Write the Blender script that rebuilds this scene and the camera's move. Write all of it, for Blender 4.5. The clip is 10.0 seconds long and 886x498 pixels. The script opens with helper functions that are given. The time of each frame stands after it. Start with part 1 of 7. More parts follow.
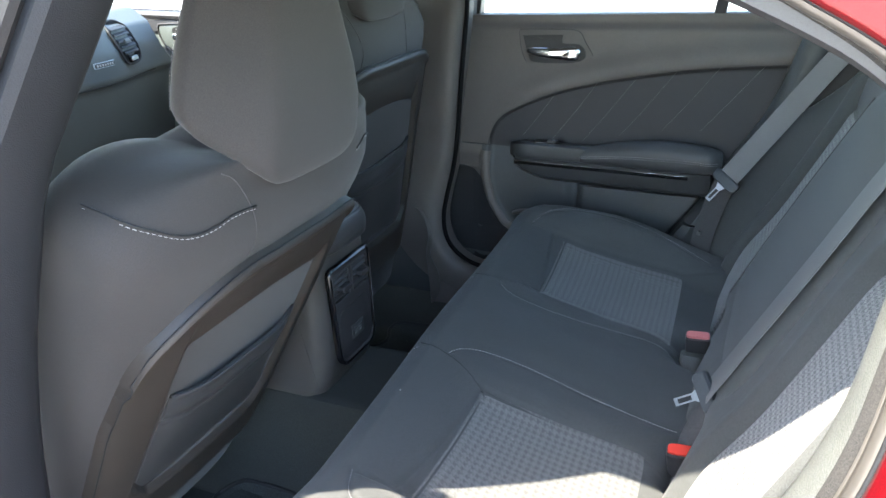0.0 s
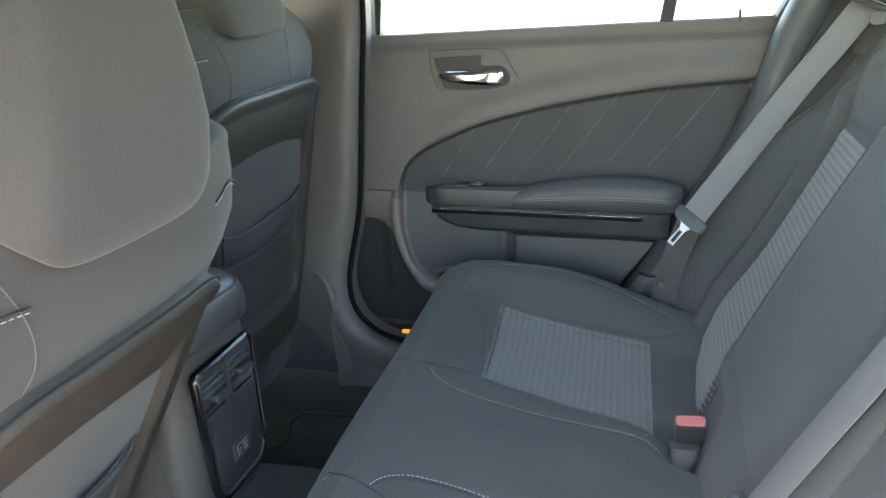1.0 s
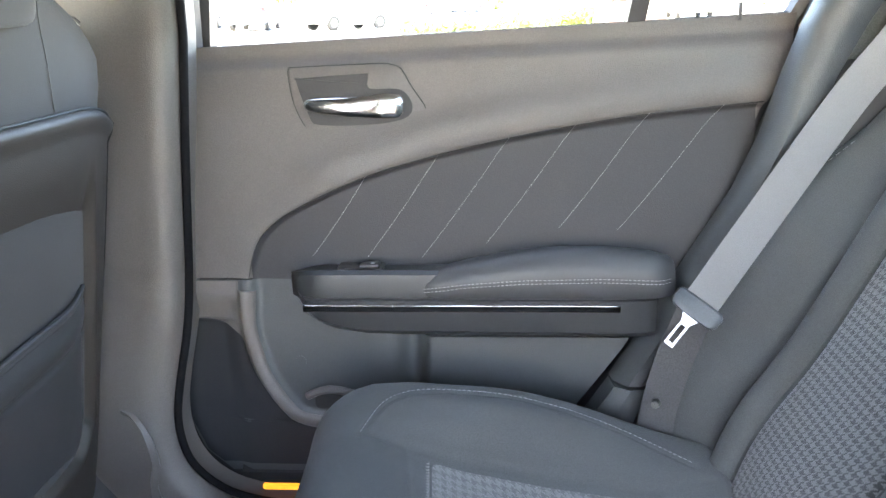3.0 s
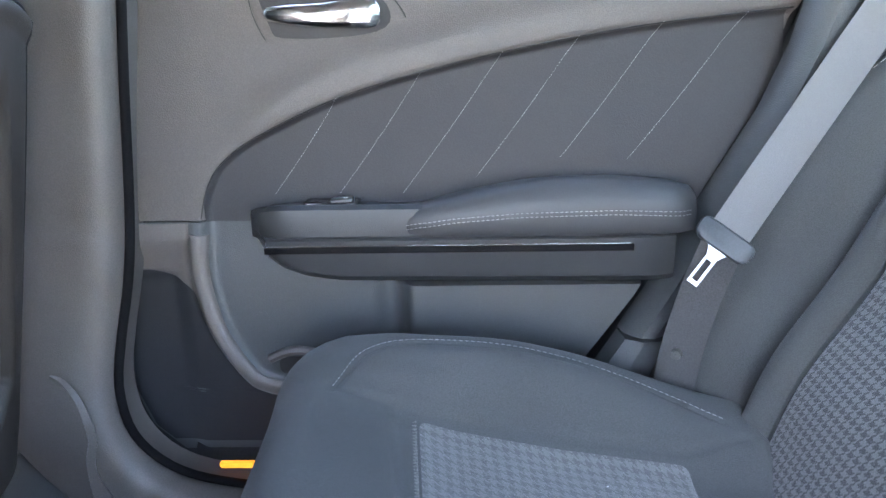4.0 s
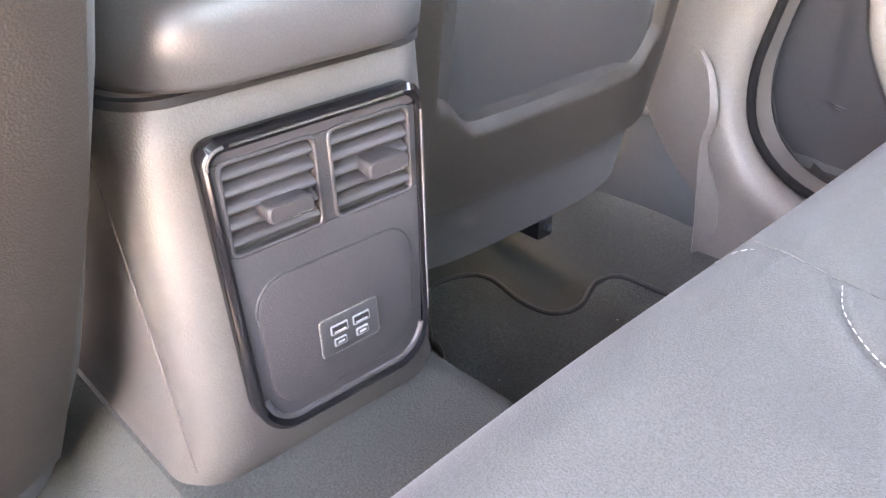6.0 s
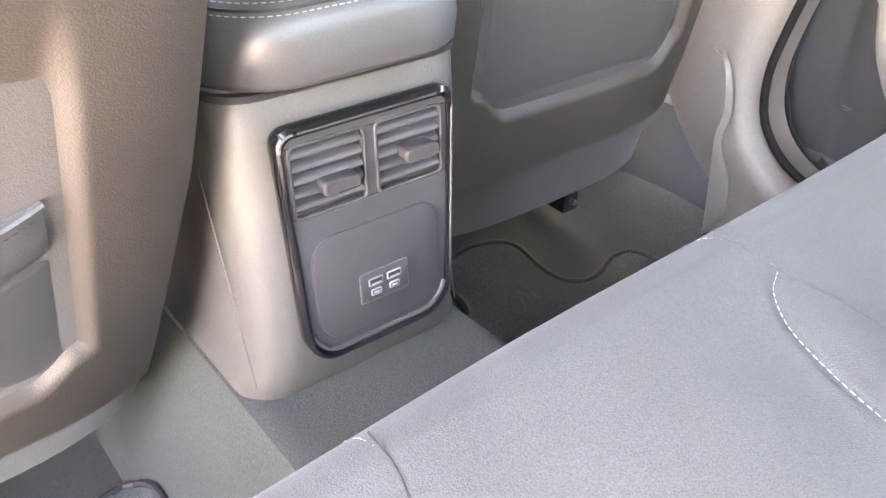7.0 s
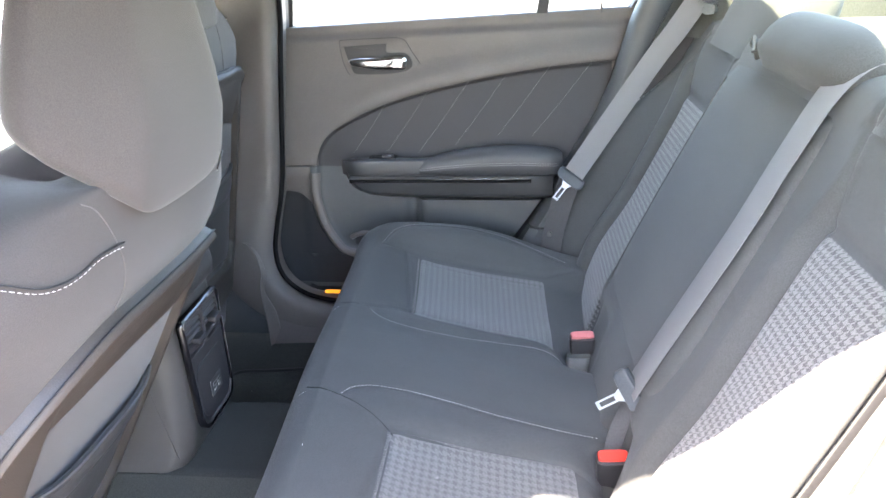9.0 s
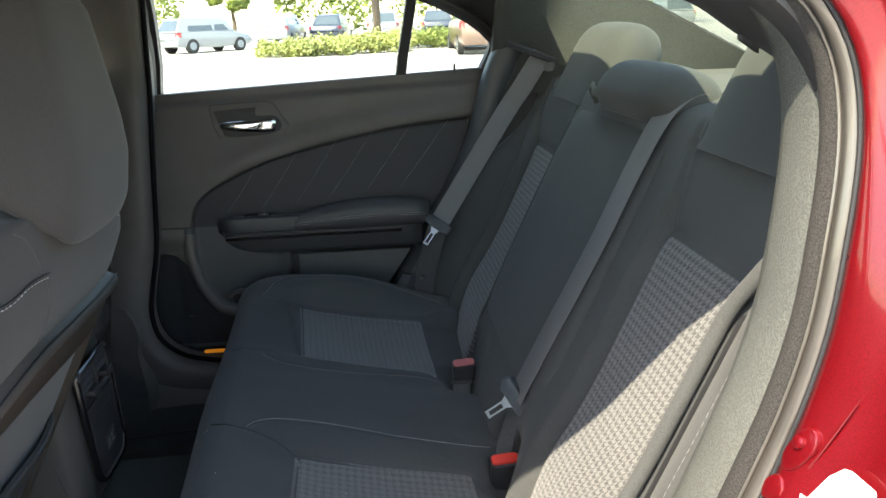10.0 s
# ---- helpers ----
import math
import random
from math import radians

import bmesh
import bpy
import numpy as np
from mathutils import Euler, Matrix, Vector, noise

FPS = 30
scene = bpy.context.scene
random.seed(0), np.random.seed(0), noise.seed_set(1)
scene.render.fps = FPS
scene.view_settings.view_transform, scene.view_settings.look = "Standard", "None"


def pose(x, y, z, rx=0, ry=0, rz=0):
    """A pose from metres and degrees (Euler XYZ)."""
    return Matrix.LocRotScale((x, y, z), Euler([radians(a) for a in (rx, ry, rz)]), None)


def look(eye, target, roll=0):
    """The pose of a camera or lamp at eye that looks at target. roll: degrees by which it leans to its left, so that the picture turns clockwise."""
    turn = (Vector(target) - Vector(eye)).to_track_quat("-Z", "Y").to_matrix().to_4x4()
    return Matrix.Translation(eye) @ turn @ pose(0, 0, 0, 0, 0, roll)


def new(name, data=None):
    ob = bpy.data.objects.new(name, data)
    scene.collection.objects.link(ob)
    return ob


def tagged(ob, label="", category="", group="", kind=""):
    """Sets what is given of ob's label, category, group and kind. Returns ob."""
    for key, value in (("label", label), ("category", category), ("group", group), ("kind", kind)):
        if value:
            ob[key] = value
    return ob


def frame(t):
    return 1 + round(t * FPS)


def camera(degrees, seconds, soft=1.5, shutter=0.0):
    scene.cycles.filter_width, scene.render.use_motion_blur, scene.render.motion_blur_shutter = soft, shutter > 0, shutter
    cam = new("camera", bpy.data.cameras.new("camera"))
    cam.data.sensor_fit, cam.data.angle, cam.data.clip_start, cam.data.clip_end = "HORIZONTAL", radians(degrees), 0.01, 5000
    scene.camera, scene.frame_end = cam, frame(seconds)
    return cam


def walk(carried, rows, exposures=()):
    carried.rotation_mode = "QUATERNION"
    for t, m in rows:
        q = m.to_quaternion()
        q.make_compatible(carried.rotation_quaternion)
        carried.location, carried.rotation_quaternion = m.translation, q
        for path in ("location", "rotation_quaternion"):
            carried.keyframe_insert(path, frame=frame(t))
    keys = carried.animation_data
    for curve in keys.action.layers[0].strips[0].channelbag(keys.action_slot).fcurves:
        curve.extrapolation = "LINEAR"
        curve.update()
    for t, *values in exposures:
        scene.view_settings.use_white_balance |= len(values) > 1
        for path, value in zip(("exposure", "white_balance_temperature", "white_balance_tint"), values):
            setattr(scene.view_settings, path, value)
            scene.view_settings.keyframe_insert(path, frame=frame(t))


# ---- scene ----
cam = camera(55.9, 10.0)
PATH = [
    (0, (0.694, -1.229, 1.318), (-0.009, 0.487, 0.568), -0.6),
    (0.5, (0.624, -1.065, 1.275), (0.062, 0.729, 0.593), -0.1),
    (1, (0.555, -0.892, 1.214), (0.056, 0.935, 0.572), -1.7),
    (1.5, (0.483, -0.784, 1.193), (0.08, 1.073, 0.569), -1.4),
    (2, (0.421, -0.654, 1.162), (0.129, 1.231, 0.562), -0.8),
    (2.5, (0.376, -0.501, 1.153), (0.188, 1.403, 0.569), -0.8),
    (2.7, (0.377, -0.448, 1.142), (0.202, 1.461, 0.571), -1.1),
    (3.8, (0.351, -0.242, 1.046), (0.309, 1.685, 0.512), -1.1),
    (4.1, (0.345, -0.255, 0.982), (0.227, 1.667, 0.441), -1.3),
    (4.5, (0.351, -0.277, 0.93), (-0.242, 1.511, 0.258), -2.0),
    (5, (0.349, -0.295, 0.919), (-0.586, 1.282, 0.12), -2.1),
    (5.5, (0.362, -0.259, 0.902), (-0.798, 1.089, -0.013), -1.7),
    (6.8, (0.429, -0.237, 0.947), (-0.898, 0.794, -0.138), 0.5),
    (7, (0.459, -0.293, 0.973), (-0.85, 0.751, -0.121), 0.9),
    (7.5, (0.543, -0.53, 1.095), (-0.677, 0.599, -0.018), -1.4),
    (8, (0.588, -0.778, 1.189), (-0.391, 0.631, 0.162), -2.4),
    (8.5, (0.576, -0.96, 1.265), (0.068, 0.695, 0.265), -2.4),
    (9, (0.51, -1.151, 1.252), (0.316, 0.718, 0.566), -1.7),
    (9.5, (0.456, -1.227, 1.229), (0.483, 0.686, 0.646), -2.6),
    (10, (0.46, -1.269, 1.223), (0.621, 0.654, 0.698), -2.3),
]
EXPOSURES = [(0, 3.65, 6650, 9), (1, 4.3, 7600, 10), (2, 5.08, 7900, 18), (2.5, 5.2, 7900, 19), (3.8, 5.1, 6700, 18), (4.1, 5.2, 6700, 20), (4.5, 6.15, 8000, 31), (5.5, 6.9, 9400, 33), (7, 7.0, 9700, 27), (7.5, 6.6, 10600, 27), (8, 6.25, 9800, 28), (8.5, 5.75, 8600, 30), (9, 4.85, 7300, 19), (9.5, 3.5, 7050, 11), (10, 2.6, 7300, 9)]
walk(cam, [(t, look(eye, target, roll)) for t, eye, target, roll in PATH], EXPOSURES)

# ---- daylight: clear sky, sun from the open door's side and a little from the front ----
SUN_WAY = Vector((0.6, 0.8, -1.25)).normalized()
world = bpy.data.worlds.new("sky")
scene.world = world
world.use_nodes = True
wn = world.node_tree.nodes
sky = wn.new("ShaderNodeTexSky")
sky.sky_type = "NISHITA"
sky.sun_disc = False
sky.sun_elevation = math.asin(-SUN_WAY.z)
sky.sun_rotation = math.atan2(-SUN_WAY.x, -SUN_WAY.y)
world.node_tree.links.new(sky.outputs[0], wn["Background"].inputs[0])
wn["Background"].inputs[1].default_value = 0.15
sun = new("sun", bpy.data.lights.new("sun", "SUN"))
sun.data.energy, sun.data.angle, sun.data.color = 2.8, radians(0.53), (1.0, 0.94, 0.82)
sun.matrix_world = look((-6, -8, 12), Vector((-6, -8, 12)) + SUN_WAY)


# ---- materials ----
def material(name, color, rough=0.6, metal=0.0, grain=0.0, grain_size=0.001, blotch=0.0, blotch_size=0.1, bump=0.0, sheen=0.0, coat=0.0, kind="noise", spec=0.5):
    """A surface with two scales of variation: fine grain and broad blotches, plus fine relief."""
    m = bpy.data.materials.new(name)
    m.use_nodes = True
    n, l = m.node_tree.nodes, m.node_tree.links
    b = n["Principled BSDF"]
    b.inputs["Base Color"].default_value = (*color, 1)
    b.inputs["Roughness"].default_value = rough
    b.inputs["Metallic"].default_value = metal
    b.inputs["Specular IOR Level"].default_value = spec
    b.inputs["Sheen Weight"].default_value = sheen
    b.inputs["Sheen Roughness"].default_value = 0.5
    b.inputs["Coat Weight"].default_value = coat
    b.inputs["Coat Roughness"].default_value = 0.06
    tc = n.new("ShaderNodeTexCoord")
    if kind == "noise":
        fine = n.new("ShaderNodeTexNoise")
        fine.inputs["Scale"].default_value = 1 / grain_size
        fine.inputs["Detail"].default_value = 2
    else:
        fine = n.new("ShaderNodeTexVoronoi")
        fine.inputs["Scale"].default_value = 1 / grain_size
    l.new(tc.outputs["Object"], fine.inputs["Vector"])
    broad = n.new("ShaderNodeTexNoise")
    broad.inputs["Scale"].default_value = 1 / blotch_size
    broad.inputs["Detail"].default_value = 5
    l.new(tc.outputs["Object"], broad.inputs["Vector"])
    last = None
    for tex, out, amount in ((fine, 0, grain), (broad, 0, blotch)):
        if amount:
            mr = n.new("ShaderNodeMapRange")
            mr.inputs["From Min"].default_value, mr.inputs["From Max"].default_value = (0.3, 0.7) if tex.bl_idname != "ShaderNodeTexVoronoi" else (0, 0.7)
            mr.inputs["To Min"].default_value, mr.inputs["To Max"].default_value = 1 - amount, 1 + amount
            l.new(tex.outputs[out], mr.inputs["Value"])
            mix = n.new("ShaderNodeVectorMath")
            mix.operation = "SCALE"
            if last:
                l.new(last, mix.inputs[0])
            else:
                mix.inputs[0].default_value = color
            l.new(mr.outputs[0], mix.inputs["Scale"])
            last = mix.outputs[0]
    if last:
        l.new(last, b.inputs["Base Color"])
    if blotch:
        rr = n.new("ShaderNodeMapRange")
        rr.inputs["To Min"].default_value, rr.inputs["To Max"].default_value = max(rough - 0.12, 0.02), min(rough + 0.12, 1)
        l.new(broad.outputs[0], rr.inputs["Value"])
        l.new(rr.outputs[0], b.inputs["Roughness"])
    if bump:
        bp = n.new("ShaderNodeBump")
        bp.inputs["Strength"].default_value = 0.6
        bp.inputs["Distance"].default_value = bump
        l.new(fine.outputs[0], bp.inputs["Height"])
        l.new(bp.outputs[0], b.inputs["Normal"])
    return m


def houndstooth(name, dark, light, thread):
    """Woven houndstooth cloth: warp and weft of four light and four dark threads in a two-over-two twill, by the UV in metres."""
    m = material(name, light, 0.92, sheen=0.25)
    n, l = m.node_tree.nodes, m.node_tree.links
    uv = n.new("ShaderNodeUVMap")
    sep = n.new("ShaderNodeSeparateXYZ")
    l.new(uv.outputs[0], sep.inputs[0])

    def node(op, a, b=None):
        q = n.new("ShaderNodeMath")
        q.operation = op
        for k, v in enumerate((a, b)):
            if v is None:
                continue
            if isinstance(v, (int, float)):
                q.inputs[k].default_value = v
            else:
                l.new(v, q.inputs[k])
        return q.outputs[0]
    i = node("FLOOR", node("DIVIDE", sep.outputs[0], thread))
    j = node("FLOOR", node("DIVIDE", sep.outputs[1], thread))
    over = node("LESS_THAN", node("FLOORED_MODULO", node("ADD", i, j), 4), 1.5)
    warp = node("LESS_THAN", node("FLOORED_MODULO", i, 8), 3.5)
    weft = node("LESS_THAN", node("FLOORED_MODULO", j, 8), 3.5)
    value = node("ADD", node("MULTIPLY", over, warp), node("MULTIPLY", node("SUBTRACT", 1, over), weft))
    mix = n.new("ShaderNodeMix")
    mix.data_type = "RGBA"
    mix.inputs[6].default_value, mix.inputs[7].default_value = (*dark, 1), (*light, 1)
    l.new(value, mix.inputs[0])
    fuzz = n.new("ShaderNodeTexNoise")
    fuzz.inputs["Scale"].default_value = 900
    mul = n.new("ShaderNodeVectorMath")
    mul.operation = "SCALE"
    l.new(mix.outputs[2], mul.inputs[0])
    l.new(node("ADD", node("MULTIPLY", fuzz.outputs[0], 0.8), 0.6), mul.inputs["Scale"])
    l.new(mul.outputs[0], n["Principled BSDF"].inputs["Base Color"])
    bp = n.new("ShaderNodeBump")
    bp.inputs["Strength"].default_value, bp.inputs["Distance"].default_value = 0.7, 0.0009
    l.new(node("ADD", node("MULTIPLY", value, 0.7), node("MULTIPLY", fuzz.outputs[0], 0.5)), bp.inputs["Height"])
    l.new(bp.outputs[0], n["Principled BSDF"].inputs["Normal"])
    return m


def glass(name, tint, rough=0.0):
    m = bpy.data.materials.new(name)
    m.use_nodes = True
    n, l = m.node_tree.nodes, m.node_tree.links
    n.remove(n["Principled BSDF"])
    tr, gl, fr, mix = (n.new(k) for k in ("ShaderNodeBsdfTransparent", "ShaderNodeBsdfGlossy", "ShaderNodeLayerWeight", "ShaderNodeMixShader"))
    tr.inputs[0].default_value = (*tint, 1)
    gl.inputs["Roughness"].default_value = rough
    fr.inputs[0].default_value = 0.5
    power, span = n.new("ShaderNodeMath"), n.new("ShaderNodeMath")
    power.operation, span.operation = "POWER", "MULTIPLY_ADD"
    power.inputs[1].default_value = 5.0
    span.inputs[1].default_value, span.inputs[2].default_value = 0.8, 0.025
    l.new(fr.outputs["Facing"], power.inputs[0])
    l.new(power.outputs[0], span.inputs[0])
    l.new(span.outputs[0], mix.inputs[0])
    l.new(tr.outputs[0], mix.inputs[1])
    l.new(gl.outputs[0], mix.inputs[2])
    l.new(mix.outputs[0], n["Material Output"].inputs[0])
    return m


def glow(name, color, strength):
    m = material(name, color, 0.3)
    b = m.node_tree.nodes["Principled BSDF"]
    b.inputs["Emission Color"].default_value = (*color, 1)
    b.inputs["Emission Strength"].default_value = strength
    return m


CLOTH = material("charcoal_cloth", (0.050, 0.052, 0.051), 0.9, grain=0.28, grain_size=0.0011, blotch=0.12, blotch_size=0.12, bump=0.0008, sheen=0.08)
CLOTH_FRONT = material("front_seat_cloth", (0.037, 0.0325, 0.030), 0.9, grain=0.2, grain_size=0.0012, blotch=0.12, blotch_size=0.10, bump=0.0005, sheen=0.12)
HOUNDSTOOTH = houndstooth("houndstooth_cloth", (0.036, 0.0355, 0.034), (0.136, 0.133, 0.128), 0.0013)
# same weave in flatter tones: glare haze over the cushion put into its colours
HOUNDSTOOTH_FLAT = houndstooth("hazed_houndstooth_cloth", (0.078, 0.078, 0.075), (0.128, 0.127, 0.122), 0.0014)
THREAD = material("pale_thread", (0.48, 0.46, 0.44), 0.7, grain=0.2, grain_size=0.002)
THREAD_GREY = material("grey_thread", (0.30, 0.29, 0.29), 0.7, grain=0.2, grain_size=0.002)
SEAM_THREAD = material("seam_thread", (0.080, 0.074, 0.070), 0.8, grain=0.2, grain_size=0.002)
LEATHER = material("black_vinyl", (0.055, 0.054, 0.055), 0.37, grain=0.12, grain_size=0.0013, blotch=0.08, bump=0.00012, kind="voronoi")
PLASTIC = material("charcoal_grained_plastic", (0.103, 0.092, 0.085), 0.46, grain=0.18, grain_size=0.0014, blotch=0.10, blotch_size=0.15, bump=0.0004, kind="voronoi")
SEAT_PLASTIC = material("brown_black_seat_plastic", (0.041, 0.034, 0.029), 0.5, spec=0.35, grain=0.18, grain_size=0.0014, blotch=0.12, blotch_size=0.12, bump=0.0003, kind="voronoi")
DOOR_UPPER = material("taupe_door_plastic", (0.078, 0.070, 0.066), 0.5, spec=0.4, grain=0.18, grain_size=0.0014, blotch=0.10, blotch_size=0.15, bump=0.0004, kind="voronoi")
DOOR_INSERT = material("door_insert_vinyl", (0.034, 0.033, 0.035), 0.6, spec=0.25, grain=0.12, grain_size=0.0016, blotch=0.08, blotch_size=0.12, bump=0.0003, kind="voronoi")
ARMREST = material("armrest_plastic", (0.028, 0.029, 0.030), 0.40, spec=0.35, grain=0.12, grain_size=0.0014, blotch=0.10, blotch_size=0.1, bump=0.0003, kind="voronoi")
PLASTIC_SMOOTH = material("black_satin_plastic", (0.042, 0.041, 0.042), 0.38, grain=0.1, grain_size=0.0015, blotch=0.12, blotch_size=0.08, bump=0.0002)
PLASTIC_GREY = material("grey_grained_plastic", (0.068, 0.070, 0.064), 0.5, grain=0.38, grain_size=0.0017, blotch=0.08, blotch_size=0.3, bump=0.0007, kind="voronoi")
VENT_PLASTIC = material("vent_panel_plastic", (0.036, 0.033, 0.034), 0.45, grain=0.12, grain_size=0.0012, blotch=0.08, blotch_size=0.1, bump=0.0002, kind="voronoi", spec=0.35)
PAD_VINYL = material("armrest_pad_vinyl", (0.040, 0.040, 0.041), 0.5, grain=0.15, grain_size=0.0012, blotch=0.08, blotch_size=0.1, bump=0.0002, kind="voronoi", spec=0.4)
GRIP_PLASTIC = material("slate_grip_plastic", (0.046, 0.053, 0.059), 0.45, grain=0.15, grain_size=0.002, blotch=0.1, spec=0.4)
PIANO = material("piano_black", (0.006, 0.006, 0.007), 0.16, coat=0.2, spec=0.35, blotch=0.1, blotch_size=0.05)
CHROME = material("satin_chrome", (0.78, 0.77, 0.75), 0.16, 1.0, blotch=0.05, blotch_size=0.03)
STEEL = material("belt_steel", (0.24, 0.25, 0.27), 0.36, 0.85, grain=0.1, grain_size=0.004)
CONSOLE = material("console_plastic", (0.064, 0.058, 0.053), 0.42, grain=0.12, grain_size=0.0014, blotch=0.10, blotch_size=0.12, bump=0.0003, kind="voronoi")
DOOR_LOWER = material("slate_door_plastic", (0.047, 0.051, 0.053), 0.46, grain=0.15, grain_size=0.0014, blotch=0.10, blotch_size=0.15, bump=0.0003, kind="voronoi")
# lighter, bluer belt steel: the near latch plate's sky reflection in its colour
STEEL_BRIGHT = material("bright_belt_steel", (0.42, 0.47, 0.50), 0.36, 0.75, grain=0.1, grain_size=0.004)
CARPET = material("black_carpet", (0.034, 0.036, 0.032), 0.97, grain=0.35, grain_size=0.0017, blotch=0.15, blotch_size=0.2, bump=0.0012)
MAT = material("floor_mat_pile", (0.036, 0.040, 0.038), 0.97, grain=0.5, grain_size=0.0025, blotch=0.25, blotch_size=0.1, bump=0.0014)
SAIL = material("grey_green_trim_cloth", (0.052, 0.055, 0.051), 0.95, grain=0.22, grain_size=0.0022, blotch=0.12, bump=0.0006)
RUBBER = material("black_rubber", (0.012, 0.012, 0.013), 0.6, grain=0.2, grain_size=0.003, bump=0.0003)
SEAL = material("matt_black_seal", (0.006, 0.006, 0.007), 0.85, grain=0.2, grain_size=0.003, spec=0.15)
FLOCK = material("flocked_rubber", (0.021, 0.019, 0.017), 0.95, grain=0.7, grain_size=0.0011, bump=0.0005)
WEBBING = material("grey_webbing", (0.14, 0.138, 0.138), 0.7, grain=0.12, grain_size=0.0007, blotch=0.04, bump=0.0002)
WEBBING_DARK = material("dark_webbing", (0.050, 0.049, 0.050), 0.8, grain=0.25, grain_size=0.0016, bump=0.0004)
RED_BUTTON = material("red_button", (0.62, 0.045, 0.03), 0.4, blotch=0.05)
RED_FADED = material("faded_red_button", (0.55, 0.16, 0.15), 0.45, blotch=0.05)
RED_PAINT = material("red_metallic_paint", (0.160, 0.0035, 0.007), 0.30, 0.40, grain=0.22, grain_size=0.0012, blotch=0.06, coat=0.7)
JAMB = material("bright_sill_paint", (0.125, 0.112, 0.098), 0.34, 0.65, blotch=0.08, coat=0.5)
HEADLINER = material("black_headliner", (0.06, 0.058, 0.06), 0.95, grain=0.3, grain_size=0.002, blotch=0.1, bump=0.0004)
SHELF = material("black_shelf_cloth", (0.085, 0.083, 0.075), 0.95, grain=0.4, grain_size=0.002, blotch=0.1, bump=0.0004)
DASH = material("dark_dash_vinyl", (0.075, 0.085, 0.085), 0.5, grain=0.15, grain_size=0.002, blotch=0.1, bump=0.0004, kind="voronoi")
WINDOW = glass("clear_window_glass", (0.93, 0.96, 0.94))
REAR_GLASS = glass("tinted_rear_glass", (0.86, 0.91, 0.83))
WOVEN_EDGE = material("woven_edge_cloth", (0.145, 0.142, 0.136), 0.9, grain=0.3, grain_size=0.002)
PORT_PRINT = material("grey_print", (0.22, 0.22, 0.22), 0.5)
SATIN = material("satin_glint", (0.12, 0.114, 0.110), 0.42, 0.4, blotch=0.1, blotch_size=0.03)
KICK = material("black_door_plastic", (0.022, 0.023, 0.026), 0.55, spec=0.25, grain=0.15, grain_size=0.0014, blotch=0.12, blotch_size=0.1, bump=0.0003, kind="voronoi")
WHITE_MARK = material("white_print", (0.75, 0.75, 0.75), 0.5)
AMBER = glow("amber_lamp_lens", (0.95, 0.34, 0.03), 0.05)
ASPHALT = material("sunlit_asphalt", (0.38, 0.37, 0.345), 0.9, grain=0.3, grain_size=0.02, blotch=0.15, blotch_size=3.0, bump=0.004)
LEAF = material("leaf", (0.27, 0.30, 0.09), 0.7, grain=0.3, grain_size=0.4, blotch=0.35, blotch_size=1.5)
LEAF_DARK = material("tree_leaf", (0.17, 0.215, 0.045), 0.7, grain=0.3, grain_size=0.4, blotch=0.35, blotch_size=1.5)
BARK = material("bark", (0.12, 0.09, 0.06), 0.9, grain=0.4, grain_size=0.05, bump=0.01)
TYRE = material("tyre", (0.02, 0.02, 0.02), 0.8, blotch=0.1)
CAR_GLASS = material("dark_car_glass", (0.07, 0.09, 0.10), 0.06, coat=0.6)
CAR_PAINTS = [material("white_car_paint", (0.24, 0.26, 0.27), 0.3, coat=0.8), material("silver_car_paint", (0.20, 0.23, 0.26), 0.3, 0.4, coat=0.8),
              material("dark_car_paint", (0.03, 0.04, 0.06), 0.3, coat=0.8), material("brown_car_paint", (0.18, 0.12, 0.09), 0.3, 0.2, coat=0.8), material("red_car_paint", (0.4, 0.02, 0.02), 0.3, coat=0.8)]


# ---- mesh helpers ----
def sm(a, b, x):
    """Smooth step from 0 at a to 1 at b, for numbers or arrays."""
    t = np.clip((np.asarray(x, float) - a) / (b - a), 0, 1)
    return t * t * (3 - 2 * t)


def thing(name, label, category, group="", kind="", at=(0, 0, 0)):
    ob = new(name)
    ob.location = at
    ob.empty_display_size = 0.05
    return tagged(ob, label, category, group, kind)


def part(name, bm, mat, parent=None, label="", sharp=35, smooth=True):
    """Links a bmesh as one mesh object, under a thing or a part where one is given. Vertices are in world metres."""
    me = bpy.data.meshes.new(name)
    bmesh.ops.recalc_face_normals(bm, faces=bm.faces)
    bm.to_mesh(me)
    bm.free()
    if smooth:
        me.polygons.foreach_set("use_smooth", [True] * len(me.polygons))
        me.set_sharp_from_angle(angle=radians(sharp))
    me.materials.append(mat)
    ob = new(name, me)
    if parent:
        ob.parent = parent
        if not parent.parent:
            ob.matrix_parent_inverse = Matrix.Translation(-parent.location)
    return tagged(ob, label)


def piece(name, bm, mat, label, category, group="", kind="", sharp=35):
    """A thing that is one mesh."""
    return tagged(part(name, bm, mat, None, "", sharp), label, category, group, kind)


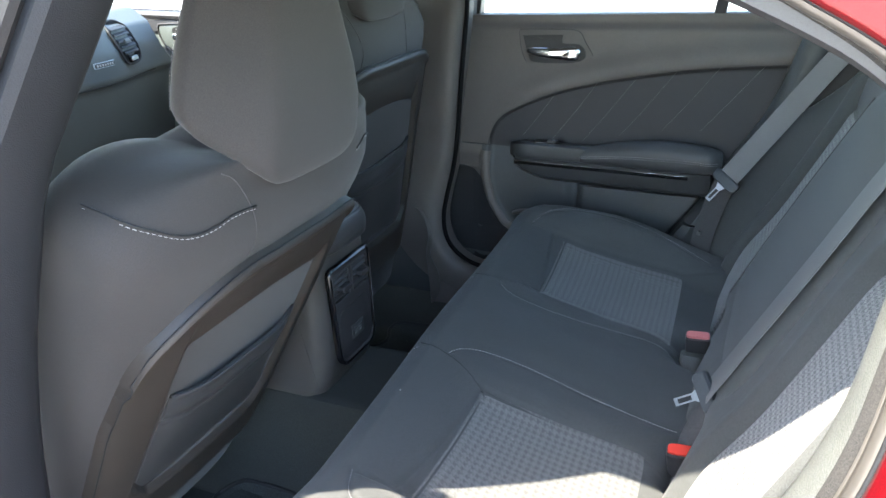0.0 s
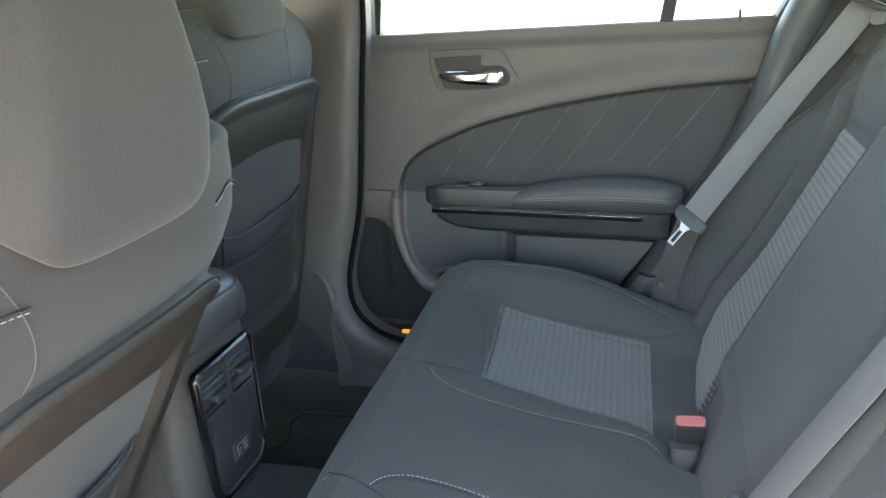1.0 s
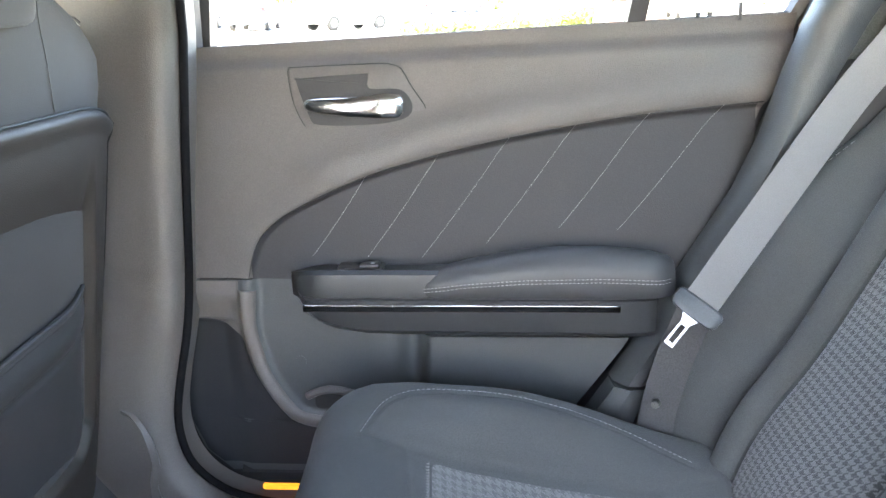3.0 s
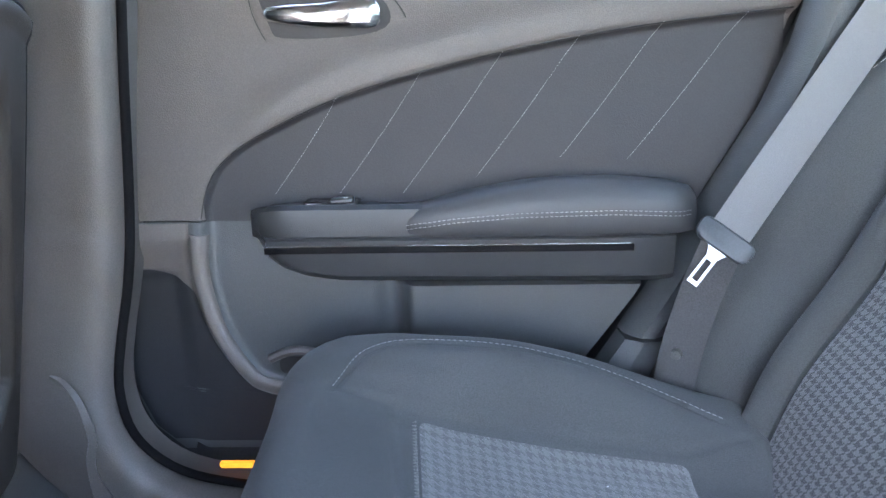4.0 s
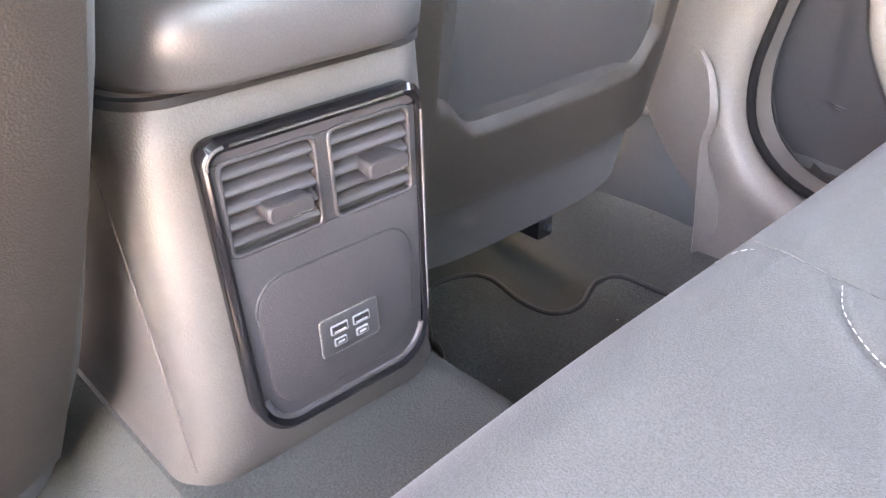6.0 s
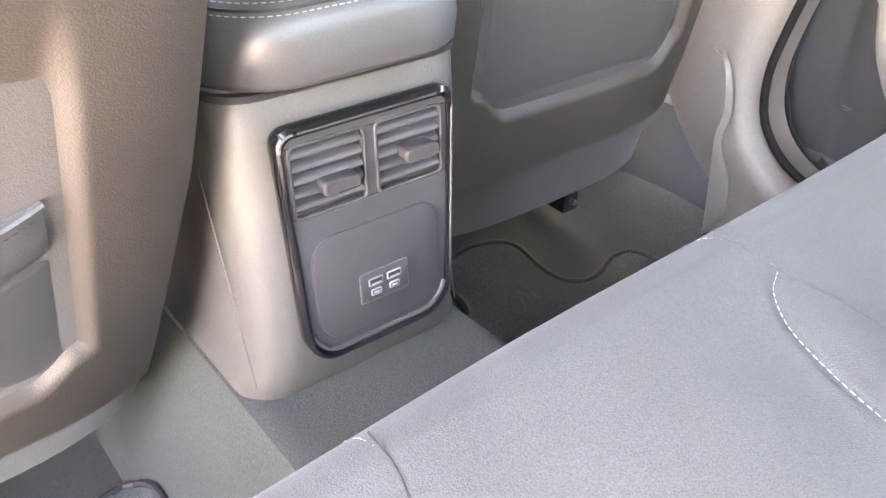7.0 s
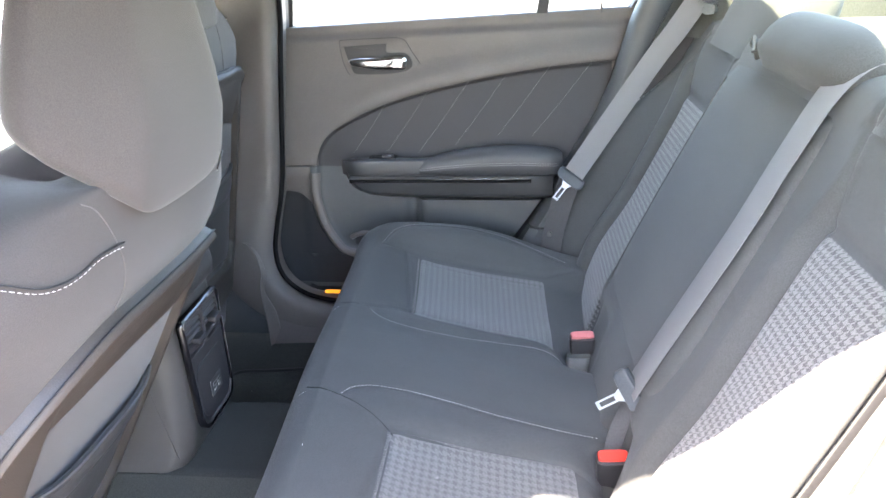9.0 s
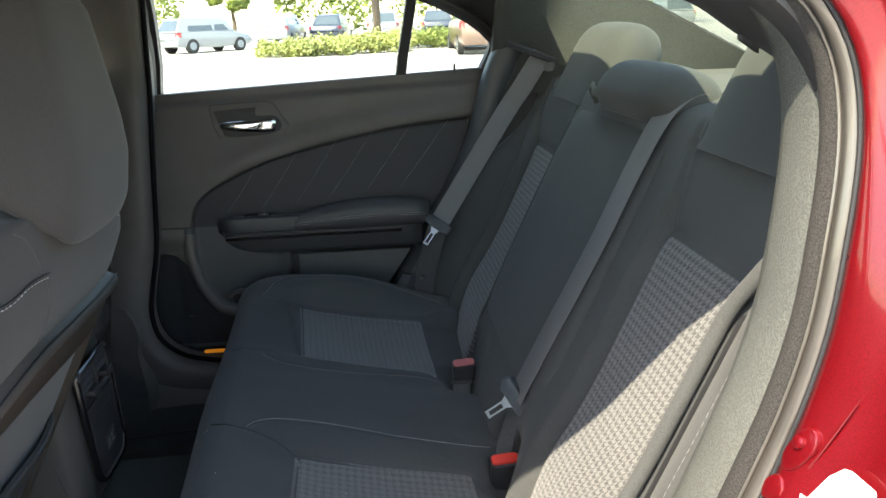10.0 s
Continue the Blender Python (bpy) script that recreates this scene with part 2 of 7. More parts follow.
def slab(f, us, vs, back, uv=None):
    """A closed slab: its face f(u, v) over a grid, and the same face moved by back behind it. uv: the same grid in metres, for woven cloth."""
    bm = bmesh.new()
    nu, nv = len(us), len(vs)
    front = [[bm.verts.new(f(u, v)) for v in vs] for u in us]
    off = Vector(back)
    rear = [[bm.verts.new(front[i][j].co + off) for j in range(nv)] for i in range(nu)]
    layer = bm.loops.layers.uv.new("UVMap") if uv else None
    for i in range(nu - 1):
        for j in range(nv - 1):
            fc = bm.faces.new((front[i][j], front[i + 1][j], front[i + 1][j + 1], front[i][j + 1]))
            if uv:
                for lp, (a, b) in zip(fc.loops, ((i, j), (i + 1, j), (i + 1, j + 1), (i, j + 1))):
                    lp[layer].uv = uv(us[a], vs[b])
    edge = [(i, 0) for i in range(nu)] + [(nu - 1, j) for j in range(1, nv)] + [(i, nv - 1) for i in range(nu - 2, -1, -1)] + [(0, j) for j in range(nv - 2, 0, -1)]
    for (a, b), (c, d) in zip(edge, edge[1:] + edge[:1]):
        bm.faces.new((front[a][b], rear[a][b], rear[c][d], front[c][d]))
    for i in range(nu - 1):
        for j in range(nv - 1):
            bm.faces.new((rear[i][j], rear[i][j + 1], rear[i + 1][j + 1], rear[i + 1][j]))
    return bm


def loft(rings, caps=True, closed=True, bm=None):
    """A skin over rings of as many points each."""
    bm = bm or bmesh.new()
    vs = [[bm.verts.new(p) for p in ring] for ring in rings]
    n = len(vs[0])
    for a, b in zip(vs, vs[1:]):
        for k in range(n if closed else n - 1):
            bm.faces.new((a[k], a[(k + 1) % n], b[(k + 1) % n], b[k]))
    if caps:
        bm.faces.new(vs[0][::-1])
        bm.faces.new(vs[-1])
    return bm


def oval(a, b, power=2.6, n=40):
    """Points of a super-ellipse with half axes a and b."""
    out = []
    for k in range(n):
        c, s = math.cos(2 * math.pi * k / n), math.sin(2 * math.pi * k / n)
        out.append((math.copysign(abs(c) ** (2 / power), c) * a, math.copysign(abs(s) ** (2 / power), s) * b))
    return out


def round_rect(w, h, r, n=6):
    """Points of a rectangle w by h with rounded corners, about 0, 0. r: one radius, or four from the top right, anticlockwise."""
    rs = r if isinstance(r, (tuple, list)) else (r,) * 4
    out = []
    for k, (sx, sy) in enumerate(((1, 1), (-1, 1), (-1, -1), (1, -1))):
        q = rs[k]
        for i in range(n + 1):
            a = math.pi / 2 * (k + i / n)
            out.append((sx * (w / 2 - q) + q * math.cos(a), sy * (h / 2 - q) + q * math.sin(a)))
    return out


def plate(outline, depth, place, edge=0.0, bm=None):
    """An outline (2D, metres) drawn out to a plate of that depth, with its front edge eased; place takes (u, v, w) to the world, w to the front."""
    bm = bm or bmesh.new()
    cx = sum(p[0] for p in outline) / len(outline)
    cy = sum(p[1] for p in outline) / len(outline)

    def shrunk(e):
        return [(cx + (u - cx) * (1 - e / max(math.hypot(u - cx, v - cy), 1e-6)), cy + (v - cy) * (1 - e / max(math.hypot(u - cx, v - cy), 1e-6))) for u, v in outline]
    rings = [[place(u, v, 0) for u, v in outline], [place(u, v, depth - edge) for u, v in outline]]
    if edge:
        rings += [[place(u, v, depth - edge * 0.3) for u, v in shrunk(edge * 0.4)], [place(u, v, depth) for u, v in shrunk(edge * 1.2)]]
    return loft(rings, bm=bm)


def tube(path, radius, n=8, bm=None, flat=1.0, closed=False):
    """A round rod along a path. radius: a number or one for each point."""
    bm = bm or bmesh.new()
    pts = [Vector(p) for p in path]
    rings, up = [], None
    for k, p in enumerate(pts):
        a = pts[k - 1] if k or closed else pts[0]
        b = pts[(k + 1) % len(pts)] if k < len(pts) - 1 or closed else pts[-1]
        way = (b - a).normalized()
        if up is None:
            up = way.orthogonal().normalized()
        up = (up - way * up.dot(way)).normalized()
        side = way.cross(up)
        r = radius[k] if isinstance(radius, (list, tuple)) else radius
        rings.append([p + (up * math.cos(2 * math.pi * i / n) + side * math.sin(2 * math.pi * i / n) * flat) * r for i in range(n)])
    if closed:
        rings.append(rings[0])
    return loft(rings, caps=not closed, bm=bm)


def ribbon(path, sides, width, thick=0.0016):
    """A strap along a path; sides: for each point the direction of its width."""
    rings = []
    pts = [Vector(p) for p in path]
    for k, p in enumerate(pts):
        way = (pts[min(k + 1, len(pts) - 1)] - pts[max(k - 1, 0)]).normalized()
        s = Vector(sides[k]) if len(sides) == len(pts) else Vector(sides[0]).lerp(Vector(sides[-1]), k / (len(pts) - 1))
        s = (s - way * s.dot(way)).normalized()
        nrm = way.cross(s)
        w = width[k] if isinstance(width, (list, tuple)) else width
        rings.append([p + s * (w / 2) * a + nrm * thick / 2 * b for a, b in ((-1, -0.4), (-0.94, -1), (0.94, -1), (1, -0.4), (1, 0.4), (0.94, 1), (-0.94, 1), (-1, 0.4))])
    return loft(rings)


def curve_points(pts, n=40):
    """n points on a smooth line through pts, evenly spaced."""
    p = [Vector(q) for q in pts]
    p = [p[0] * 2 - p[1]] + p + [p[-1] * 2 - p[-2]]
    fine = []
    for a, b, c, d in zip(p, p[1:], p[2:], p[3:]):
        for k in range(24):
            t = k / 24
            fine.append(0.5 * ((2 * b) + (c - a) * t + (2 * a - 5 * b + 4 * c - d) * t * t + (3 * b - a - 3 * c + d) * t ** 3))
    fine.append(p[-2])
    length = [0.0]
    for a, b in zip(fine, fine[1:]):
        length.append(length[-1] + (b - a).length)
    out, k = [], 0
    for i in range(n):
        want = length[-1] * i / (n - 1)
        while k < len(fine) - 2 and length[k + 1] < want:
            k += 1
        t = (want - length[k]) / max(length[k + 1] - length[k], 1e-9)
        out.append(fine[k].lerp(fine[k + 1], min(max(t, 0), 1)))
    return out


def curve_loop(pts, n=40):
    """A smooth closed outline through 2D points."""
    p = [Vector((a, b, 0)) for a, b in pts]
    out = []
    m = len(p)
    for k in range(m):
        a, b, c, d = p[k - 1], p[k], p[(k + 1) % m], p[(k + 2) % m]
        for t in (0, 0.33, 0.66):
            q = 0.5 * ((2 * b) + (c - a) * t + (2 * a - 5 * b + 4 * c - d) * t * t + (3 * b - a - 3 * c + d) * t ** 3)
            out.append((q.x, q.y))
    return out


def stitches(path, long=0.0045, gap=0.0022, radius=0.0006, bm=None):
    """A row of thread stitches along a path."""
    bm = bm or bmesh.new()
    total = sum((Vector(b) - Vector(a)).length for a, b in zip(path, path[1:]))
    n = max(2, int(total / (long + gap)))
    pts = curve_points(path, n * 3 + 1)
    for k in range(n):
        a, b = pts[3 * k], pts[3 * k + 2]
        way = (b - a).normalized()
        s = way.orthogonal().normalized() * radius
        t = way.cross(s)
        loft([[a + q * 0.6 for q in (s, t, -s, -t)], [a.lerp(b, 0.5) + q * 1.15 for q in (s, t, -s, -t)], [b + q * 0.6 for q in (s, t, -s, -t)]], bm=bm)
    return bm


def lin(a, b, n):
    return [a + (b - a) * k / (n - 1) for k in range(n)]


# ---- structure: floor, roof, pillars, body side ----
def interp(x, xs, ys):
    return float(np.interp(x, xs, ys))


def floor_height(x, y):
    """Carpet: foot wells either side of a tunnel, rising under the rear bench."""
    a = abs(y)
    z = 0.285 + 0.215 * (1 - float(sm(0.104, 0.178, a)))
    z += 0.05 * float(sm(-0.30, -0.55, x)) + 0.10 * float(sm(0.12, 0.26, x)) * float(sm(0.1, 0.2, a))
    return z + 0.10 * float(sm(0.55, 0.66, a)) + 0.004 * noise.noise((x * 9, y * 9, 0))


piece("floor", slab(lambda u, v: (u, v, floor_height(u, v)), lin(-1.3, 0.5, 91), lin(-0.68, 0.68, 137), (0, 0, -0.05)), CARPET,
      "black carpeted car floor with a raised centre tunnel", "floor", kind="structure")

# roof lining, from the windscreen to the rear window
ROOF = [(-0.75, 1.30), (-0.5, 1.36), (0.0, 1.40), (0.5, 1.395), (0.7, 1.385), (0.85, 1.365)]


def roof_z(x):
    return interp(x, [p[0] for p in ROOF], [p[1] for p in ROOF])


def half_roof(x):
    return 0.60 - 0.10 * float(sm(0.6, 1.1, x)) - 0.05 * float(sm(-0.4, -0.8, x))


piece("ceiling", slab(lambda u, v: (u, v * half_roof(u), roof_z(u) - 0.07 * abs(v) ** 3), lin(-0.75, 0.71, 40), lin(-1, 1, 31), (0, 0, 0.045)), HEADLINER,
      "black cloth roof lining", "ceiling", kind="structure")


def rail_z(x):
    """Height of the door opening's upper edge."""
    return interp(x, [-0.6, -0.3, 0.0, 0.3, 0.5, 0.65, 0.72, 0.755], [1.24, 1.315, 1.345, 1.345, 1.32, 1.275, 1.235, 1.18])


def rail(side, name):
    """Roof side rail with its cant and drip edge, above the doors."""
    rings = []
    for x in lin(-0.7, 0.70 if side > 0 else 0.56, 36):
        z = rail_z(x) + (interp(x, [0.3, 0.45, 0.50, 0.56], [0.008, 0.018, 0.027, 0.043]) if side < 0 else 0.0)
        rings.append([(x, side * y, z + h) for y, h in ((0.60, 0.075), (0.655, 0.055), (0.72, 0.012), (0.735, -0.003), (0.715, -0.008), (0.665, 0.0), (0.60, 0.035), (0.585, 0.055))])
    return piece(name, loft(rings), PLASTIC_SMOOTH, "dark roof side rail above the car doors", "roof rail", kind="structure")


rail(1, "wall_roof_rail_far")
rail(-1, "wall_roof_rail_near")


def outer_roof():
    """Painted roof skin over the lining."""
    return slab(lambda u, v: (u, v * (half_roof(u) + 0.10), roof_z(u) + 0.062 - 0.10 * abs(v) ** 3), lin(-0.80, 0.73, 30), lin(-1, 1, 25), (0, 0, 0.006))


piece("roof", outer_roof(), RED_PAINT, "red metallic painted car roof", "roof", kind="structure")


SWEEP = [(0.002, 1.36), (-0.010, 1.25), (-0.024, 1.10), (-0.036, 0.95), (-0.046, 0.80), (-0.055, 0.72), (-0.072, 0.64), (-0.080, 0.585), (-0.073, 0.535), (-0.051, 0.497), (-0.016, 0.471), (0.03, 0.457), (0.09, 0.449), (0.18, 0.446), (0.32, 0.445)]


def pillar_in(z):
    return interp(z, [0.30, 0.45, 0.6, 0.78, 1.1, 1.36], [0.635, 0.628, 0.634, 0.645, 0.655, 0.60])


def pillar(side, name):
    """Centre pillar trim that sweeps into the sill: its rear edge is rounded, a cut line crosses it."""
    line = curve_points([(x, 0, z) for x, z in SWEEP], 90)
    rings = []
    for k, p in enumerate(line):
        d = (line[min(k + 1, 89)] - line[max(k - 1, 0)]).normalized()
        q = Vector((d.z, 0, -d.x))
        y = pillar_in(p.z)
        cutline = 0.004 if abs(p.z - 0.779) < 0.0065 else 0.0
        step = 0.007 * float(sm(0.716, 0.708, p.z)) * float(sm(0.53, 0.62, p.z))
        deep = 0.16 - 0.06 * float(sm(0.60, 0.47, p.z)) - 0.02 * float(sm(-0.02, 0.1, p.x))
        rings.append([Vector((p.x, side * (yy + cutline), p.z)) + q * o for o, yy in ((-0.004, y + 0.07), (0.0, y + 0.028), (0.003, y + 0.016 + step * 0.6), (0.009, y + 0.006 + step), (0.018, y + 0.0005 + step), (0.030, y - 0.002 + step * 0.8), (0.05, y - 0.001), (0.07, y + 0.003), (deep - 0.012, y + 0.008), (deep, y + 0.014), (deep, y + 0.07))])
    return piece(name, loft(rings), PLASTIC, "charcoal plastic pillar trim sweeping into the sill", "pillar trim", kind="structure", sharp=50)


pillar(1, "wall_pillar_far")


def pillar_lean(z):
    """Rear edge of the near centre pillar."""
    return interp(z, [0.36, 0.74, 0.9, 1.074, 1.251, 1.36], [-0.033, -0.006, 0.017, 0.063, 0.150, 0.205])


def near_pillar():
    """Centre pillar at the open door: trim, painted outside."""
    ob = thing("wall_pillar_near", "dark centre pillar with a red painted outer edge", "pillar", kind="structure")
    rings, skin = [], []
    for z in lin(1.36, 0.36, 21):
        lean = pillar_lean(z)
        y = interp(z, [0.36, 0.8, 1.1, 1.36], [0.72, 0.725, 0.71, 0.65])
        rings.append([(lean - 0.20, -y + 0.06, z), (lean - 0.03, -y + 0.055, z), (lean - 0.010, -y + 0.045, z), (lean + 0.002, -y + 0.028, z), (lean + 0.006, -y + 0.005, z), (lean + 0.006, -y - 0.025, z), (lean + 0.003, -y - 0.042, z), (lean - 0.006, -y - 0.050, z), (lean - 0.20, -y - 0.050, z)])
        skin.append([(lean - 0.16, -y - 0.052, z), (lean - 0.020, -y - 0.052, z), (lean - 0.028, -y - 0.07, z), (lean - 0.05, -y - 0.085, z), (lean - 0.16, -y - 0.086, z)])
    part("pillar_trim", loft(rings), KICK, ob)
    part("pillar_skin", loft(skin), RED_PAINT, ob, "red metallic painted pillar skin")
    part("door_seal", tube([(pillar_lean(z) - 0.024, -interp(z, [0.36, 0.8, 1.1, 1.36], [0.72, 0.725, 0.71, 0.65]) - 0.058, z) for z in lin(1.34, 0.4, 20)], 0.010), RUBBER, ob, "black rubber door seal")
    return ob


near_pillar()

# rear edge of the open doorway, near side: (x, z) up from the sill
OPENING = [(0.32, 0.40), (0.45, 0.45), (0.55, 0.55), (0.625, 0.68), (0.682, 0.80), (0.724, 0.90), (0.742, 0.95), (0.755, 1.0), (0.764, 1.06), (0.7695, 1.10), (0.772, 1.13), (0.7715, 1.155), (0.768, 1.178), (0.761, 1.197), (0.750, 1.214), (0.735, 1.2275), (0.70, 1.247), (0.65, 1.269), (0.5, 1.315), (0.3, 1.345), (0.1, 1.347), (-0.1, 1.335)]


def doorway():
    """Bands that follow the doorway's rear and upper edge: grained inner trim, flocked weatherstrip, bright painted lip, red body."""
    ob = thing("wall_doorway_near", "rear doorway edge with grey trim, black weatherstrip and red body", "doorway", kind="structure")
    base = curve_points([(x, 0, z) for x, z in OPENING], 140)
    n_out = []
    for k, p in enumerate(base):
        d = (base[min(k + 1, 139)] - base[max(k - 1, 0)]).normalized()
        n_out.append(Vector((d.z, 0, -d.x)))

    def band(name, profile, mat, label, a=0, b=140):
        rings = []
        for p, q in list(zip(base, n_out))[a:b]:
            lean = 0.03 * float(sm(1.0, 1.34, p.z))
            tuck = 1 - 0.85 * float(sm(0.98, 1.22, p.z))
            rings.append([Vector((p.x, (y if y > -0.746 else -0.746 + (y + 0.746) * tuck) + lean, p.z)) + q * o for o, y in profile])
        part(name, loft(rings), mat, ob, label, sharp=75)
    band("inner_trim", [(0.016, -0.643), (0.011, -0.648), (0.009, -0.660), (0.010, -0.676), (0.013, -0.690), (0.018, -0.700), (0.027, -0.708), (0.04, -0.66), (0.04, -0.645)], PLASTIC_GREY, "grey grained plastic trim beside the seat", 16, 76)
    band("weatherstrip", [(0.017, -0.701), (0.0105, -0.706), (0.0085, -0.711), (0.0085, -0.716), (0.011, -0.720), (0.017, -0.725), (0.022, -0.724), (0.028, -0.71), (0.026, -0.70)], FLOCK, "black flocked rubber weatherstrip")
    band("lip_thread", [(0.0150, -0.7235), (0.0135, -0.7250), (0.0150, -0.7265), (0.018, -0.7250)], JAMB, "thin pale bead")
    band("painted_lip", [(0.019, -0.7255), (0.0155, -0.7275), (0.0142, -0.7310), (0.0152, -0.7345), (0.0185, -0.7372), (0.024, -0.738), (0.03, -0.728)], JAMB, "pale painted door lip")
    band("lip_seam", [(0.0205, -0.7372), (0.0200, -0.7382), (0.0208, -0.7394), (0.0222, -0.7400), (0.026, -0.7395), (0.024, -0.737)], RUBBER, "thin black sealer line")
    band("door_jamb", [(0.026, -0.7385), (0.0225, -0.7405), (0.0222, -0.748), (0.028, -0.762), (0.036, -0.776), (0.042, -0.786), (0.046, -0.800), (0.047, -0.816), (0.049, -0.830), (0.056, -0.850), (0.066, -0.866), (0.085, -0.880), (0.12, -0.89), (0.30, -0.90), (0.30, -0.74)], RED_PAINT, "red metallic painted door jamb and rear wing", 6, 100)
    # pressed details on the painted jamb: seam bracket with its button, creases
    o, right, high = Vector((0.763, -0.763, 0.924)), Vector((0.33, -0.89, 0.33)), Vector((0.28, 0.05, 0.96))
    out = right.cross(high).normalized()

    def on_jamb(u, v, w):
        return o + right * u + high * v + out * (w - 0.001)
    bracket = part("striker_bracket", plate(curve_loop([(-0.022, -0.020), (-0.026, -0.008), (-0.020, 0.006), (-0.012, 0.013), (-0.002, 0.009), (0.001, -0.004), (-0.006, -0.016), (-0.014, -0.022)]), 0.006, on_jamb, 0.002), RED_PAINT, ob, "pressed red striker bracket")
    part("striker_button", tube([on_jamb(-0.013, 0.001, 0.004), on_jamb(-0.013, 0.001, 0.0085), on_jamb(-0.013, 0.001, 0.0095)], [0.0055, 0.0050, 0.0030], 14), RED_PAINT, bracket)
    part("striker_bracket", plate(curve_loop([(-0.030, -0.046), (-0.034, -0.034), (-0.027, -0.026), (-0.018, -0.028), (-0.014, -0.042)]), 0.007, on_jamb, 0.002), RED_PAINT, ob, "pressed red striker bracket")
    for a, b in (((0.020, 0.036), (-0.004, -0.024)), ((0.006, 0.002), (-0.006, -0.024))):
        part("crease", tube([on_jamb(a[0] + (b[0] - a[0]) * t, a[1] + (b[1] - a[1]) * t, 0.0012) for t in lin(0, 1, 8)], [0.0003, 0.0007, 0.0010, 0.0012, 0.0012, 0.0010, 0.0007, 0.0003], 8), RED_PAINT, ob, "pressed crease in the red panel")
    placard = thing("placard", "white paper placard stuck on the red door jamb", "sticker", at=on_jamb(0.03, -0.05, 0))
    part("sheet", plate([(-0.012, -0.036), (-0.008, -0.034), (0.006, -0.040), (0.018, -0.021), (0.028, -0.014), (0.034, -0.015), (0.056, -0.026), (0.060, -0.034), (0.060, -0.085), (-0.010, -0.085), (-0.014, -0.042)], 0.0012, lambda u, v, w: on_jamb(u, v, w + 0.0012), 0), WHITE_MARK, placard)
    return ob


doorway()

# bright sill under the open door
piece("door_sill", slab(lambda u, v: (u, v, 0.40 + 0.03 * math.sin((v + 0.86) / 0.2 * math.pi)), lin(-0.6, 0.45, 30), lin(-0.86, -0.66, 9), (0, 0, -0.15)), PLASTIC_SMOOTH,
      "black plastic sill plate under the open door", "door sill", kind="structure")


# unseen outer sill, added to bounce red light into the cabin
piece("painted_sill", slab(lambda u, v: (u, v, 0.392 - 0.05 * float(sm(-0.86, -0.97, v)) ** 2), lin(-0.55, 0.45, 12), lin(-0.97, -0.862, 8), (0, 0, -0.12)), RED_PAINT, "red metallic painted outer sill under the open door", "door sill", kind="structure")


def far_sill():
    """Sill trim of the far side, sweeping up the pillar's foot in a C, with a small upright flap."""
    ob = thing("baseboard", "charcoal plastic sill trim curving up to the pillar", "sill trim", kind="structure")
    line = curve_points([(x, 0, z) for x, z in SWEEP], 80)
    part("door_seal", tube([(p.x + 0.004, pillar_in(p.z) + 0.024, p.z + 0.005 * float(sm(0.54, 0.48, p.z))) for p in line], 0.0056, 12), SEAL, ob, "black rubber door seal")
    rib = curve_points([(-0.150, 0.640, 0.606), (-0.132, 0.632, 0.601), (-0.117, 0.626, 0.584), (-0.108, 0.623, 0.555), (-0.106, 0.623, 0.53), (-0.112, 0.624, 0.505), (-0.111, 0.624, 0.47), (-0.104, 0.624, 0.40), (-0.100, 0.624, 0.33)], 44)
    widths = [0.006 + 0.004 * float(sm(2, 12, k)) + 0.018 * float(sm(19, 30, k)) for k in range(44)]
    fold = Vector((0.86, 0.42, 0)).normalized()
    part("kick_flap", ribbon([p + fold * w * 0.5 + Vector((0.002, -0.004, 0)) for p, w in zip(rib, widths)], [fold] * 44, widths, 0.007), PLASTIC, ob, "curved upright kick flap")
    part("kick_panel", slab(lambda u, v: (u, 0.648 - 0.010 * float(sm(0.5, 0.36, v)), v), lin(-0.6, -0.1, 12), lin(0.29, 0.50, 10), (0, 0.03, 0)), DOOR_LOWER, ob)
    part("rocker", slab(lambda u, v: (u, 0.638 - 0.02 * float(sm(0.44, 0.33, v)), v), lin(-0.1, 0.4, 12), lin(0.28, 0.43, 10), (0, 0.03, 0)), PLASTIC, ob)
    return ob


far_sill()


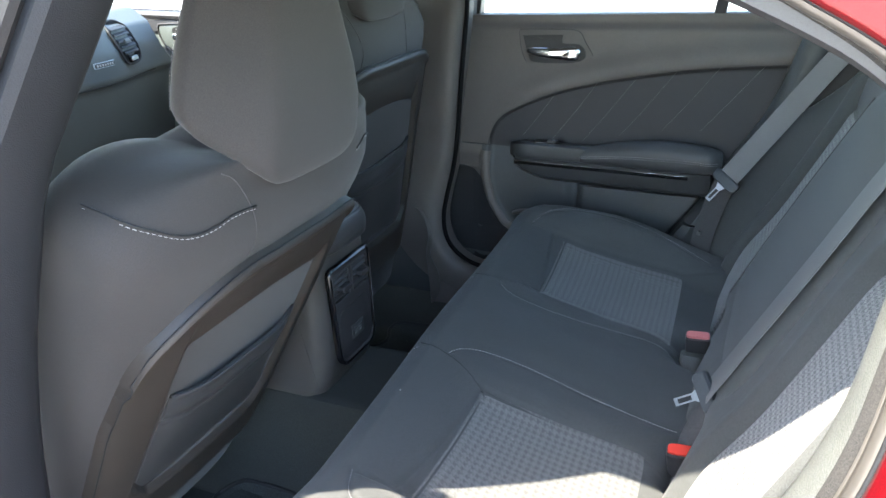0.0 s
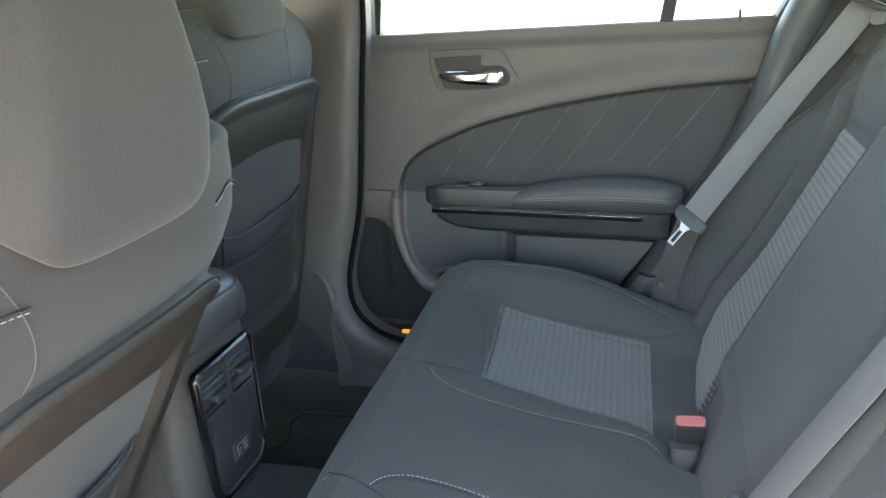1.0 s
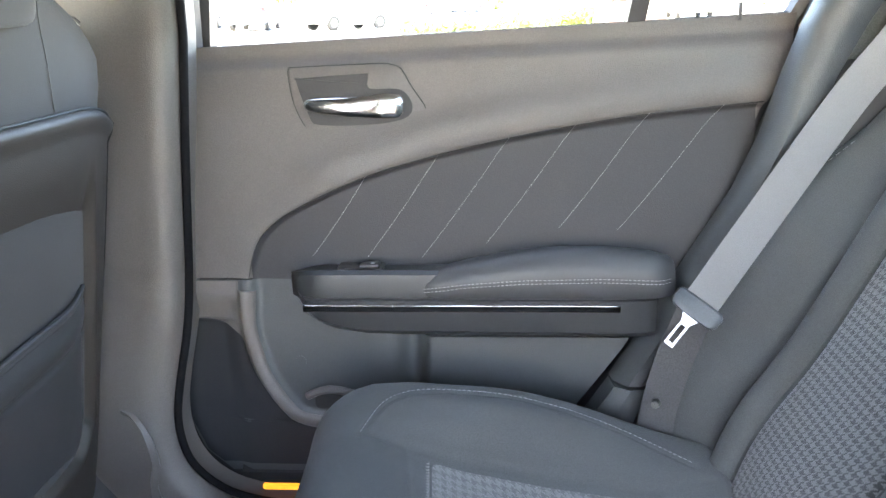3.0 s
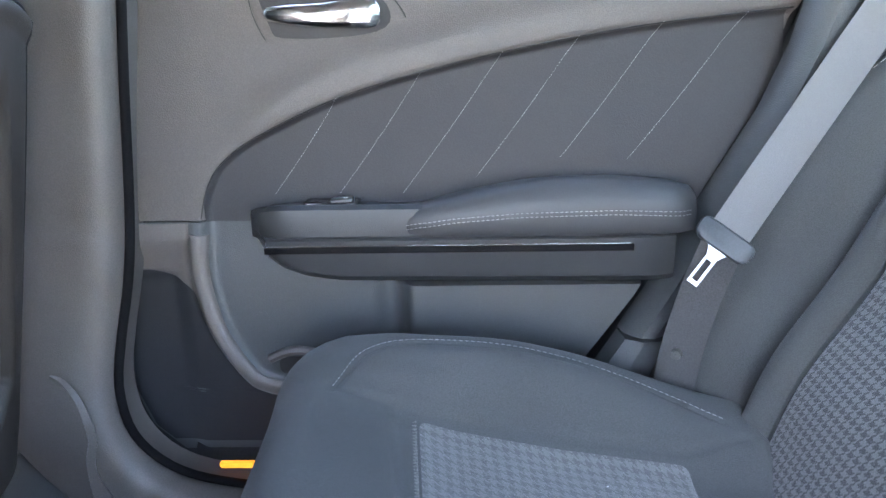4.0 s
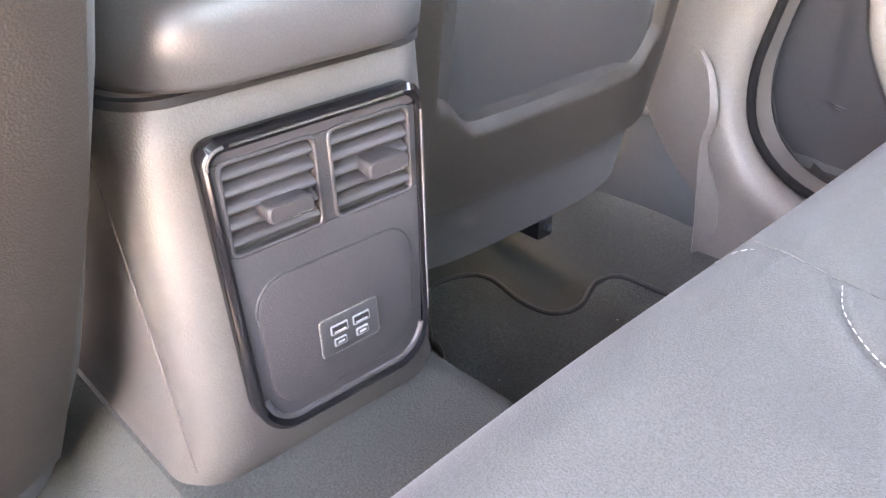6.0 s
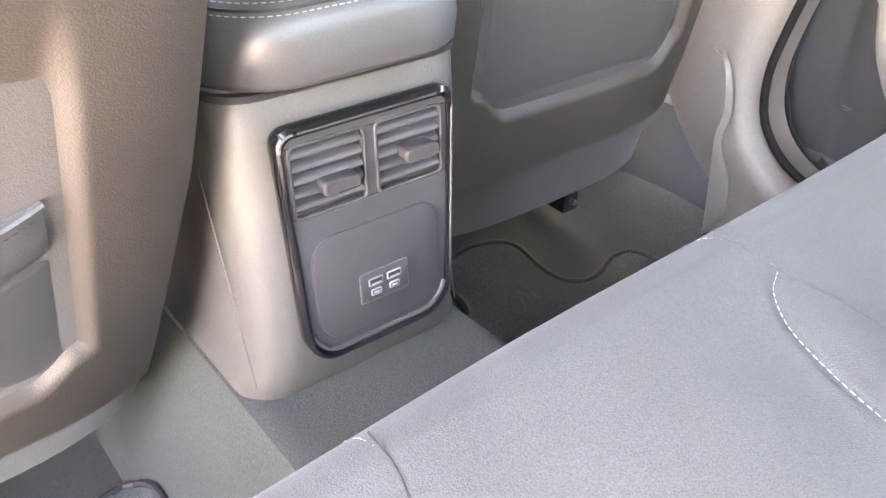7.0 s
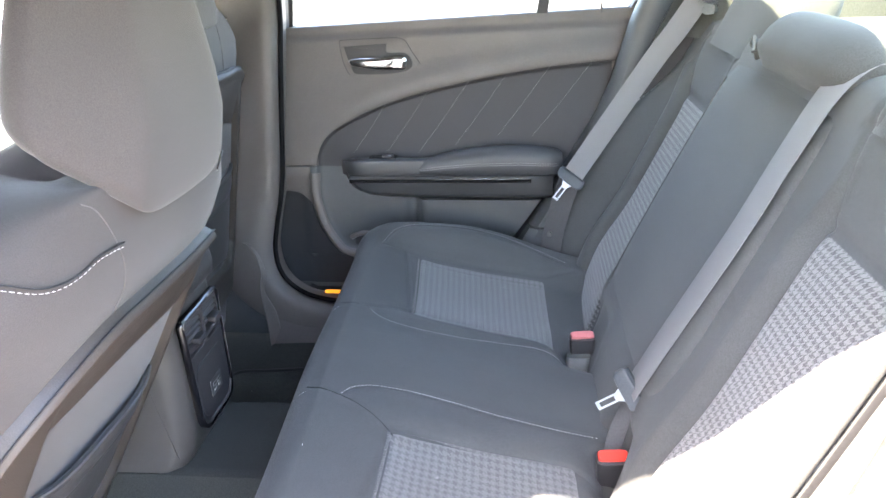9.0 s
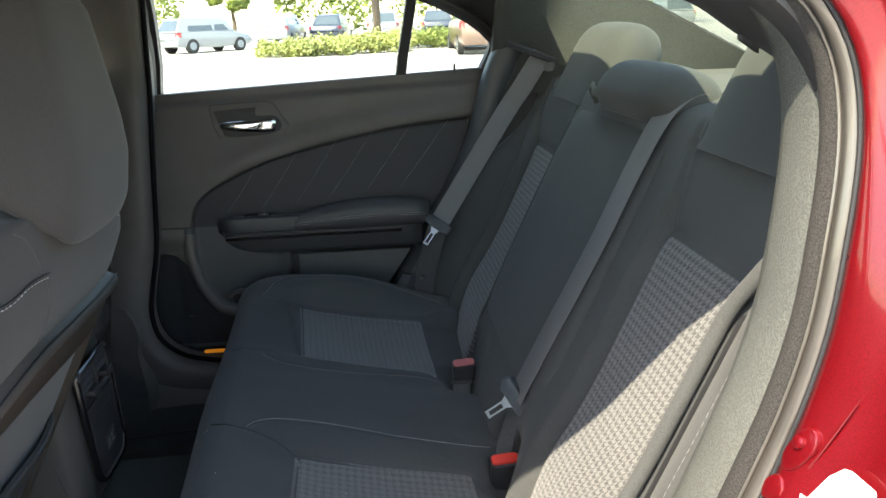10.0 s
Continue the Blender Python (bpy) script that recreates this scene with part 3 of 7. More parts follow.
def c_pillar():
    """Far rear pillar trim behind the door window, with the belt slot, and the wheel-arch trim beside the seat."""
    ob = thing("wall_c_pillar", "dark plastic rear pillar trim behind the far window", "pillar trim", kind="structure")

    def face(u, v):
        # u: 0 at the door's edge, 1 behind the seat; v: 0 at the foot, 1 at the roof or the rear window
        x = 0.445 + u * 0.90
        low = interp(x, [0.445, 0.485, 0.545, 0.607, 0.668, 0.712, 0.738, 0.748, 0.76, 1.4], [0.50, 0.60, 0.684, 0.789, 0.893, 1.0, 1.08, 1.13, 1.06, 1.05])
        top = min(1.385, 1.375 - 0.505 * (x - 0.82))
        z = low + v * max(top - low, 0.01)
        y = 0.690 - 0.030 * float(sm(0.0, 0.03, x - 0.74)) - 0.155 * float(sm(1.08, 1.36, z)) - 0.04 * float(sm(0.85, 1.2, x))
        k = float(sm(0.80, 0.94, x))
        y += k * (0.557 + 0.022 * min(1.0, max(0.0, top - z) / max(top - 1.09, 0.02)) - y)
        return (x, y, z)
    part("pillar_panel", slab(face, lin(0.34, 1, 44), lin(0, 1, 40), (0, 0.03, 0)), SAIL, ob, "dark grained trim beside the rear window")
    arch = []
    for z, xf in ((0.50, 0.45), (0.60, 0.49), (0.684, 0.549), (0.789, 0.611), (0.893, 0.672), (1.0, 0.716), (1.08, 0.742), (1.13, 0.755)):
        arch.append([(xf, 0.735, z), (xf + 0.002, 0.69, z), (xf + 0.03, 0.672, z), (xf + 0.20, 0.672, z), (xf + 0.20, 0.735, z)])
    part("wheel_arch_trim", loft(arch), RUBBER, ob)
    part("gap_backing", slab(lambda u, v: (interp(v, [0.45, 0.6, 0.684, 0.789, 0.893, 1.0, 1.12], [0.40, 0.477, 0.536, 0.597, 0.661, 0.706, 0.742]) - 0.03 + 0.13 * u, 0.742, v), lin(0, 1, 3), lin(0.46, 1.10, 12), (0, 0.012, 0)), RUBBER, ob, "black gap beside the door")
    rings = []
    for x, z, y in ((0.40, 1.345, 0.655), (0.55, 1.318, 0.665), (0.66, 1.268, 0.69), (0.73, 1.222, 0.708), (0.765, 1.185, 0.718), (0.775, 1.15, 0.722), (0.765, 1.11, 0.725)):
        rings.append([(x - 0.012, y + 0.015, z - 0.012), (x, y - 0.012, z - 0.002), (x + 0.02, y - 0.04, z + 0.02), (x + 0.07, y - 0.085, z + 0.07), (x + 0.09, y + 0.03, z + 0.06), (x + 0.02, y + 0.05, z + 0.012)])
    part("window_reveal", loft(rings), PLASTIC_SMOOTH, ob)
    side = []
    for z, xf, w in ((1.24, 0.792, 0.074), (1.18, 0.764, 0.070), (1.14, 0.744, 0.066), (1.098, 0.728, 0.062), (1.04, 0.712, 0.054), (0.968, 0.692, 0.046), (0.90, 0.664, 0.042), (0.80, 0.606, 0.040), (0.70, 0.553, 0.042), (0.645, 0.519, 0.045)):
        high = 0.030 * float(sm(1.02, 1.24, z))
        side.append([(xf, 0.690 - high, z), (xf + 0.002, 0.668 - high, z), (xf + 0.010, 0.655 - high, z), (xf + w * 0.45, 0.646 - high, z), (xf + w * 0.8, 0.646 - high, z), (xf + w, 0.652 - high, z), (xf + w + 0.012, 0.69 - high, z)])
    part("seat_side_trim", loft(side), DOOR_LOWER, ob, "grey grained plastic trim beside the seat")
    low = []
    for z, xf, w in ((0.643, 0.518, 0.048), (0.60, 0.49, 0.06), (0.54, 0.45, 0.09)):
        low.append([(xf, 0.685, z), (xf + 0.004, 0.650, z), (xf + w * 0.5, 0.638, z), (xf + w, 0.643, z), (xf + w + 0.012, 0.69, z)])
    part("seat_side_foot", loft(low), DOOR_LOWER, ob, "grey grained plastic trim beside the seat")
    slot = tube([(0.872, 0.655, 1.150), (0.905, 0.640, 1.155), (0.935, 0.62, 1.160)], 0.012, 8, flat=0.5)
    part("belt_slot", slot, RUBBER, ob, "black belt slot")
    return ob


c_pillar()

# near rear pillar trim, inside
def near_c_face(u, v):
    x = 0.79 + u * 0.55
    top = 1.372 - 0.505 * max(x - 0.82, 0)
    z = 0.60 + v * (top - 0.60)
    return (x, -0.668 + 0.155 * float(sm(1.12, 1.36, z)) + 0.03 * u, z)


piece("wall_c_pillar_near", slab(near_c_face, lin(0, 1, 24), lin(0, 1, 40), (0, -0.03, 0)), SAIL,
      "dark cloth rear pillar trim beside the open door", "pillar trim", kind="structure")
# broad dark lining over the doorway's rear corner, from the weatherstrip in to the rear window
HEADER_OUT = curve_points([(0.45, -0.685, 1.338), (0.55, -0.690, 1.305), (0.63, -0.694, 1.281), (0.69, -0.696, 1.257), (0.735, -0.697, 1.234), (0.764, -0.696, 1.208), (0.782, -0.690, 1.168)], 40)
HEADER_IN = curve_points([(0.45, -0.560, 1.340), (0.56, -0.560, 1.300), (0.64, -0.555, 1.268), (0.6835, -0.550, 1.250), (0.7375, -0.550, 1.229), (0.7755, -0.550, 1.205), (0.815, -0.552, 1.183)], 40)


def header_ring(a, b):
    ring = []
    for t, drop in ((0.0, 0.0), (0.06, -0.004), (0.2, -0.003), (0.4, 0.004), (0.6, 0.005), (0.8, 0.003), (0.93, 0.0), (1.0, 0.004)):
        p = a.lerp(b, t)
        ring.append(p + Vector((0, 0, drop)))
    return ring + [b + Vector((0.006, 0.012, 0.03)), b + Vector((0.02, 0.03, 0.11)), a + Vector((0.03, 0.02, 0.10)), a + Vector((0.01, 0.0, 0.03))]


header = piece("wall_header_near", loft([header_ring(a, b) for a, b in zip(HEADER_OUT, HEADER_IN)]), PLASTIC_SMOOTH,
      "dark corner trim over the rear doorway", "corner trim", kind="structure", sharp=60)
part("trim_slot", plate(round_rect(0.022, 0.007, 0.003), 0.004, lambda u, v, w: (0.770 + u * 0.8, -0.600 + v, 1.1985 - u * 0.55 - w), 0), RUBBER, header, "small dark slot in the corner trim")

# parcel shelf and rear window
piece("rear_shelf", slab(lambda u, v: (u, v, 1.085 + 0.012 * float(sm(0.95, 1.15, u)) + 0.003 * noise.noise((u * 6, v * 6, 1))), lin(0.90, 1.40, 24), lin(-0.66, 0.66, 40), (0, 0, -0.05)), SHELF,
      "dark cloth parcel shelf under the rear window", "parcel shelf", kind="structure")
rear_window = thing("window_1", "greenish tinted sloping rear window", "window", kind="structure")
def glass_z(x):
    return interp(x, [0.72, 0.80, 0.88, 1.0, 1.38], [1.398, 1.385, 1.346, 1.285, 1.094])


part("pane", slab(lambda u, v: (0.72 + 0.66 * u, v * (0.545 + 0.06 * u), glass_z(0.72 + 0.66 * u)), lin(0, 1, 16), lin(-1, 1, 12), (0.003, 0, 0.006)), REAR_GLASS, rear_window)
part("window_frame", loft([[(0.695 + a, y, 1.390 + b) for a, b in ((0, 0), (0.075, -0.010), (0.080, 0.006), (0.0, 0.022))] for y in lin(-0.54, 0.54, 12)]), PLASTIC_SMOOTH, rear_window)
for side in (-1, 1):
    part("window_frame", loft([[(0.72 + 0.66 * u, side * (0.535 + 0.06 * u + a), glass_z(0.72 + 0.66 * u) + b) for a, b in ((0.0, -0.004), (0.05, -0.012), (0.07, 0.0), (0.0, 0.008))] for u in lin(0, 1, 16)]), PLASTIC_SMOOTH, rear_window)
part("window_frame", loft([[(1.37 + a, y, 1.098 + b) for a, b in ((-0.03, -0.01), (0.06, -0.02), (0.06, 0.004), (-0.03, 0.012))] for y in lin(-0.60, 0.60, 12)]), PLASTIC_SMOOTH, rear_window)
piece("boot_lid", slab(lambda u, v: (u, v, 1.07 - 0.03 * (u - 1.62) - 0.06 * abs(v) ** 3), lin(1.42, 2.15, 12), lin(-0.78, 0.78, 24), (0, 0, -0.5)), RED_PAINT, "red metallic painted boot lid", "boot lid", kind="structure")

piece("wall_lining_far", slab(lambda u, v: (u, 0.778, v), lin(-1.35, 1.2, 6), lin(0.2, 1.062, 6), (0, 0.012, 0)), RUBBER, "black inner door shell behind the trim", "door shell", kind="structure")
piece("wall_body_far", slab(lambda u, v: (u, 0.80 + 0.03 * math.sin(v * 2.2), v), lin(-1.35, 1.45, 16), lin(0.2, 1.03, 10), (0, 0.01, 0)), RED_PAINT, "red metallic painted far body side", "body side", kind="structure")
piece("wall_pillar_skin_far", loft([[(x0 - 0.10, y, z), (x0 + 0.022, y, z), (x0 + 0.022, y + 0.03, z), (x0 - 0.10, y + 0.03, z)] for x0, y, z in ((-0.045, 0.775, 1.05), (-0.030, 0.755, 1.15), (-0.018, 0.70, 1.25), (-0.01, 0.63, 1.36))]), PLASTIC_SMOOTH, "black outer skin of the centre pillar", "pillar", kind="structure")

# closed parts of the body that no window shows: bulkhead, far front door, floor side
piece("wall_front", slab(lambda u, v: (-1.32, u, v), lin(-0.75, 0.75, 4), lin(0.2, 0.95, 4), (-0.03, 0, 0)), PLASTIC_SMOOTH, "dark bulkhead behind the dashboard", "bulkhead", kind="structure")
piece("windscreen", slab(lambda u, v: (-1.45 + 0.70 * u, v * (0.68 - 0.13 * u), 0.95 + 0.38 * u + 0.05 * u * (1 - u)), lin(0, 1, 10), lin(-1, 1, 12), (-0.004, 0, 0.005)), WINDOW, "clear raked windscreen", "windscreen", kind="structure")


# ---- far rear door ----
SWOOSH = curve_points([(0.020, 0, 0.70), (0.027, 0, 0.762), (0.033, 0, 0.797), (0.041, 0, 0.821), (0.058, 0, 0.846), (0.099, 0, 0.875), (0.193, 0, 0.917), (0.290, 0, 0.945), (0.385, 0, 0.966), (0.470, 0, 0.981), (0.561, 0, 0.994), (0.708, 0, 1.008), (0.8, 0, 1.014)], 160)
SWOOSH_X, SWOOSH_Z = [p.x for p in SWOOSH], [p.z for p in SWOOSH]


def swoosh_z(x):
    """Crease between the door's upper panel and its recessed cloth panel."""
    return interp(x, SWOOSH_X, SWOOSH_Z)


RING = [(0.040, 0.87), (0.032, 0.83), (0.029, 0.80), (0.026, 0.77), (0.023, 0.715), (0.030, 0.67), (0.043, 0.628), (0.073, 0.578), (0.10, 0.562), (0.17, 0.555), (0.30, 0.552)]
RING = [(p.x, p.z) for p in curve_points([(x, 0, z) for x, z in RING], 30)]


def to_line(x, z, line):
    """Distance of a point from a broken line, and the side on which it lies."""
    best, sign = 9.0, 1.0
    for (ax, az), (bx, bz) in zip(line, line[1:]):
        dx, dz = bx - ax, bz - az
        t = min(max(((x - ax) * dx + (z - az) * dz) / (dx * dx + dz * dz), 0), 1)
        px, pz = x - ax - t * dx, z - az - t * dz
        d = math.hypot(px, pz)
        if d < best:
            best, sign = d, (1.0 if dx * pz - dz * px > 0 else -1.0)
    return best, sign


def door_y(x, z):
    """Inner face of the far rear door: y towards the outside."""
    y = 0.700 + 0.028 * float(sm(0.80, 1.09, z)) + 0.010 * float(sm(0.66, 0.48, z))
    y += 0.010 * float(sm(1.076, 1.094, z + 0.03 * (0.738 - x) / 0.74 * 0.8)) 
    slope = (swoosh_z(x + 0.004) - swoosh_z(x - 0.004)) / 0.008
    d = (swoosh_z(x) - z) / math.sqrt(1 + slope * slope)
    inside = float(sm(0.0, 0.010, d))
    y += inside * (0.007 * (1 - 0.75 * float(sm(0.03, 0.14, d)))) * float(sm(0.70, 0.78, z))
    y -= 0.010 * math.exp(-((d + 0.02) / 0.03) ** 2) * (1 - inside) * float(sm(0.05, 0.15, x))
    r, s = to_line(x, z, RING)
    if z < 0.86:
        y -= 0.008 * math.exp(-(r / 0.0125) ** 4) * float(sm(0.80, 0.74, z))
        if s < 0:
            y += 0.028 * float(sm(0.006, 0.028, r)) * float(sm(0.76, 0.69, z))
    y += 0.006 * float(sm(0.714, 0.704, z)) * float(sm(0.0, -0.025, x))
    if x > 0.2 and z < 0.70:
        y -= 0.016 * float(sm(0.258, 0.278, x)) * float(sm(0.720, 0.708, z))
        y += 0.010 * math.exp(-((x - 0.25) / 0.016) ** 2)
    return y


def far_door():
    ob = thing("car_door", "charcoal rear car door trim with padded armrest and chrome handle", "car door", at=(0.35, 0.72, 0.45))

    def edge_l(z):
        return interp(z, [0.45, 0.49, 0.544, 0.691, 0.891, 1.071, 1.1], [-0.03, -0.075, -0.095, -0.085, -0.060, -0.045, -0.040])

    def edge_r(z):
        return interp(z, [0.45, 0.6, 0.684, 0.789, 0.893, 1.0, 1.057, 1.1], [0.40, 0.477, 0.536, 0.597, 0.661, 0.706, 0.732, 0.742])

    def top(u):
        return 1.083 + 0.030 * u

    def upper(u, v):
        z = 0.7775 + v * (top(u) - 0.7775)
        x = edge_l(z) + u * (edge_r(z) - edge_l(z))
        return (x, door_y(x, z), z)

    def lower(u, v):
        z = 0.455 + v * 0.320
        x = edge_l(z) + u * (edge_r(z) - edge_l(z))
        return (x, door_y(x, z), z)
    part("upper_panel", slab(upper, lin(0, 1, 190), lin(0, 1, 76), (0, 0.06, 0)), DOOR_UPPER, ob, "taupe grained upper door trim", sharp=50)
    part("lower_panel", slab(lower, lin(0, 1, 190), lin(0, 1, 76), (0, 0.06, 0)), DOOR_LOWER, ob, "slate lower door trim", sharp=50)
    # black sheet darkens the door's lower front, where only shade falls
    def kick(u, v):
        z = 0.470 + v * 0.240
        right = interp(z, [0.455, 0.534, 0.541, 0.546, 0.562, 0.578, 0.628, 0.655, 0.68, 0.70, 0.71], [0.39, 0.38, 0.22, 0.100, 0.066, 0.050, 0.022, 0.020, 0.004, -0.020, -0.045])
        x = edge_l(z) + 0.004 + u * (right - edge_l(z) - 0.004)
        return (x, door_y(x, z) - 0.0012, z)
    part("kick_panel", slab(kick, lin(0, 1, 60), lin(0, 1, 70), (0, 0.003, 0)), KICK, ob, "darker sheet on the door's lower front, shade put into its colour", sharp=50)

    def hinge(u, v):
        z = 0.650 + v * 0.1235
        x = edge_l(z) + u * (interp(z, [0.65, 0.70, 0.7735], [0.022, 0.012, 0.013]) - edge_l(z))
        return (x, door_y(x, z) - 0.0006, z)
    part("hinge_panel", slab(hinge, lin(0, 1, 40), lin(0, 1, 50), (0, 0.003, 0)), PLASTIC, ob, "taupe panel beside the hinge edge", sharp=50)
    ring = curve_points([(x, 0, z) for x, z in RING if z < 0.772], 60)
    across = []
    for k, q in enumerate(ring):
        d = (ring[min(k + 1, 59)] - ring[max(k - 1, 0)]).normalized()
        across.append([(q.x - d.z * a, door_y(q.x - d.z * a, q.z + d.x * a) - 0.0018 - 0.0006 * (1 - abs(a) / 0.011), q.z + d.x * a) for a in (-0.0115, -0.0075, -0.003, 0.003, 0.0075, 0.0115)] + [(q.x - d.z * a, 0.712, q.z + d.x * a) for a in (0.010, -0.010)])
    part("raised_rib", loft(across), PLASTIC, ob, "taupe raised rib round the door pocket", sharp=60)
    # recessed vinyl insert under the crease
    def insert(u, v):
        x = 0.034 + u * (edge_r(0.80 + 0.19 * u) - 0.004 - 0.034)
        high = swoosh_z(x) - 0.0035
        z = 0.775 + v * (high - 0.775)
        return (x, door_y(x, z) - 0.0010, z)
    part("door_insert", slab(insert, lin(0, 1, 120), lin(0, 1, 60), (0, 0.004, 0)), DOOR_INSERT, ob, "dark vinyl insert of the door trim", sharp=60)
    part("crease", tube([(x, door_y(x, swoosh_z(x) - 0.002) - 0.001, swoosh_z(x) - 0.002) for x in lin(0.030, 0.704, 140)], 0.0008, 6), RUBBER, ob, "dark joint along the crease")
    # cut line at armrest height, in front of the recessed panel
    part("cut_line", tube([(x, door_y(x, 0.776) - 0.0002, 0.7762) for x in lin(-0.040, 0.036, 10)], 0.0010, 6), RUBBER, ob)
    # slanting rows of stitches on the recessed panel
    for (xa, za), (xb, zb) in zip(((0.196, 0.917), (0.292, 0.943), (0.385, 0.965), (0.470, 0.980), (0.563, 0.994), (0.655, 1.003)),
                                  ((0.118, 0.806), (0.194, 0.806), (0.268, 0.806), (0.353, 0.824), (0.449, 0.845), (0.525, 0.842))):
        row = [(xa + (xb - xa) * t, door_y(xa + (xb - xa) * t, za + (zb - za) * t) - 0.0020, za + (zb - za) * t - 0.003 * math.sin(t * math.pi)) for t in lin(0, 1, 8)]
        part("stitching", stitches(row, 0.0030, 0.0010, 0.00030), THREAD_GREY, ob, "slanting row of pale stitches")
    # armrest: body, pad, glossy strip, switch
    rings = []
    for x in (0.098, 0.101, 0.107, 0.118, 0.135, 0.16, 0.2, 0.3, 0.4, 0.48, 0.53, 0.555, 0.566, 0.572):
        a = float(sm(0.094, 0.135, x)) ** 0.5
        b = 1 - float(sm(0.54, 0.60, x)) * 0.5
        d = 0.030 + 0.036 * a * b
        low = interp(x, [0.098, 0.107, 0.118, 0.147, 0.2, 0.6], [0.775, 0.757, 0.742, 0.724, 0.716, 0.712])
        high = 0.806 - 0.012 * (1 - a)
        rings.append([(x, 0.715, high - 0.012), (x, 0.70 - d * 0.85, high), (x, 0.70 - d * 0.97, high - 0.004), (x, 0.70 - d, high - 0.012), (x, 0.70 - d, 0.772), (x, 0.70 - d + 0.0025, 0.7695), (x, 0.70 - d, 0.767),
                      (x, 0.70 - d, max(0.75, low + 0.02)), (x, 0.70 - d * 0.94, low + 0.010), (x, 0.70 - d * 0.78, low + 0.002), (x, 0.70 - d * 0.4, low), (x, 0.715, low + 0.002)])
    arm = part("armrest", loft(rings), ARMREST, ob, "black satin door armrest")
    rings = []
    for x in [0.2485, 0.251, 0.256, 0.262, 0.270, 0.280, 0.292] + lin(0.306, 0.55, 18) + [0.562, 0.572, 0.580, 0.586, 0.590, 0.592]:
        topz = interp(x, [0.2485, 0.256, 0.270, 0.292, 0.33, 0.37, 0.41, 0.45, 0.50, 0.56, 0.586, 0.592], [0.778, 0.787, 0.798, 0.808, 0.818, 0.826, 0.832, 0.835, 0.835, 0.830, 0.822, 0.815])
        a = max(0.10, math.sqrt(max(0.0, 1 - ((0.30 - min(x, 0.30)) / 0.053) ** 2))) * (1 - 0.25 * float(sm(0.565, 0.60, x)))
        d = 0.074 * a
        bot = 0.773
        mid = topz - bot
        rings.append([(x, 0.712, topz - 0.016)] + [(x, 0.70 - d * q, bot + mid * r - 0.016 * (1 - q) ** 2) for q, r in ((0.15, 1.0), (0.4, 1.02), (0.62, 1.0), (0.78, 0.93), (0.90, 0.80), (0.97, 0.62), (1.0, 0.42), (0.995, 0.22), (0.97, 0.08), (0.94, 0.0))] + [(x, 0.712, bot)])
    pad = part("armrest_pad", loft(rings), PAD_VINYL, arm, "black stitched vinyl armrest pad")
    for off in (0.0, -0.0045):
        row = [(x, 0.70 - 0.0748 * max(0.10, math.sqrt(max(0.0, 1 - ((0.30 - min(x, 0.30)) / 0.053) ** 2))) * (1 - 0.25 * float(sm(0.565, 0.60, x))), interp(x, [0.262, 0.285, 0.33, 0.40, 0.5, 0.585], [0.780, 0.787, 0.793, 0.798, 0.800, 0.797]) + off) for x in lin(0.262, 0.586, 26)]
        part("stitching", stitches(row, 0.0034, 0.0018, 0.00045), THREAD_GREY, arm)
    part("gloss_strip", loft([[(x, 0.6345 + 0.0008 * k, 0.757 + h) for h, k in ((-0.0050, 1), (-0.0035, -2), (0.004, -2), (0.0055, 1), (0.004, 6), (-0.004, 6))] for x in [0.118] + lin(0.124, 0.515, 20) + [0.524]]), PIANO, arm, "glossy black trim strip with a bright edge")
    # the sky's highlight along the gloss strip, drawn as a chrome tube
    part("strip_highlight", tube([(x, 0.6318, 0.7620) for x in lin(0.121, 0.520, 16)], 0.0009, 8), CHROME, arm, "thin bright line for the highlight on the gloss strip")
    part("switch_plate", plate(round_rect(0.062, 0.030, 0.005), 0.0012, lambda u, v, w: (0.192 + u, 0.664 + v, 0.8055 + w), 0.001), PIANO, arm, "glossy black window switch plate")
    part("window_switch", plate(round_rect(0.026, 0.018, 0.004), 0.0035, lambda u, v, w: (0.203 + u, 0.664 + v, 0.8062 + w + 0.08 * u), 0.0015), PLASTIC_SMOOTH, arm, "window switch rocker")
    part("switch_mark", plate(round_rect(0.005, 0.004, 0.001), 0.0004, lambda u, v, w: (0.207 + u, 0.662 + v, 0.8102 + w), 0), WHITE_MARK, arm)
    # inner door handle: surround, cup, lever
    def on_door(u, v, w, x0=0.183, z0=1.017):
        return (x0 + u, door_y(x0, z0) + 0.004 - w + 0.06 * v, z0 + v + 0.02 * u)
    surround = [(-0.086, 0.034), (-0.083, 0.040), (-0.075, 0.042), (0.03, 0.043), (0.050, 0.041), (0.063, 0.035), (0.076, 0.012), (0.092, -0.012), (0.093, -0.024), (0.085, -0.033), (0.055, -0.040), (0.01, -0.044), (-0.045, -0.044), (-0.060, -0.040), (-0.069, -0.030), (-0.080, -0.004)]
    handle = part("handle_surround", plate(curve_loop(surround), 0.0068, on_door, 0.002), DOOR_UPPER, ob, "dark plastic handle surround")
    part("surround_joint", tube([on_door(u, v, 0.0058) for u, v in curve_loop(surround)], 0.0008, 6, closed=True), RUBBER, handle, "dark joint round the surround")
    # cup is a flat plate, the shadow inside it painted black
    cup = [(-0.075, 0.025), (-0.070, 0.028), (0.012, 0.031), (0.020, 0.029), (0.021, 0.012), (0.06, 0.010), (0.076, -0.008), (0.070, -0.026), (0.03, -0.034), (-0.045, -0.033), (-0.060, -0.020)]
    part("handle_cup", plate(curve_loop(cup), 0.0090, on_door, 0.0), RUBBER, handle, "black plate for the shaded recess behind the lever")
    rings = []
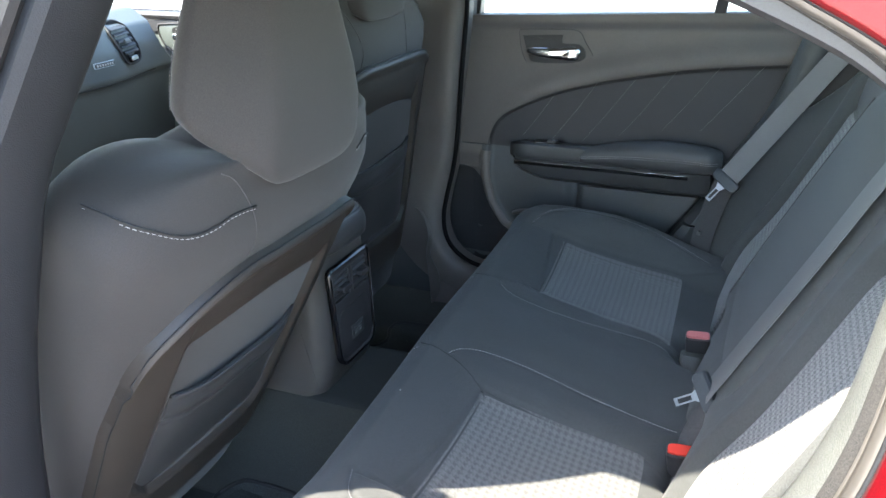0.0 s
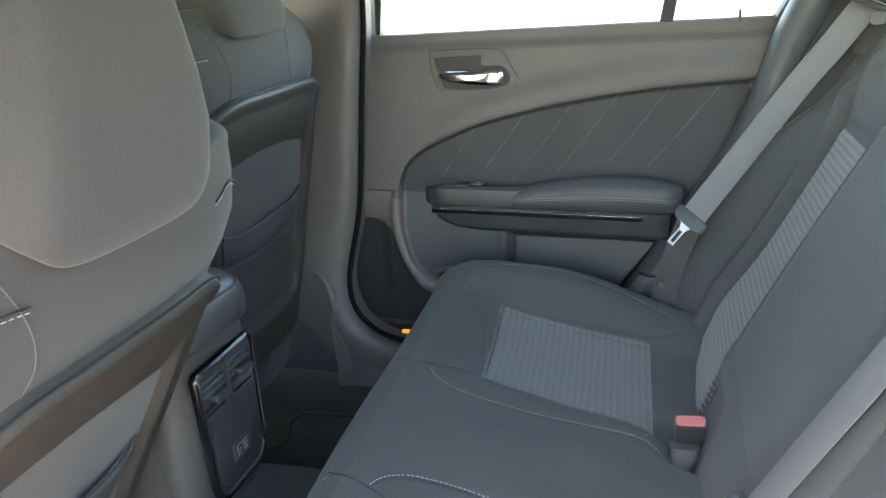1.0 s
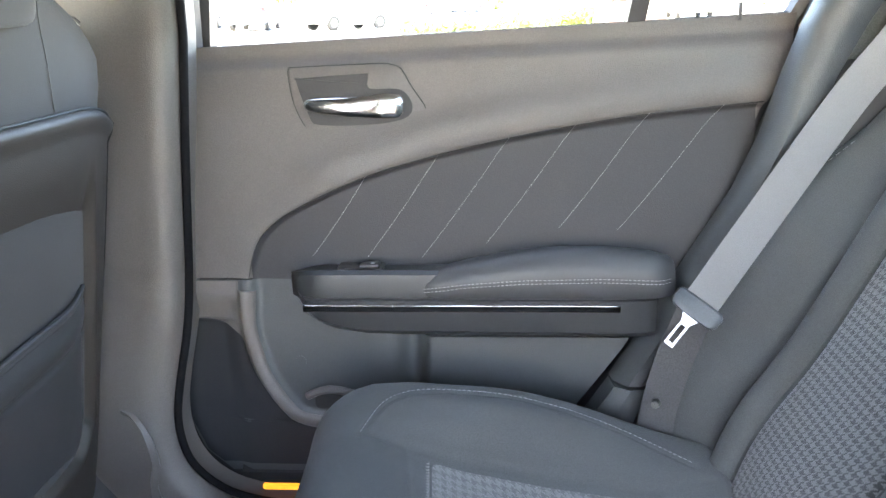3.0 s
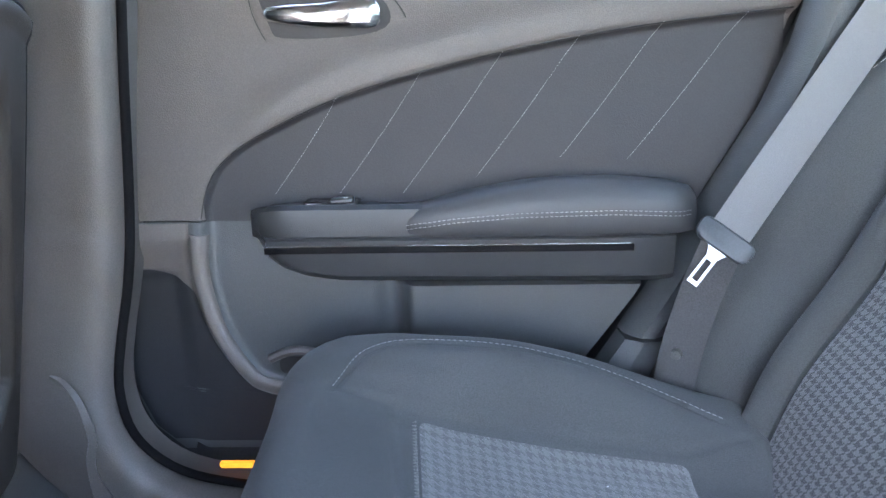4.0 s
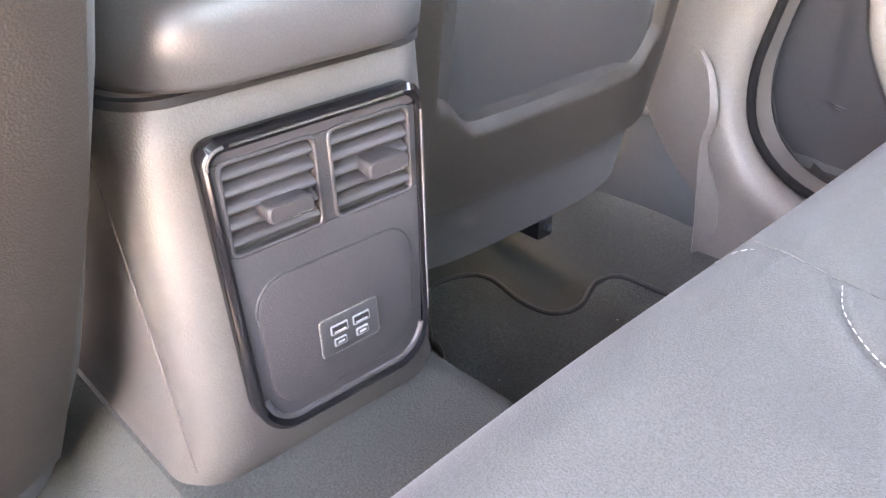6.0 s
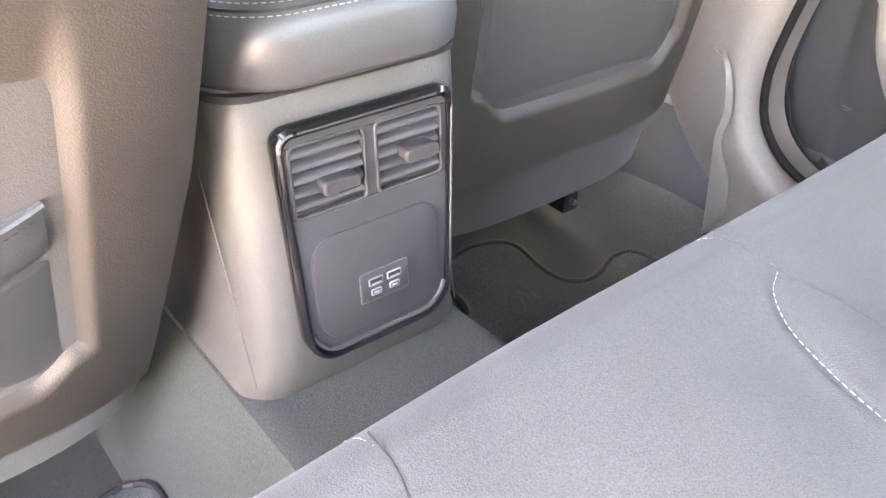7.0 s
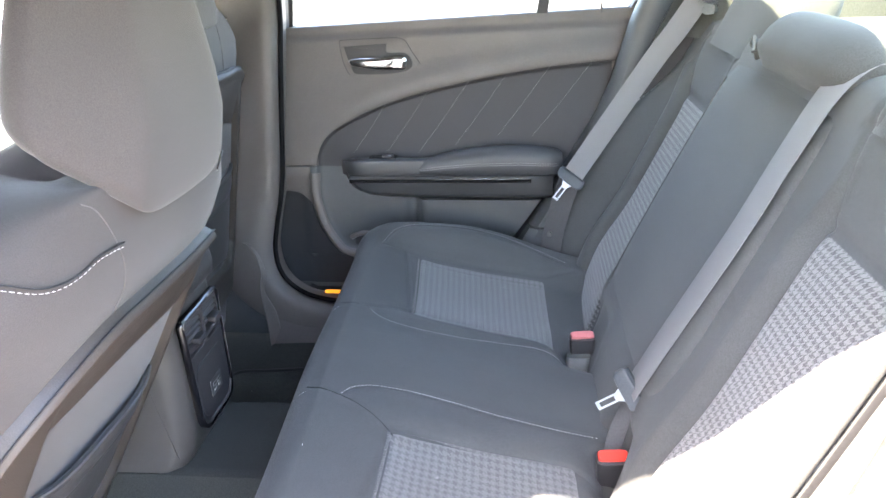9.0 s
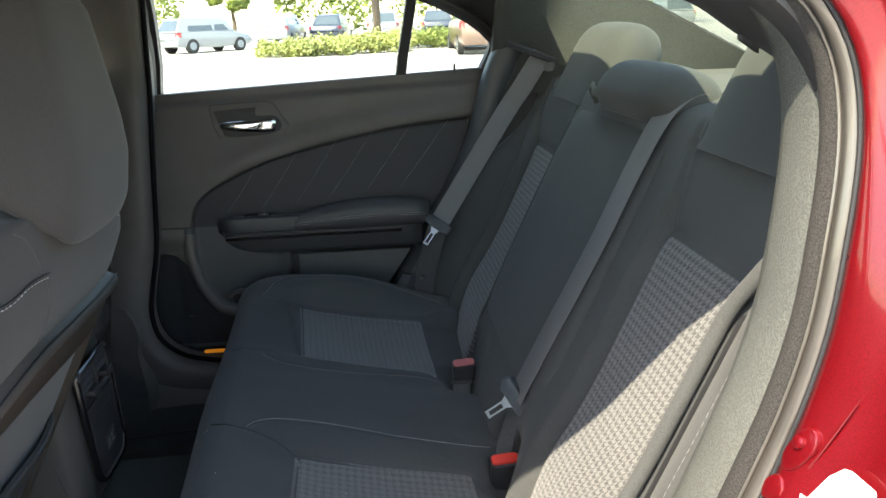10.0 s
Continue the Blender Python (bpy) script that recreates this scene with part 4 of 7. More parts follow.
    for u, v, h, w in ((-0.061, -0.006, 0.004, 0.010), (-0.056, -0.006, 0.0085, 0.014), (-0.035, -0.0075, 0.0105, 0.019), (0.0, -0.010, 0.0125, 0.023), (0.030, -0.0095, 0.0145, 0.025), (0.045, -0.009, 0.0160, 0.025), (0.058, -0.0095, 0.0160, 0.023), (0.066, -0.010, 0.0140, 0.021), (0.070, -0.0105, 0.009, 0.018)):
        rings.append([on_door(u - 0.004, v + b, w + a * 0.8) for a, b in oval(0.007, h, 2.6, 14)])
    part("handle_lever", loft(rings), CHROME, handle, "satin chrome door lever")
    # pocket in the lower panel
    mouth = tube([(0.10 + 0.065 * t, door_y(0.10 + 0.065 * t, 0.612) - 0.006 - 0.008 * math.sin(t * math.pi), 0.603 + 0.012 * math.sin(t * math.pi) + 0.004 * t) for t in lin(0, 1, 14)], 0.006, 8)
    part("pocket_lip", mouth, PLASTIC, ob)
    hole = plate(round_rect(0.05, 0.022, 0.008), 0.003, lambda u, v, w: (0.134 + u, door_y(0.134, 0.594) + 0.001 - w, 0.592 + v), 0)
    part("pocket_mouth", hole, RUBBER, ob)
    part("speaker_dot", plate(round_rect(0.015, 0.015, 0.007), 0.0006, lambda u, v, w: (0.093 + u, door_y(0.093, 0.655) + 0.0002 - w, 0.655 + v), 0), DOOR_LOWER, ob)
    # courtesy lamp at the door's lower edge
    part("courtesy_lamp", plate(round_rect(0.056, 0.0075, 0.0034), 0.006, lambda u, v, w: (0.060 + u, 0.672 - w, 0.4735 + v), 0.002), AMBER, ob, "lit amber courtesy lamp")
    part("door_edge", slab(lambda u, v: (u, 0.735 + 0.01 * v, 0.456 + 0.010 * v), lin(-0.02, 0.42, 10), lin(0, 1, 3), (0, 0.05, 0)), RUBBER, ob)
    # window: outer belt seal, frame, divider, panes, lock pin
    part("belt_seal", loft([[(x, 0.742 + a, 1.081 + 0.030 * (x + 0.01) / 0.75 + b) for a, b in ((0, -0.006), (0.003, 0.0035), (0.008, 0.0035), (0.012, -0.006)) ] for x in lin(-0.045, 0.745, 16)]), RUBBER, ob, "black window belt seal")
    frame_path = [(-0.040, 1.07), (-0.022, 1.20), (-0.008, 1.33), (0.20, 1.352), (0.40, 1.335), (0.55, 1.300), (0.68, 1.245), (0.752, 1.195), (0.768, 1.170), (0.760, 1.14), (0.738, 1.095)]
    fp = curve_points([(x, 0.757 - 0.14 * float(sm(1.09, 1.36, z)), z) for x, z in frame_path], 60)
    part("window_frame", tube(fp, 0.016, 8), PLASTIC_SMOOTH, ob, "black window frame")
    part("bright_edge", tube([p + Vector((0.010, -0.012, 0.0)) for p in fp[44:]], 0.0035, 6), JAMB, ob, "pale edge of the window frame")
    part("window_divider", loft([[(x0 + a, y + b, z) for a, b in ((-0.013, 0.0), (-0.011, -0.006), (0.011, -0.006), (0.013, 0.0), (0.013, 0.02), (-0.013, 0.02))] for x0, y, z in ((0.543, 0.750, 1.09), (0.552, 0.735, 1.15), (0.565, 0.705, 1.22), (0.578, 0.655, 1.30))]), PLASTIC_SMOOTH, ob, "black upright window divider")
    pane = part("pane", slab(lambda u, v: (-0.04 + 0.59 * u + 0.02 * v, 0.772 - 0.135 * v * v, 1.075 + 0.26 * v), lin(0, 1, 4), lin(0, 1, 8), (0, 0.004, 0)), WINDOW, ob, "clear side window glass")
    pane.visible_shadow = False
    pane = part("pane", slab(lambda u, v: (0.556 + 0.19 * u + 0.02 * v * (1 - u), 0.772 - 0.135 * v * v * (1 - 0.6 * u), 1.09 + (0.21 - 0.11 * u) * v), lin(0, 1, 5), lin(0, 1, 6), (0, 0.004, 0)), WINDOW, ob, "clear fixed quarter glass")
    pane.visible_shadow = False
    part("lock_pin", tube([(0.672, 0.735, 1.105), (0.672, 0.735, 1.124), (0.672, 0.735, 1.127)], [0.0028, 0.0028, 0.002], 8), PLASTIC_SMOOTH, ob, "black door lock pin")
    return ob


far_door()


# ---- rear bench ----
def front_x(y):
    """Front edge of the bench cushion in plan."""
    a = abs(y)
    return 0.166 + 0.09 * float(sm(0.52, 0.66, a)) ** 1.5 - 0.006 * math.exp(-(a / 0.2) ** 2)


def cushion_z(x, y):
    """Top of the bench cushion: raised middle place, dished outer places, bolsters."""
    a = abs(y)
    z = 0.672 - 0.235 * max(x - 0.22, 0) + 0.05 * max(x - 0.45, 0)
    dish = float(sm(0.145, 0.215, a + 0.10 * max(0.30 - x, 0))) * (1 - float(sm(0.455, 0.505, a))) * float(sm(0.225, 0.36, x))
    z -= dish * (0.016 + 0.012 * math.sin(min(max((a - 0.16) / 0.32, 0), 1) * math.pi))
    z += 0.006 * math.exp(-(y / 0.07) ** 4) * float(sm(0.2, 0.32, x))
    z += 0.014 * float(sm(0.44, 0.50, a)) * float(sm(0.20, 0.30, x))
    z += (0.004 + 0.030 * math.exp(-((x - 0.44) / 0.14) ** 2)) * float(sm(0.475, 0.535, a))
    z -= 0.075 * float(sm(0.565, 0.655, a)) ** 1.3
    # hollows round the buckles at the rear edge
    z -= 0.085 * (math.exp(-((x - 0.640) / 0.050) ** 2 - ((y - 0.170) / 0.066) ** 4) + math.exp(-((x - 0.640) / 0.036) ** 2 - ((y + 0.182) / 0.044) ** 4))
    return z


NEAR_STITCH = [(0.250, 0.150), (0.260, 0.130), (0.281, 0.114), (0.308, 0.107), (0.35, 0.104), (0.41, 0.108), (0.47, 0.117), (0.56, 0.127), (0.612, 0.128)]
OUTER_SEAM = [(0.200, 0.147), (0.228, 0.149), (0.250, 0.155), (0.268, 0.162), (0.295, 0.178), (0.318, 0.196), (0.335, 0.214)]


OUTER_ROW = [(0.236, 0.470), (0.248, 0.504), (0.262, 0.529), (0.288, 0.549), (0.330, 0.559), (0.431, 0.556), (0.539, 0.545), (0.622, 0.519)]


def groove(x, y):
    """Depth of the sewn seams in the bench cushion."""
    a = abs(y)
    d = 9.0
    for line in (NEAR_STITCH, OUTER_SEAM):
        if line[0][0] - 0.02 < x < line[-1][0] + 0.02 and a < 0.22:
            d = min(d, to_line(x, abs(y - 0.010), line)[0] + (0.003 if line is OUTER_SEAM else 0.0))
    for line in ([(0.322, 0.182), (0.60, 0.188)], [(0.288, 0.468), (0.575, 0.478)], [(0.322, 0.182), (0.288, 0.468)], [(0.300, 0.466), (0.238, 0.470)], [(0.575, 0.478), (0.64, 0.50)]):
        d = min(d, to_line(x, a, line)[0])
    d = min(d, to_line(x, a, [(x, b - 0.0045) for x, b in OUTER_ROW])[0])
    return 0.0035 * math.exp(-(d / 0.003) ** 2)


def skew(x, y, z):
    """The bench stands a little askew to the tunnel."""
    return Vector((x - 0.045 * y, y, z))


def bench_point(s, y):
    """s: 0 at the foot of the cushion's front, 1 at its rear edge."""
    fx = front_x(y)
    a = abs(y)
    if s < 0.25:
        t = s / 0.25
        top = cushion_z(fx + 0.055, y) - 0.002
        ang = t * math.pi / 2
        z = 0.33 + (top - 0.33 - 0.075) * min(t * 1.9, 1) if t < 0.526 else None
        if t < 0.526:
            x = fx + 0.030 - 0.030 * math.sin(min(t / 0.526, 1) * math.pi / 2)
        else:
            q = (t - 0.526) / 0.474 * math.pi / 2
            x = fx + 0.055 * (1 - math.cos(q))
            z = top - 0.075 + 0.075 * math.sin(q)
        return skew(x, y, z)
    x = fx + 0.055 + (s - 0.25) / 0.75 * (0.655 - fx - 0.055)
    return skew(x, y, cushion_z(x, y) - groove(x, y))


def rear_bench():
    ob = thing("rear_bench_cushion", "charcoal cloth rear bench cushion with grey houndstooth inserts", "seat cushion", at=(0.4, 0, 0.33))
    ys = lin(-0.645, 0.645, 330)
    ss = lin(0, 0.25, 22) + lin(0.25, 1, 140)[1:]
    part("cushion", slab(lambda s, y: bench_point(s, y), ss, ys, (0.05, 0, -0.05)), CLOTH, ob, sharp=70)
    for side in (-1, 1):
        def patch(u, v, side=side):
            # a four-cornered panel between its front and rear edge
            a = 0.184 + v * (0.282 + 0.008 * u)
            fx = 0.320 - 0.010 * v
            x = fx + u * (0.578 + 0.0 * v - fx)
            y = side * a
            z = cushion_z(x, y) + 0.0018 - 0.004 * (math.exp(-(u / 0.025) ** 2) + math.exp(-((1 - u) / 0.025) ** 2) + math.exp(-(v / 0.025) ** 2) + math.exp(-((1 - v) / 0.025) ** 2))
            return skew(x, y, z)
        part("insert", slab(patch, lin(0, 1, 60), lin(0, 1, 60), (0, 0, -0.012), uv=lambda u, v, side=side: (u * 0.27, side * v * 0.285)), HOUNDSTOOTH_FLAT, ob, "grey houndstooth seat insert", sharp=70)
        bm = stitches([skew(x, 0.010 + side * a, cushion_z(x, 0.010 + side * a) + (0.0002 if side < 0 else -0.0003)) for x, a in NEAR_STITCH], 0.0044, 0.0012, 0.00036)
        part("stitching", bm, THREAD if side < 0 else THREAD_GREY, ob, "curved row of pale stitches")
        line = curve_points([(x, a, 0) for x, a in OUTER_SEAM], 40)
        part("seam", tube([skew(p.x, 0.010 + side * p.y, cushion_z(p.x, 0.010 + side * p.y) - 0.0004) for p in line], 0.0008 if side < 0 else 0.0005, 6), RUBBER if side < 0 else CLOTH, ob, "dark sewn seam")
        row = [(p.x, p.y) for p in curve_points([(x, a, 0) for x, a in OUTER_ROW], 24)]
        part("stitching", stitches([skew(x, side * a, cushion_z(x, side * a) + 0.0006) for x, a in row], 0.0044, 0.0018, 0.00036), THREAD_GREY, ob, "row of pale stitches on the outer edge")
        tick = [bench_point(q, 0.010 + side * 0.148) + Vector((-0.0001, 0, 0.0001)) for q in (0.19, 0.215, 0.24)]
        part("stitching", stitches(tick, 0.0036, 0.0026, 0.00028), THREAD, ob)
        teeth = bmesh.new()
        for k in range(58):
            v = 0.015 + 0.975 * (k + 0.5) / 58
            p = patch(0.004, v) + Vector((0.0, 0, 0.0016))
            plate([(-0.0020, -0.0006), (0.0026, -0.0019), (0.0026, 0.0019), (-0.0020, 0.0006)], 0.0012, lambda a, b, c, p=p: p + Vector((a, b, c)), 0, teeth)
        part("woven_edge", teeth, WOVEN_EDGE, ob, "toothed edge of the woven insert")
    return ob


rear_bench()

# rear backrest: a leaning frame, h metres up the cushion face, d metres out of it towards the front
LEAN_B = radians(25.6)
UP_B, OUT_B = Vector((math.sin(LEAN_B), 0, math.cos(LEAN_B))), Vector((-math.cos(LEAN_B), 0, math.sin(LEAN_B)))
FOOT_B = Vector((0.643, 0, 0.575))


def on_back(h, y, d):
    return FOOT_B + UP_B * h + OUT_B * d + Vector((0, y, 0))


def back_d(h, y):
    """Thickness of the outer backrest places."""
    a = abs(y)
    d = 0.020 - 0.018 * float(sm(0.262, 0.290, a)) * (1 - float(sm(0.508, 0.520, a))) * (1 - 0.8 * float(sm(0.42, 0.52, h)))
    d -= 0.05 * float(sm(0.519, 0.530, a))
    d -= 0.05 * float(sm(0.545, 0.615, h)) ** 2
    d += 0.012 * math.exp(-((h - 0.08) / 0.08) ** 2)
    d -= 0.050 * math.exp(-(max(h, 0) / 0.055) ** 2 - ((a - (0.200 if y > 0 else 0.158)) / (0.075 if y > 0 else 0.062)) ** 4)
    for line, w in (([(0.0, 0.288), (0.432, 0.284)], 0.004), ([(0.0, 0.514), (0.432, 0.512)], 0.004), ([(0.432, 0.284), (0.432, 0.512)], 0.004), ([(0.432, 0.512), (0.56, 0.515)], 0.004), ([(0.432, 0.284), (0.56, 0.255)], 0.004), ([(0.535, 0.25), (0.545, 0.52)], 0.004)):
        d -= 0.005 * math.exp(-(to_line(h, a, line)[0] / w) ** 2)
    return d


def flare(h):
    """The backrest widens at the shoulders."""
    return 1 + 0.075 * float(sm(0.38, 0.50, h))


WING_FAR = [(0.540, -0.05), (0.543, -0.002), (0.552, 0.008), (0.585, 0.038), (0.615, 0.068), (0.636, 0.090), (0.648, 0.098), (0.660, 0.094), (0.666, 0.06), (0.668, -0.05)]


def rear_back():
    ob = thing("rear_seat_back", "charcoal cloth rear backrest with houndstooth inserts and three headrests", "seat back", at=(0.66, 0, 0.58))
    part("backrest", slab(lambda h, y: on_back(h, y * flare(h), back_d(h, y)), lin(-0.06, 0.615, 110), lin(-0.532, 0.532, 230), UP_B * -0.0 + OUT_B * -0.10), CLOTH, ob, sharp=70)
    for side in (-1, 1):
        def patch(u, v, side=side):
            h = -0.03 + u * 0.460
            a = 0.290 - 0.003 * u + v * (0.222 + 0.001 * u)
            edge = math.exp(-((1 - u) / 0.02) ** 2) + math.exp(-(v / 0.03) ** 2) + math.exp(-((1 - v) / 0.03) ** 2)
            return on_back(h, side * a * flare(h), back_d(h, side * a) + 0.0035 - 0.006 * edge)
        part("insert", slab(patch, lin(0, 1, 70), lin(0, 1, 50), OUT_B * -0.012, uv=lambda u, v, side=side: (u * 0.460, side * v * 0.223)), HOUNDSTOOTH, ob, "grey houndstooth backrest insert", sharp=70)
    # folding centre panel
    rings = []
    for h in [-0.04, -0.03, -0.01] + lin(0.01, 0.50, 34) + [0.515, 0.527, 0.535, 0.540]:
        e = min(1.0, max(0.25, math.sqrt(max(0.02, 1 - max(0, (h - 0.48) / 0.062) ** 2))))
        half = 0.262 + 0.004 * math.sin(h * 6)
        near = 0.206 + 0.004 * math.sin(h * 6) - 0.060 * float(sm(0.14, 0.02, h))
        deep = (0.030 * e + 0.005 * math.sin(max(h, 0) / 0.55 * math.pi)) * (0.25 + 0.75 * float(sm(-0.03, 0.16, h)))
        rings.append([on_back(h, y, d) for y, d in ((-near, -0.01), (-near, deep * 0.62), (-near + 0.006, deep * 0.82), (-near + 0.018, deep * 0.94), (-near + 0.05, deep), (0, deep + 0.002), (half - 0.05, deep), (half - 0.018, deep * 0.94), (half - 0.006, deep * 0.82), (half, deep * 0.62), (half, -0.01))])
    part("centre_panel", loft(rings), CLOTH, ob, "plain charcoal cloth centre panel", sharp=60)
    for off in (0.243, 0.255):
        part("piping", tube([on_back(h, off, 0.0285 + 0.005 * math.sin(max(h, 0) / 0.55 * math.pi) - 0.5 * max(0, off - 0.243)) for h in lin(0.09, 0.50, 18)], 0.0017, 6), CLOTH, ob, "sewn piping of the centre panel")

    # headrests
    def headrest(yc, half, low, high, d0, deep, tilt, flat=0.45, under=0.0):
        rings = []
        for t in (0.0, 0.03, 0.10, 0.25, 0.4, 0.5, 0.6, 0.72, 0.80, 0.86, 0.91, 0.95, 0.98, 1.0):
            h = low + (high - low) * t
            k = max(math.sqrt(max(0.0, 1 - max(0, (t - flat) / (1 - flat)) ** 2.4)), 0.06)
            k *= 1 - under * float(sm(0.30, 0.0, t)) ** 2
            rings.append([on_back(h, yc + a * (0.62 + 0.38 * k), d0 - deep * 0.5 + tilt * t + b * (0.25 + 0.75 * k)) for a, b in oval(half, deep * 0.5, 3.2, 44)])
        return loft(rings)
    for yc, top in ((-0.412, 0.722), (0.385, 0.710)):
        hr = part("headrest", headrest(yc, 0.166, 0.532, top, 0.026, 0.120, 0.0, 0.55), CLOTH, ob, "tall rounded charcoal cloth headrest", sharp=70)
        part("stitching", stitches([on_back(0.575 + 0.133 * math.sin(q), yc, 0.0245 - 0.062 * (1 - math.cos(q))) for q in lin(0.5, 1.5, 8)], 0.004, 0.003, 0.0005), THREAD_GREY, hr)
    hr = part("headrest", headrest(-0.022, 0.170, 0.540, 0.632, 0.064, 0.125, -0.006, 0.35, 0.45), CLOTH, ob, "low wide charcoal cloth centre headrest", sharp=70)
    part("seam", tube([on_back(0.6315 - 0.012 * abs(q) ** 4, -0.022 + 0.125 * q, -0.012) for q in lin(-1, 1, 20)], 0.0012, 6), RUBBER, hr, "dark seam")
    part("release_loop", tube([on_back(0.545, 0.142, 0.030), on_back(0.562, 0.140, 0.050), on_back(0.570, 0.122, 0.056), on_back(0.552, 0.108, 0.050)], 0.004, 8), PLASTIC_GREY, hr, "small grey release loop")
    for s in (-1, 1):
        hs = lin(-0.05, 0.53, 40)
        part("edge_roll", tube([on_back(h, s * (0.5205 if s < 0 else 0.532) * flare(h), (0.0135 if s < 0 else 0.006) + 0.012 * math.exp(-((h - 0.08) / 0.08) ** 2) - 0.05 * float(sm(0.47, 0.53, h))) for h in hs], 0.0085 if s < 0 else 0.020, 18), CLOTH, ob, "rolled cloth edge of the backrest")
        part("seat_carrier", loft([[on_back(h, s * a, d) for a, d in ((0.50, -0.03), (0.5255, 0.002), (0.5275, -0.004), (0.5295, -0.035), (0.60, -0.05), (0.655, -0.055), (0.655, -0.10), (0.50, -0.10))] for h in lin(-0.05, 0.40, 10)]), RUBBER, ob, "black gap beside the backrest")
    # near side wing, in the sun by the doorway
    wings = []
    for s in (-1, 1):
        rings = []
        for h in lin(-0.05, 0.50 if s < 0 else 0.57, 20):
            e = 1 - 0.7 * float(sm(0.40, 0.50, h)) if s < 0 else 1 - 0.85 * float(sm(0.24, 0.50, h))
            rings.append([on_back(h, s * y, d * (e if d > 0 else 1)) for y, d in WING_FAR] if s > 0 else [on_back(h, s * y, d * e) for y, d in ((0.538, -0.05), (0.5385, -0.006), (0.541, 0.004), (0.549, 0.0105), (0.572, 0.0125), (0.600, 0.012), (0.628, 0.008), (0.640, -0.004), (0.646, -0.05))])
        wings.append(part("side_wing", loft(rings), CLOTH, ob, "separate narrow cloth side wing", sharp=60))
    for wing, w, d in zip(wings, (-0.573, 0.645), (0.0123, 0.0985)):
        part("stitching", stitches([on_back(h, w, d * (1 - 0.7 * float(sm(0.40, 0.50, h)) if w < 0 else 1 - 0.85 * float(sm(0.24, 0.50, h)))) for h in lin(-0.04, 0.42, 18)], 0.0050, 0.0050, 0.00042), THREAD_GREY, wing, "row of pale stitches")
    return ob


rear_back()


# ---- seat belts ----
def buckle(name, at, way, side, button, label):
    """Belt buckle: tapered black body with a coloured release button on its end."""
    ob = thing(name, label, "buckle", at=at)
    w, s = Vector(way).normalized(), Vector(side).normalized()
    s = (s - w * s.dot(w)).normalized()
    n = w.cross(s)
    o = Vector(at)
    body = loft([[o + w * t + s * a * k + n * b * k for a, b in oval(0.0220, 0.0125, 5, 24)] for t, k in ((-0.065, 0.82), (-0.03, 0.90), (0.0, 0.98), (0.012, 1.0), (0.0165, 0.97))])
    part("body", body, PLASTIC_SMOOTH, ob)
    part("release_button", loft([[o + w * t + s * a * k + n * (b * k + 0.001) for a, b in oval(0.0205, 0.0085, 5, 24)] for t, k in ((0.012, 1.0), (0.0185, 1.0), (0.0202, 0.93))]), button, ob, "red release button")
    part("stalk", loft([[o + w * t + s * a + n * b for a, b in ((-0.014, -0.003), (0.014, -0.003), (0.014, 0.003), (-0.014, 0.003))] for t in (-0.13, -0.06)]), PLASTIC_SMOOTH, ob)
    return ob


buckle("belt_buckle", (0.630, -0.173, 0.585), (0.0, -0.43, 0.90), (1.0, -0.03, 0.20), RED_BUTTON, "black belt buckle with a bright red button")
buckle("belt_buckle", (0.612, 0.188, 0.586), (0.0, -0.30, 0.95), (0.99, 0.10, 0.0), RED_FADED, "black belt buckle with a faded red button")
tab = thing("belt_anchor_cover", "dull grey plastic belt anchor cover between the cushions", "belt anchor", at=(0.60, 0.165, 0.55))
part("cover", loft([[(0.606 + a - 0.004 * t, 0.176 - 0.012 * t + b, 0.568 - 0.030 * t) for a, b in oval(0.0205 - 0.001 * t, 0.012, 4, 24)] for t in (0.0, 0.08, 0.92, 1.0)]), PLASTIC_GREY, tab)



def tongue(ob, at, way, side, n_flip=1, size=1.0, steel=STEEL):
    """Steel latch plate with a slot and its moulded black grip."""
    o, w, s = Vector(at), Vector(way).normalized(), Vector(side).normalized()
    s = (s - w * s.dot(w)).normalized()
    n = w.cross(s) * n_flip
    w, s, n = w * size, s * size, n * size
    rings = [[o + s * a + w * b + n * c for a, b in round_rect(0.084 * q, 0.032 * q, (0.014 * q, 0.014 * q, 0.009 * q, 0.009 * q))] for c, q in ((-0.011, 0.86), (-0.008, 0.97), (0.0, 1.0), (0.008, 0.97), (0.011, 0.86))]
    grip = part("grip", loft(rings), GRIP_PLASTIC, ob, "moulded black grip of the latch plate")
    part("grip_rim", tube([o + s * a - w * 0.012 + n * 0.003 for a in lin(-0.034, 0.034, 8)], 0.0050 * size, 8), GRIP_PLASTIC, ob)
    bm = bmesh.new()
    for a0, a1, b0, b1 in ((-0.0080, -0.0045, 0.018, 0.068), (0.0045, 0.0080, 0.018, 0.068), (-0.0080, 0.0080, 0.066, 0.072), (-0.0080, 0.0080, 0.028, 0.033)):
        loft([[o + s * a + w * b + n * c for a, b in ((a0, b0), (a1, b0), (a1, b1), (a0, b1))] for c in (-0.0016, 0.0016)], bm=bm)
    loft([[o + s * a + w * b + n * c for a, b in ((-0.019, 0.010), (0.019, 0.010), (0.013, 0.018), (0.0080, 0.028), (-0.0080, 0.028), (-0.013, 0.018))] for c in (-0.0022, 0.0022)], bm=bm)
    part("latch_plate", bm, steel, ob, "slotted steel latch plate")


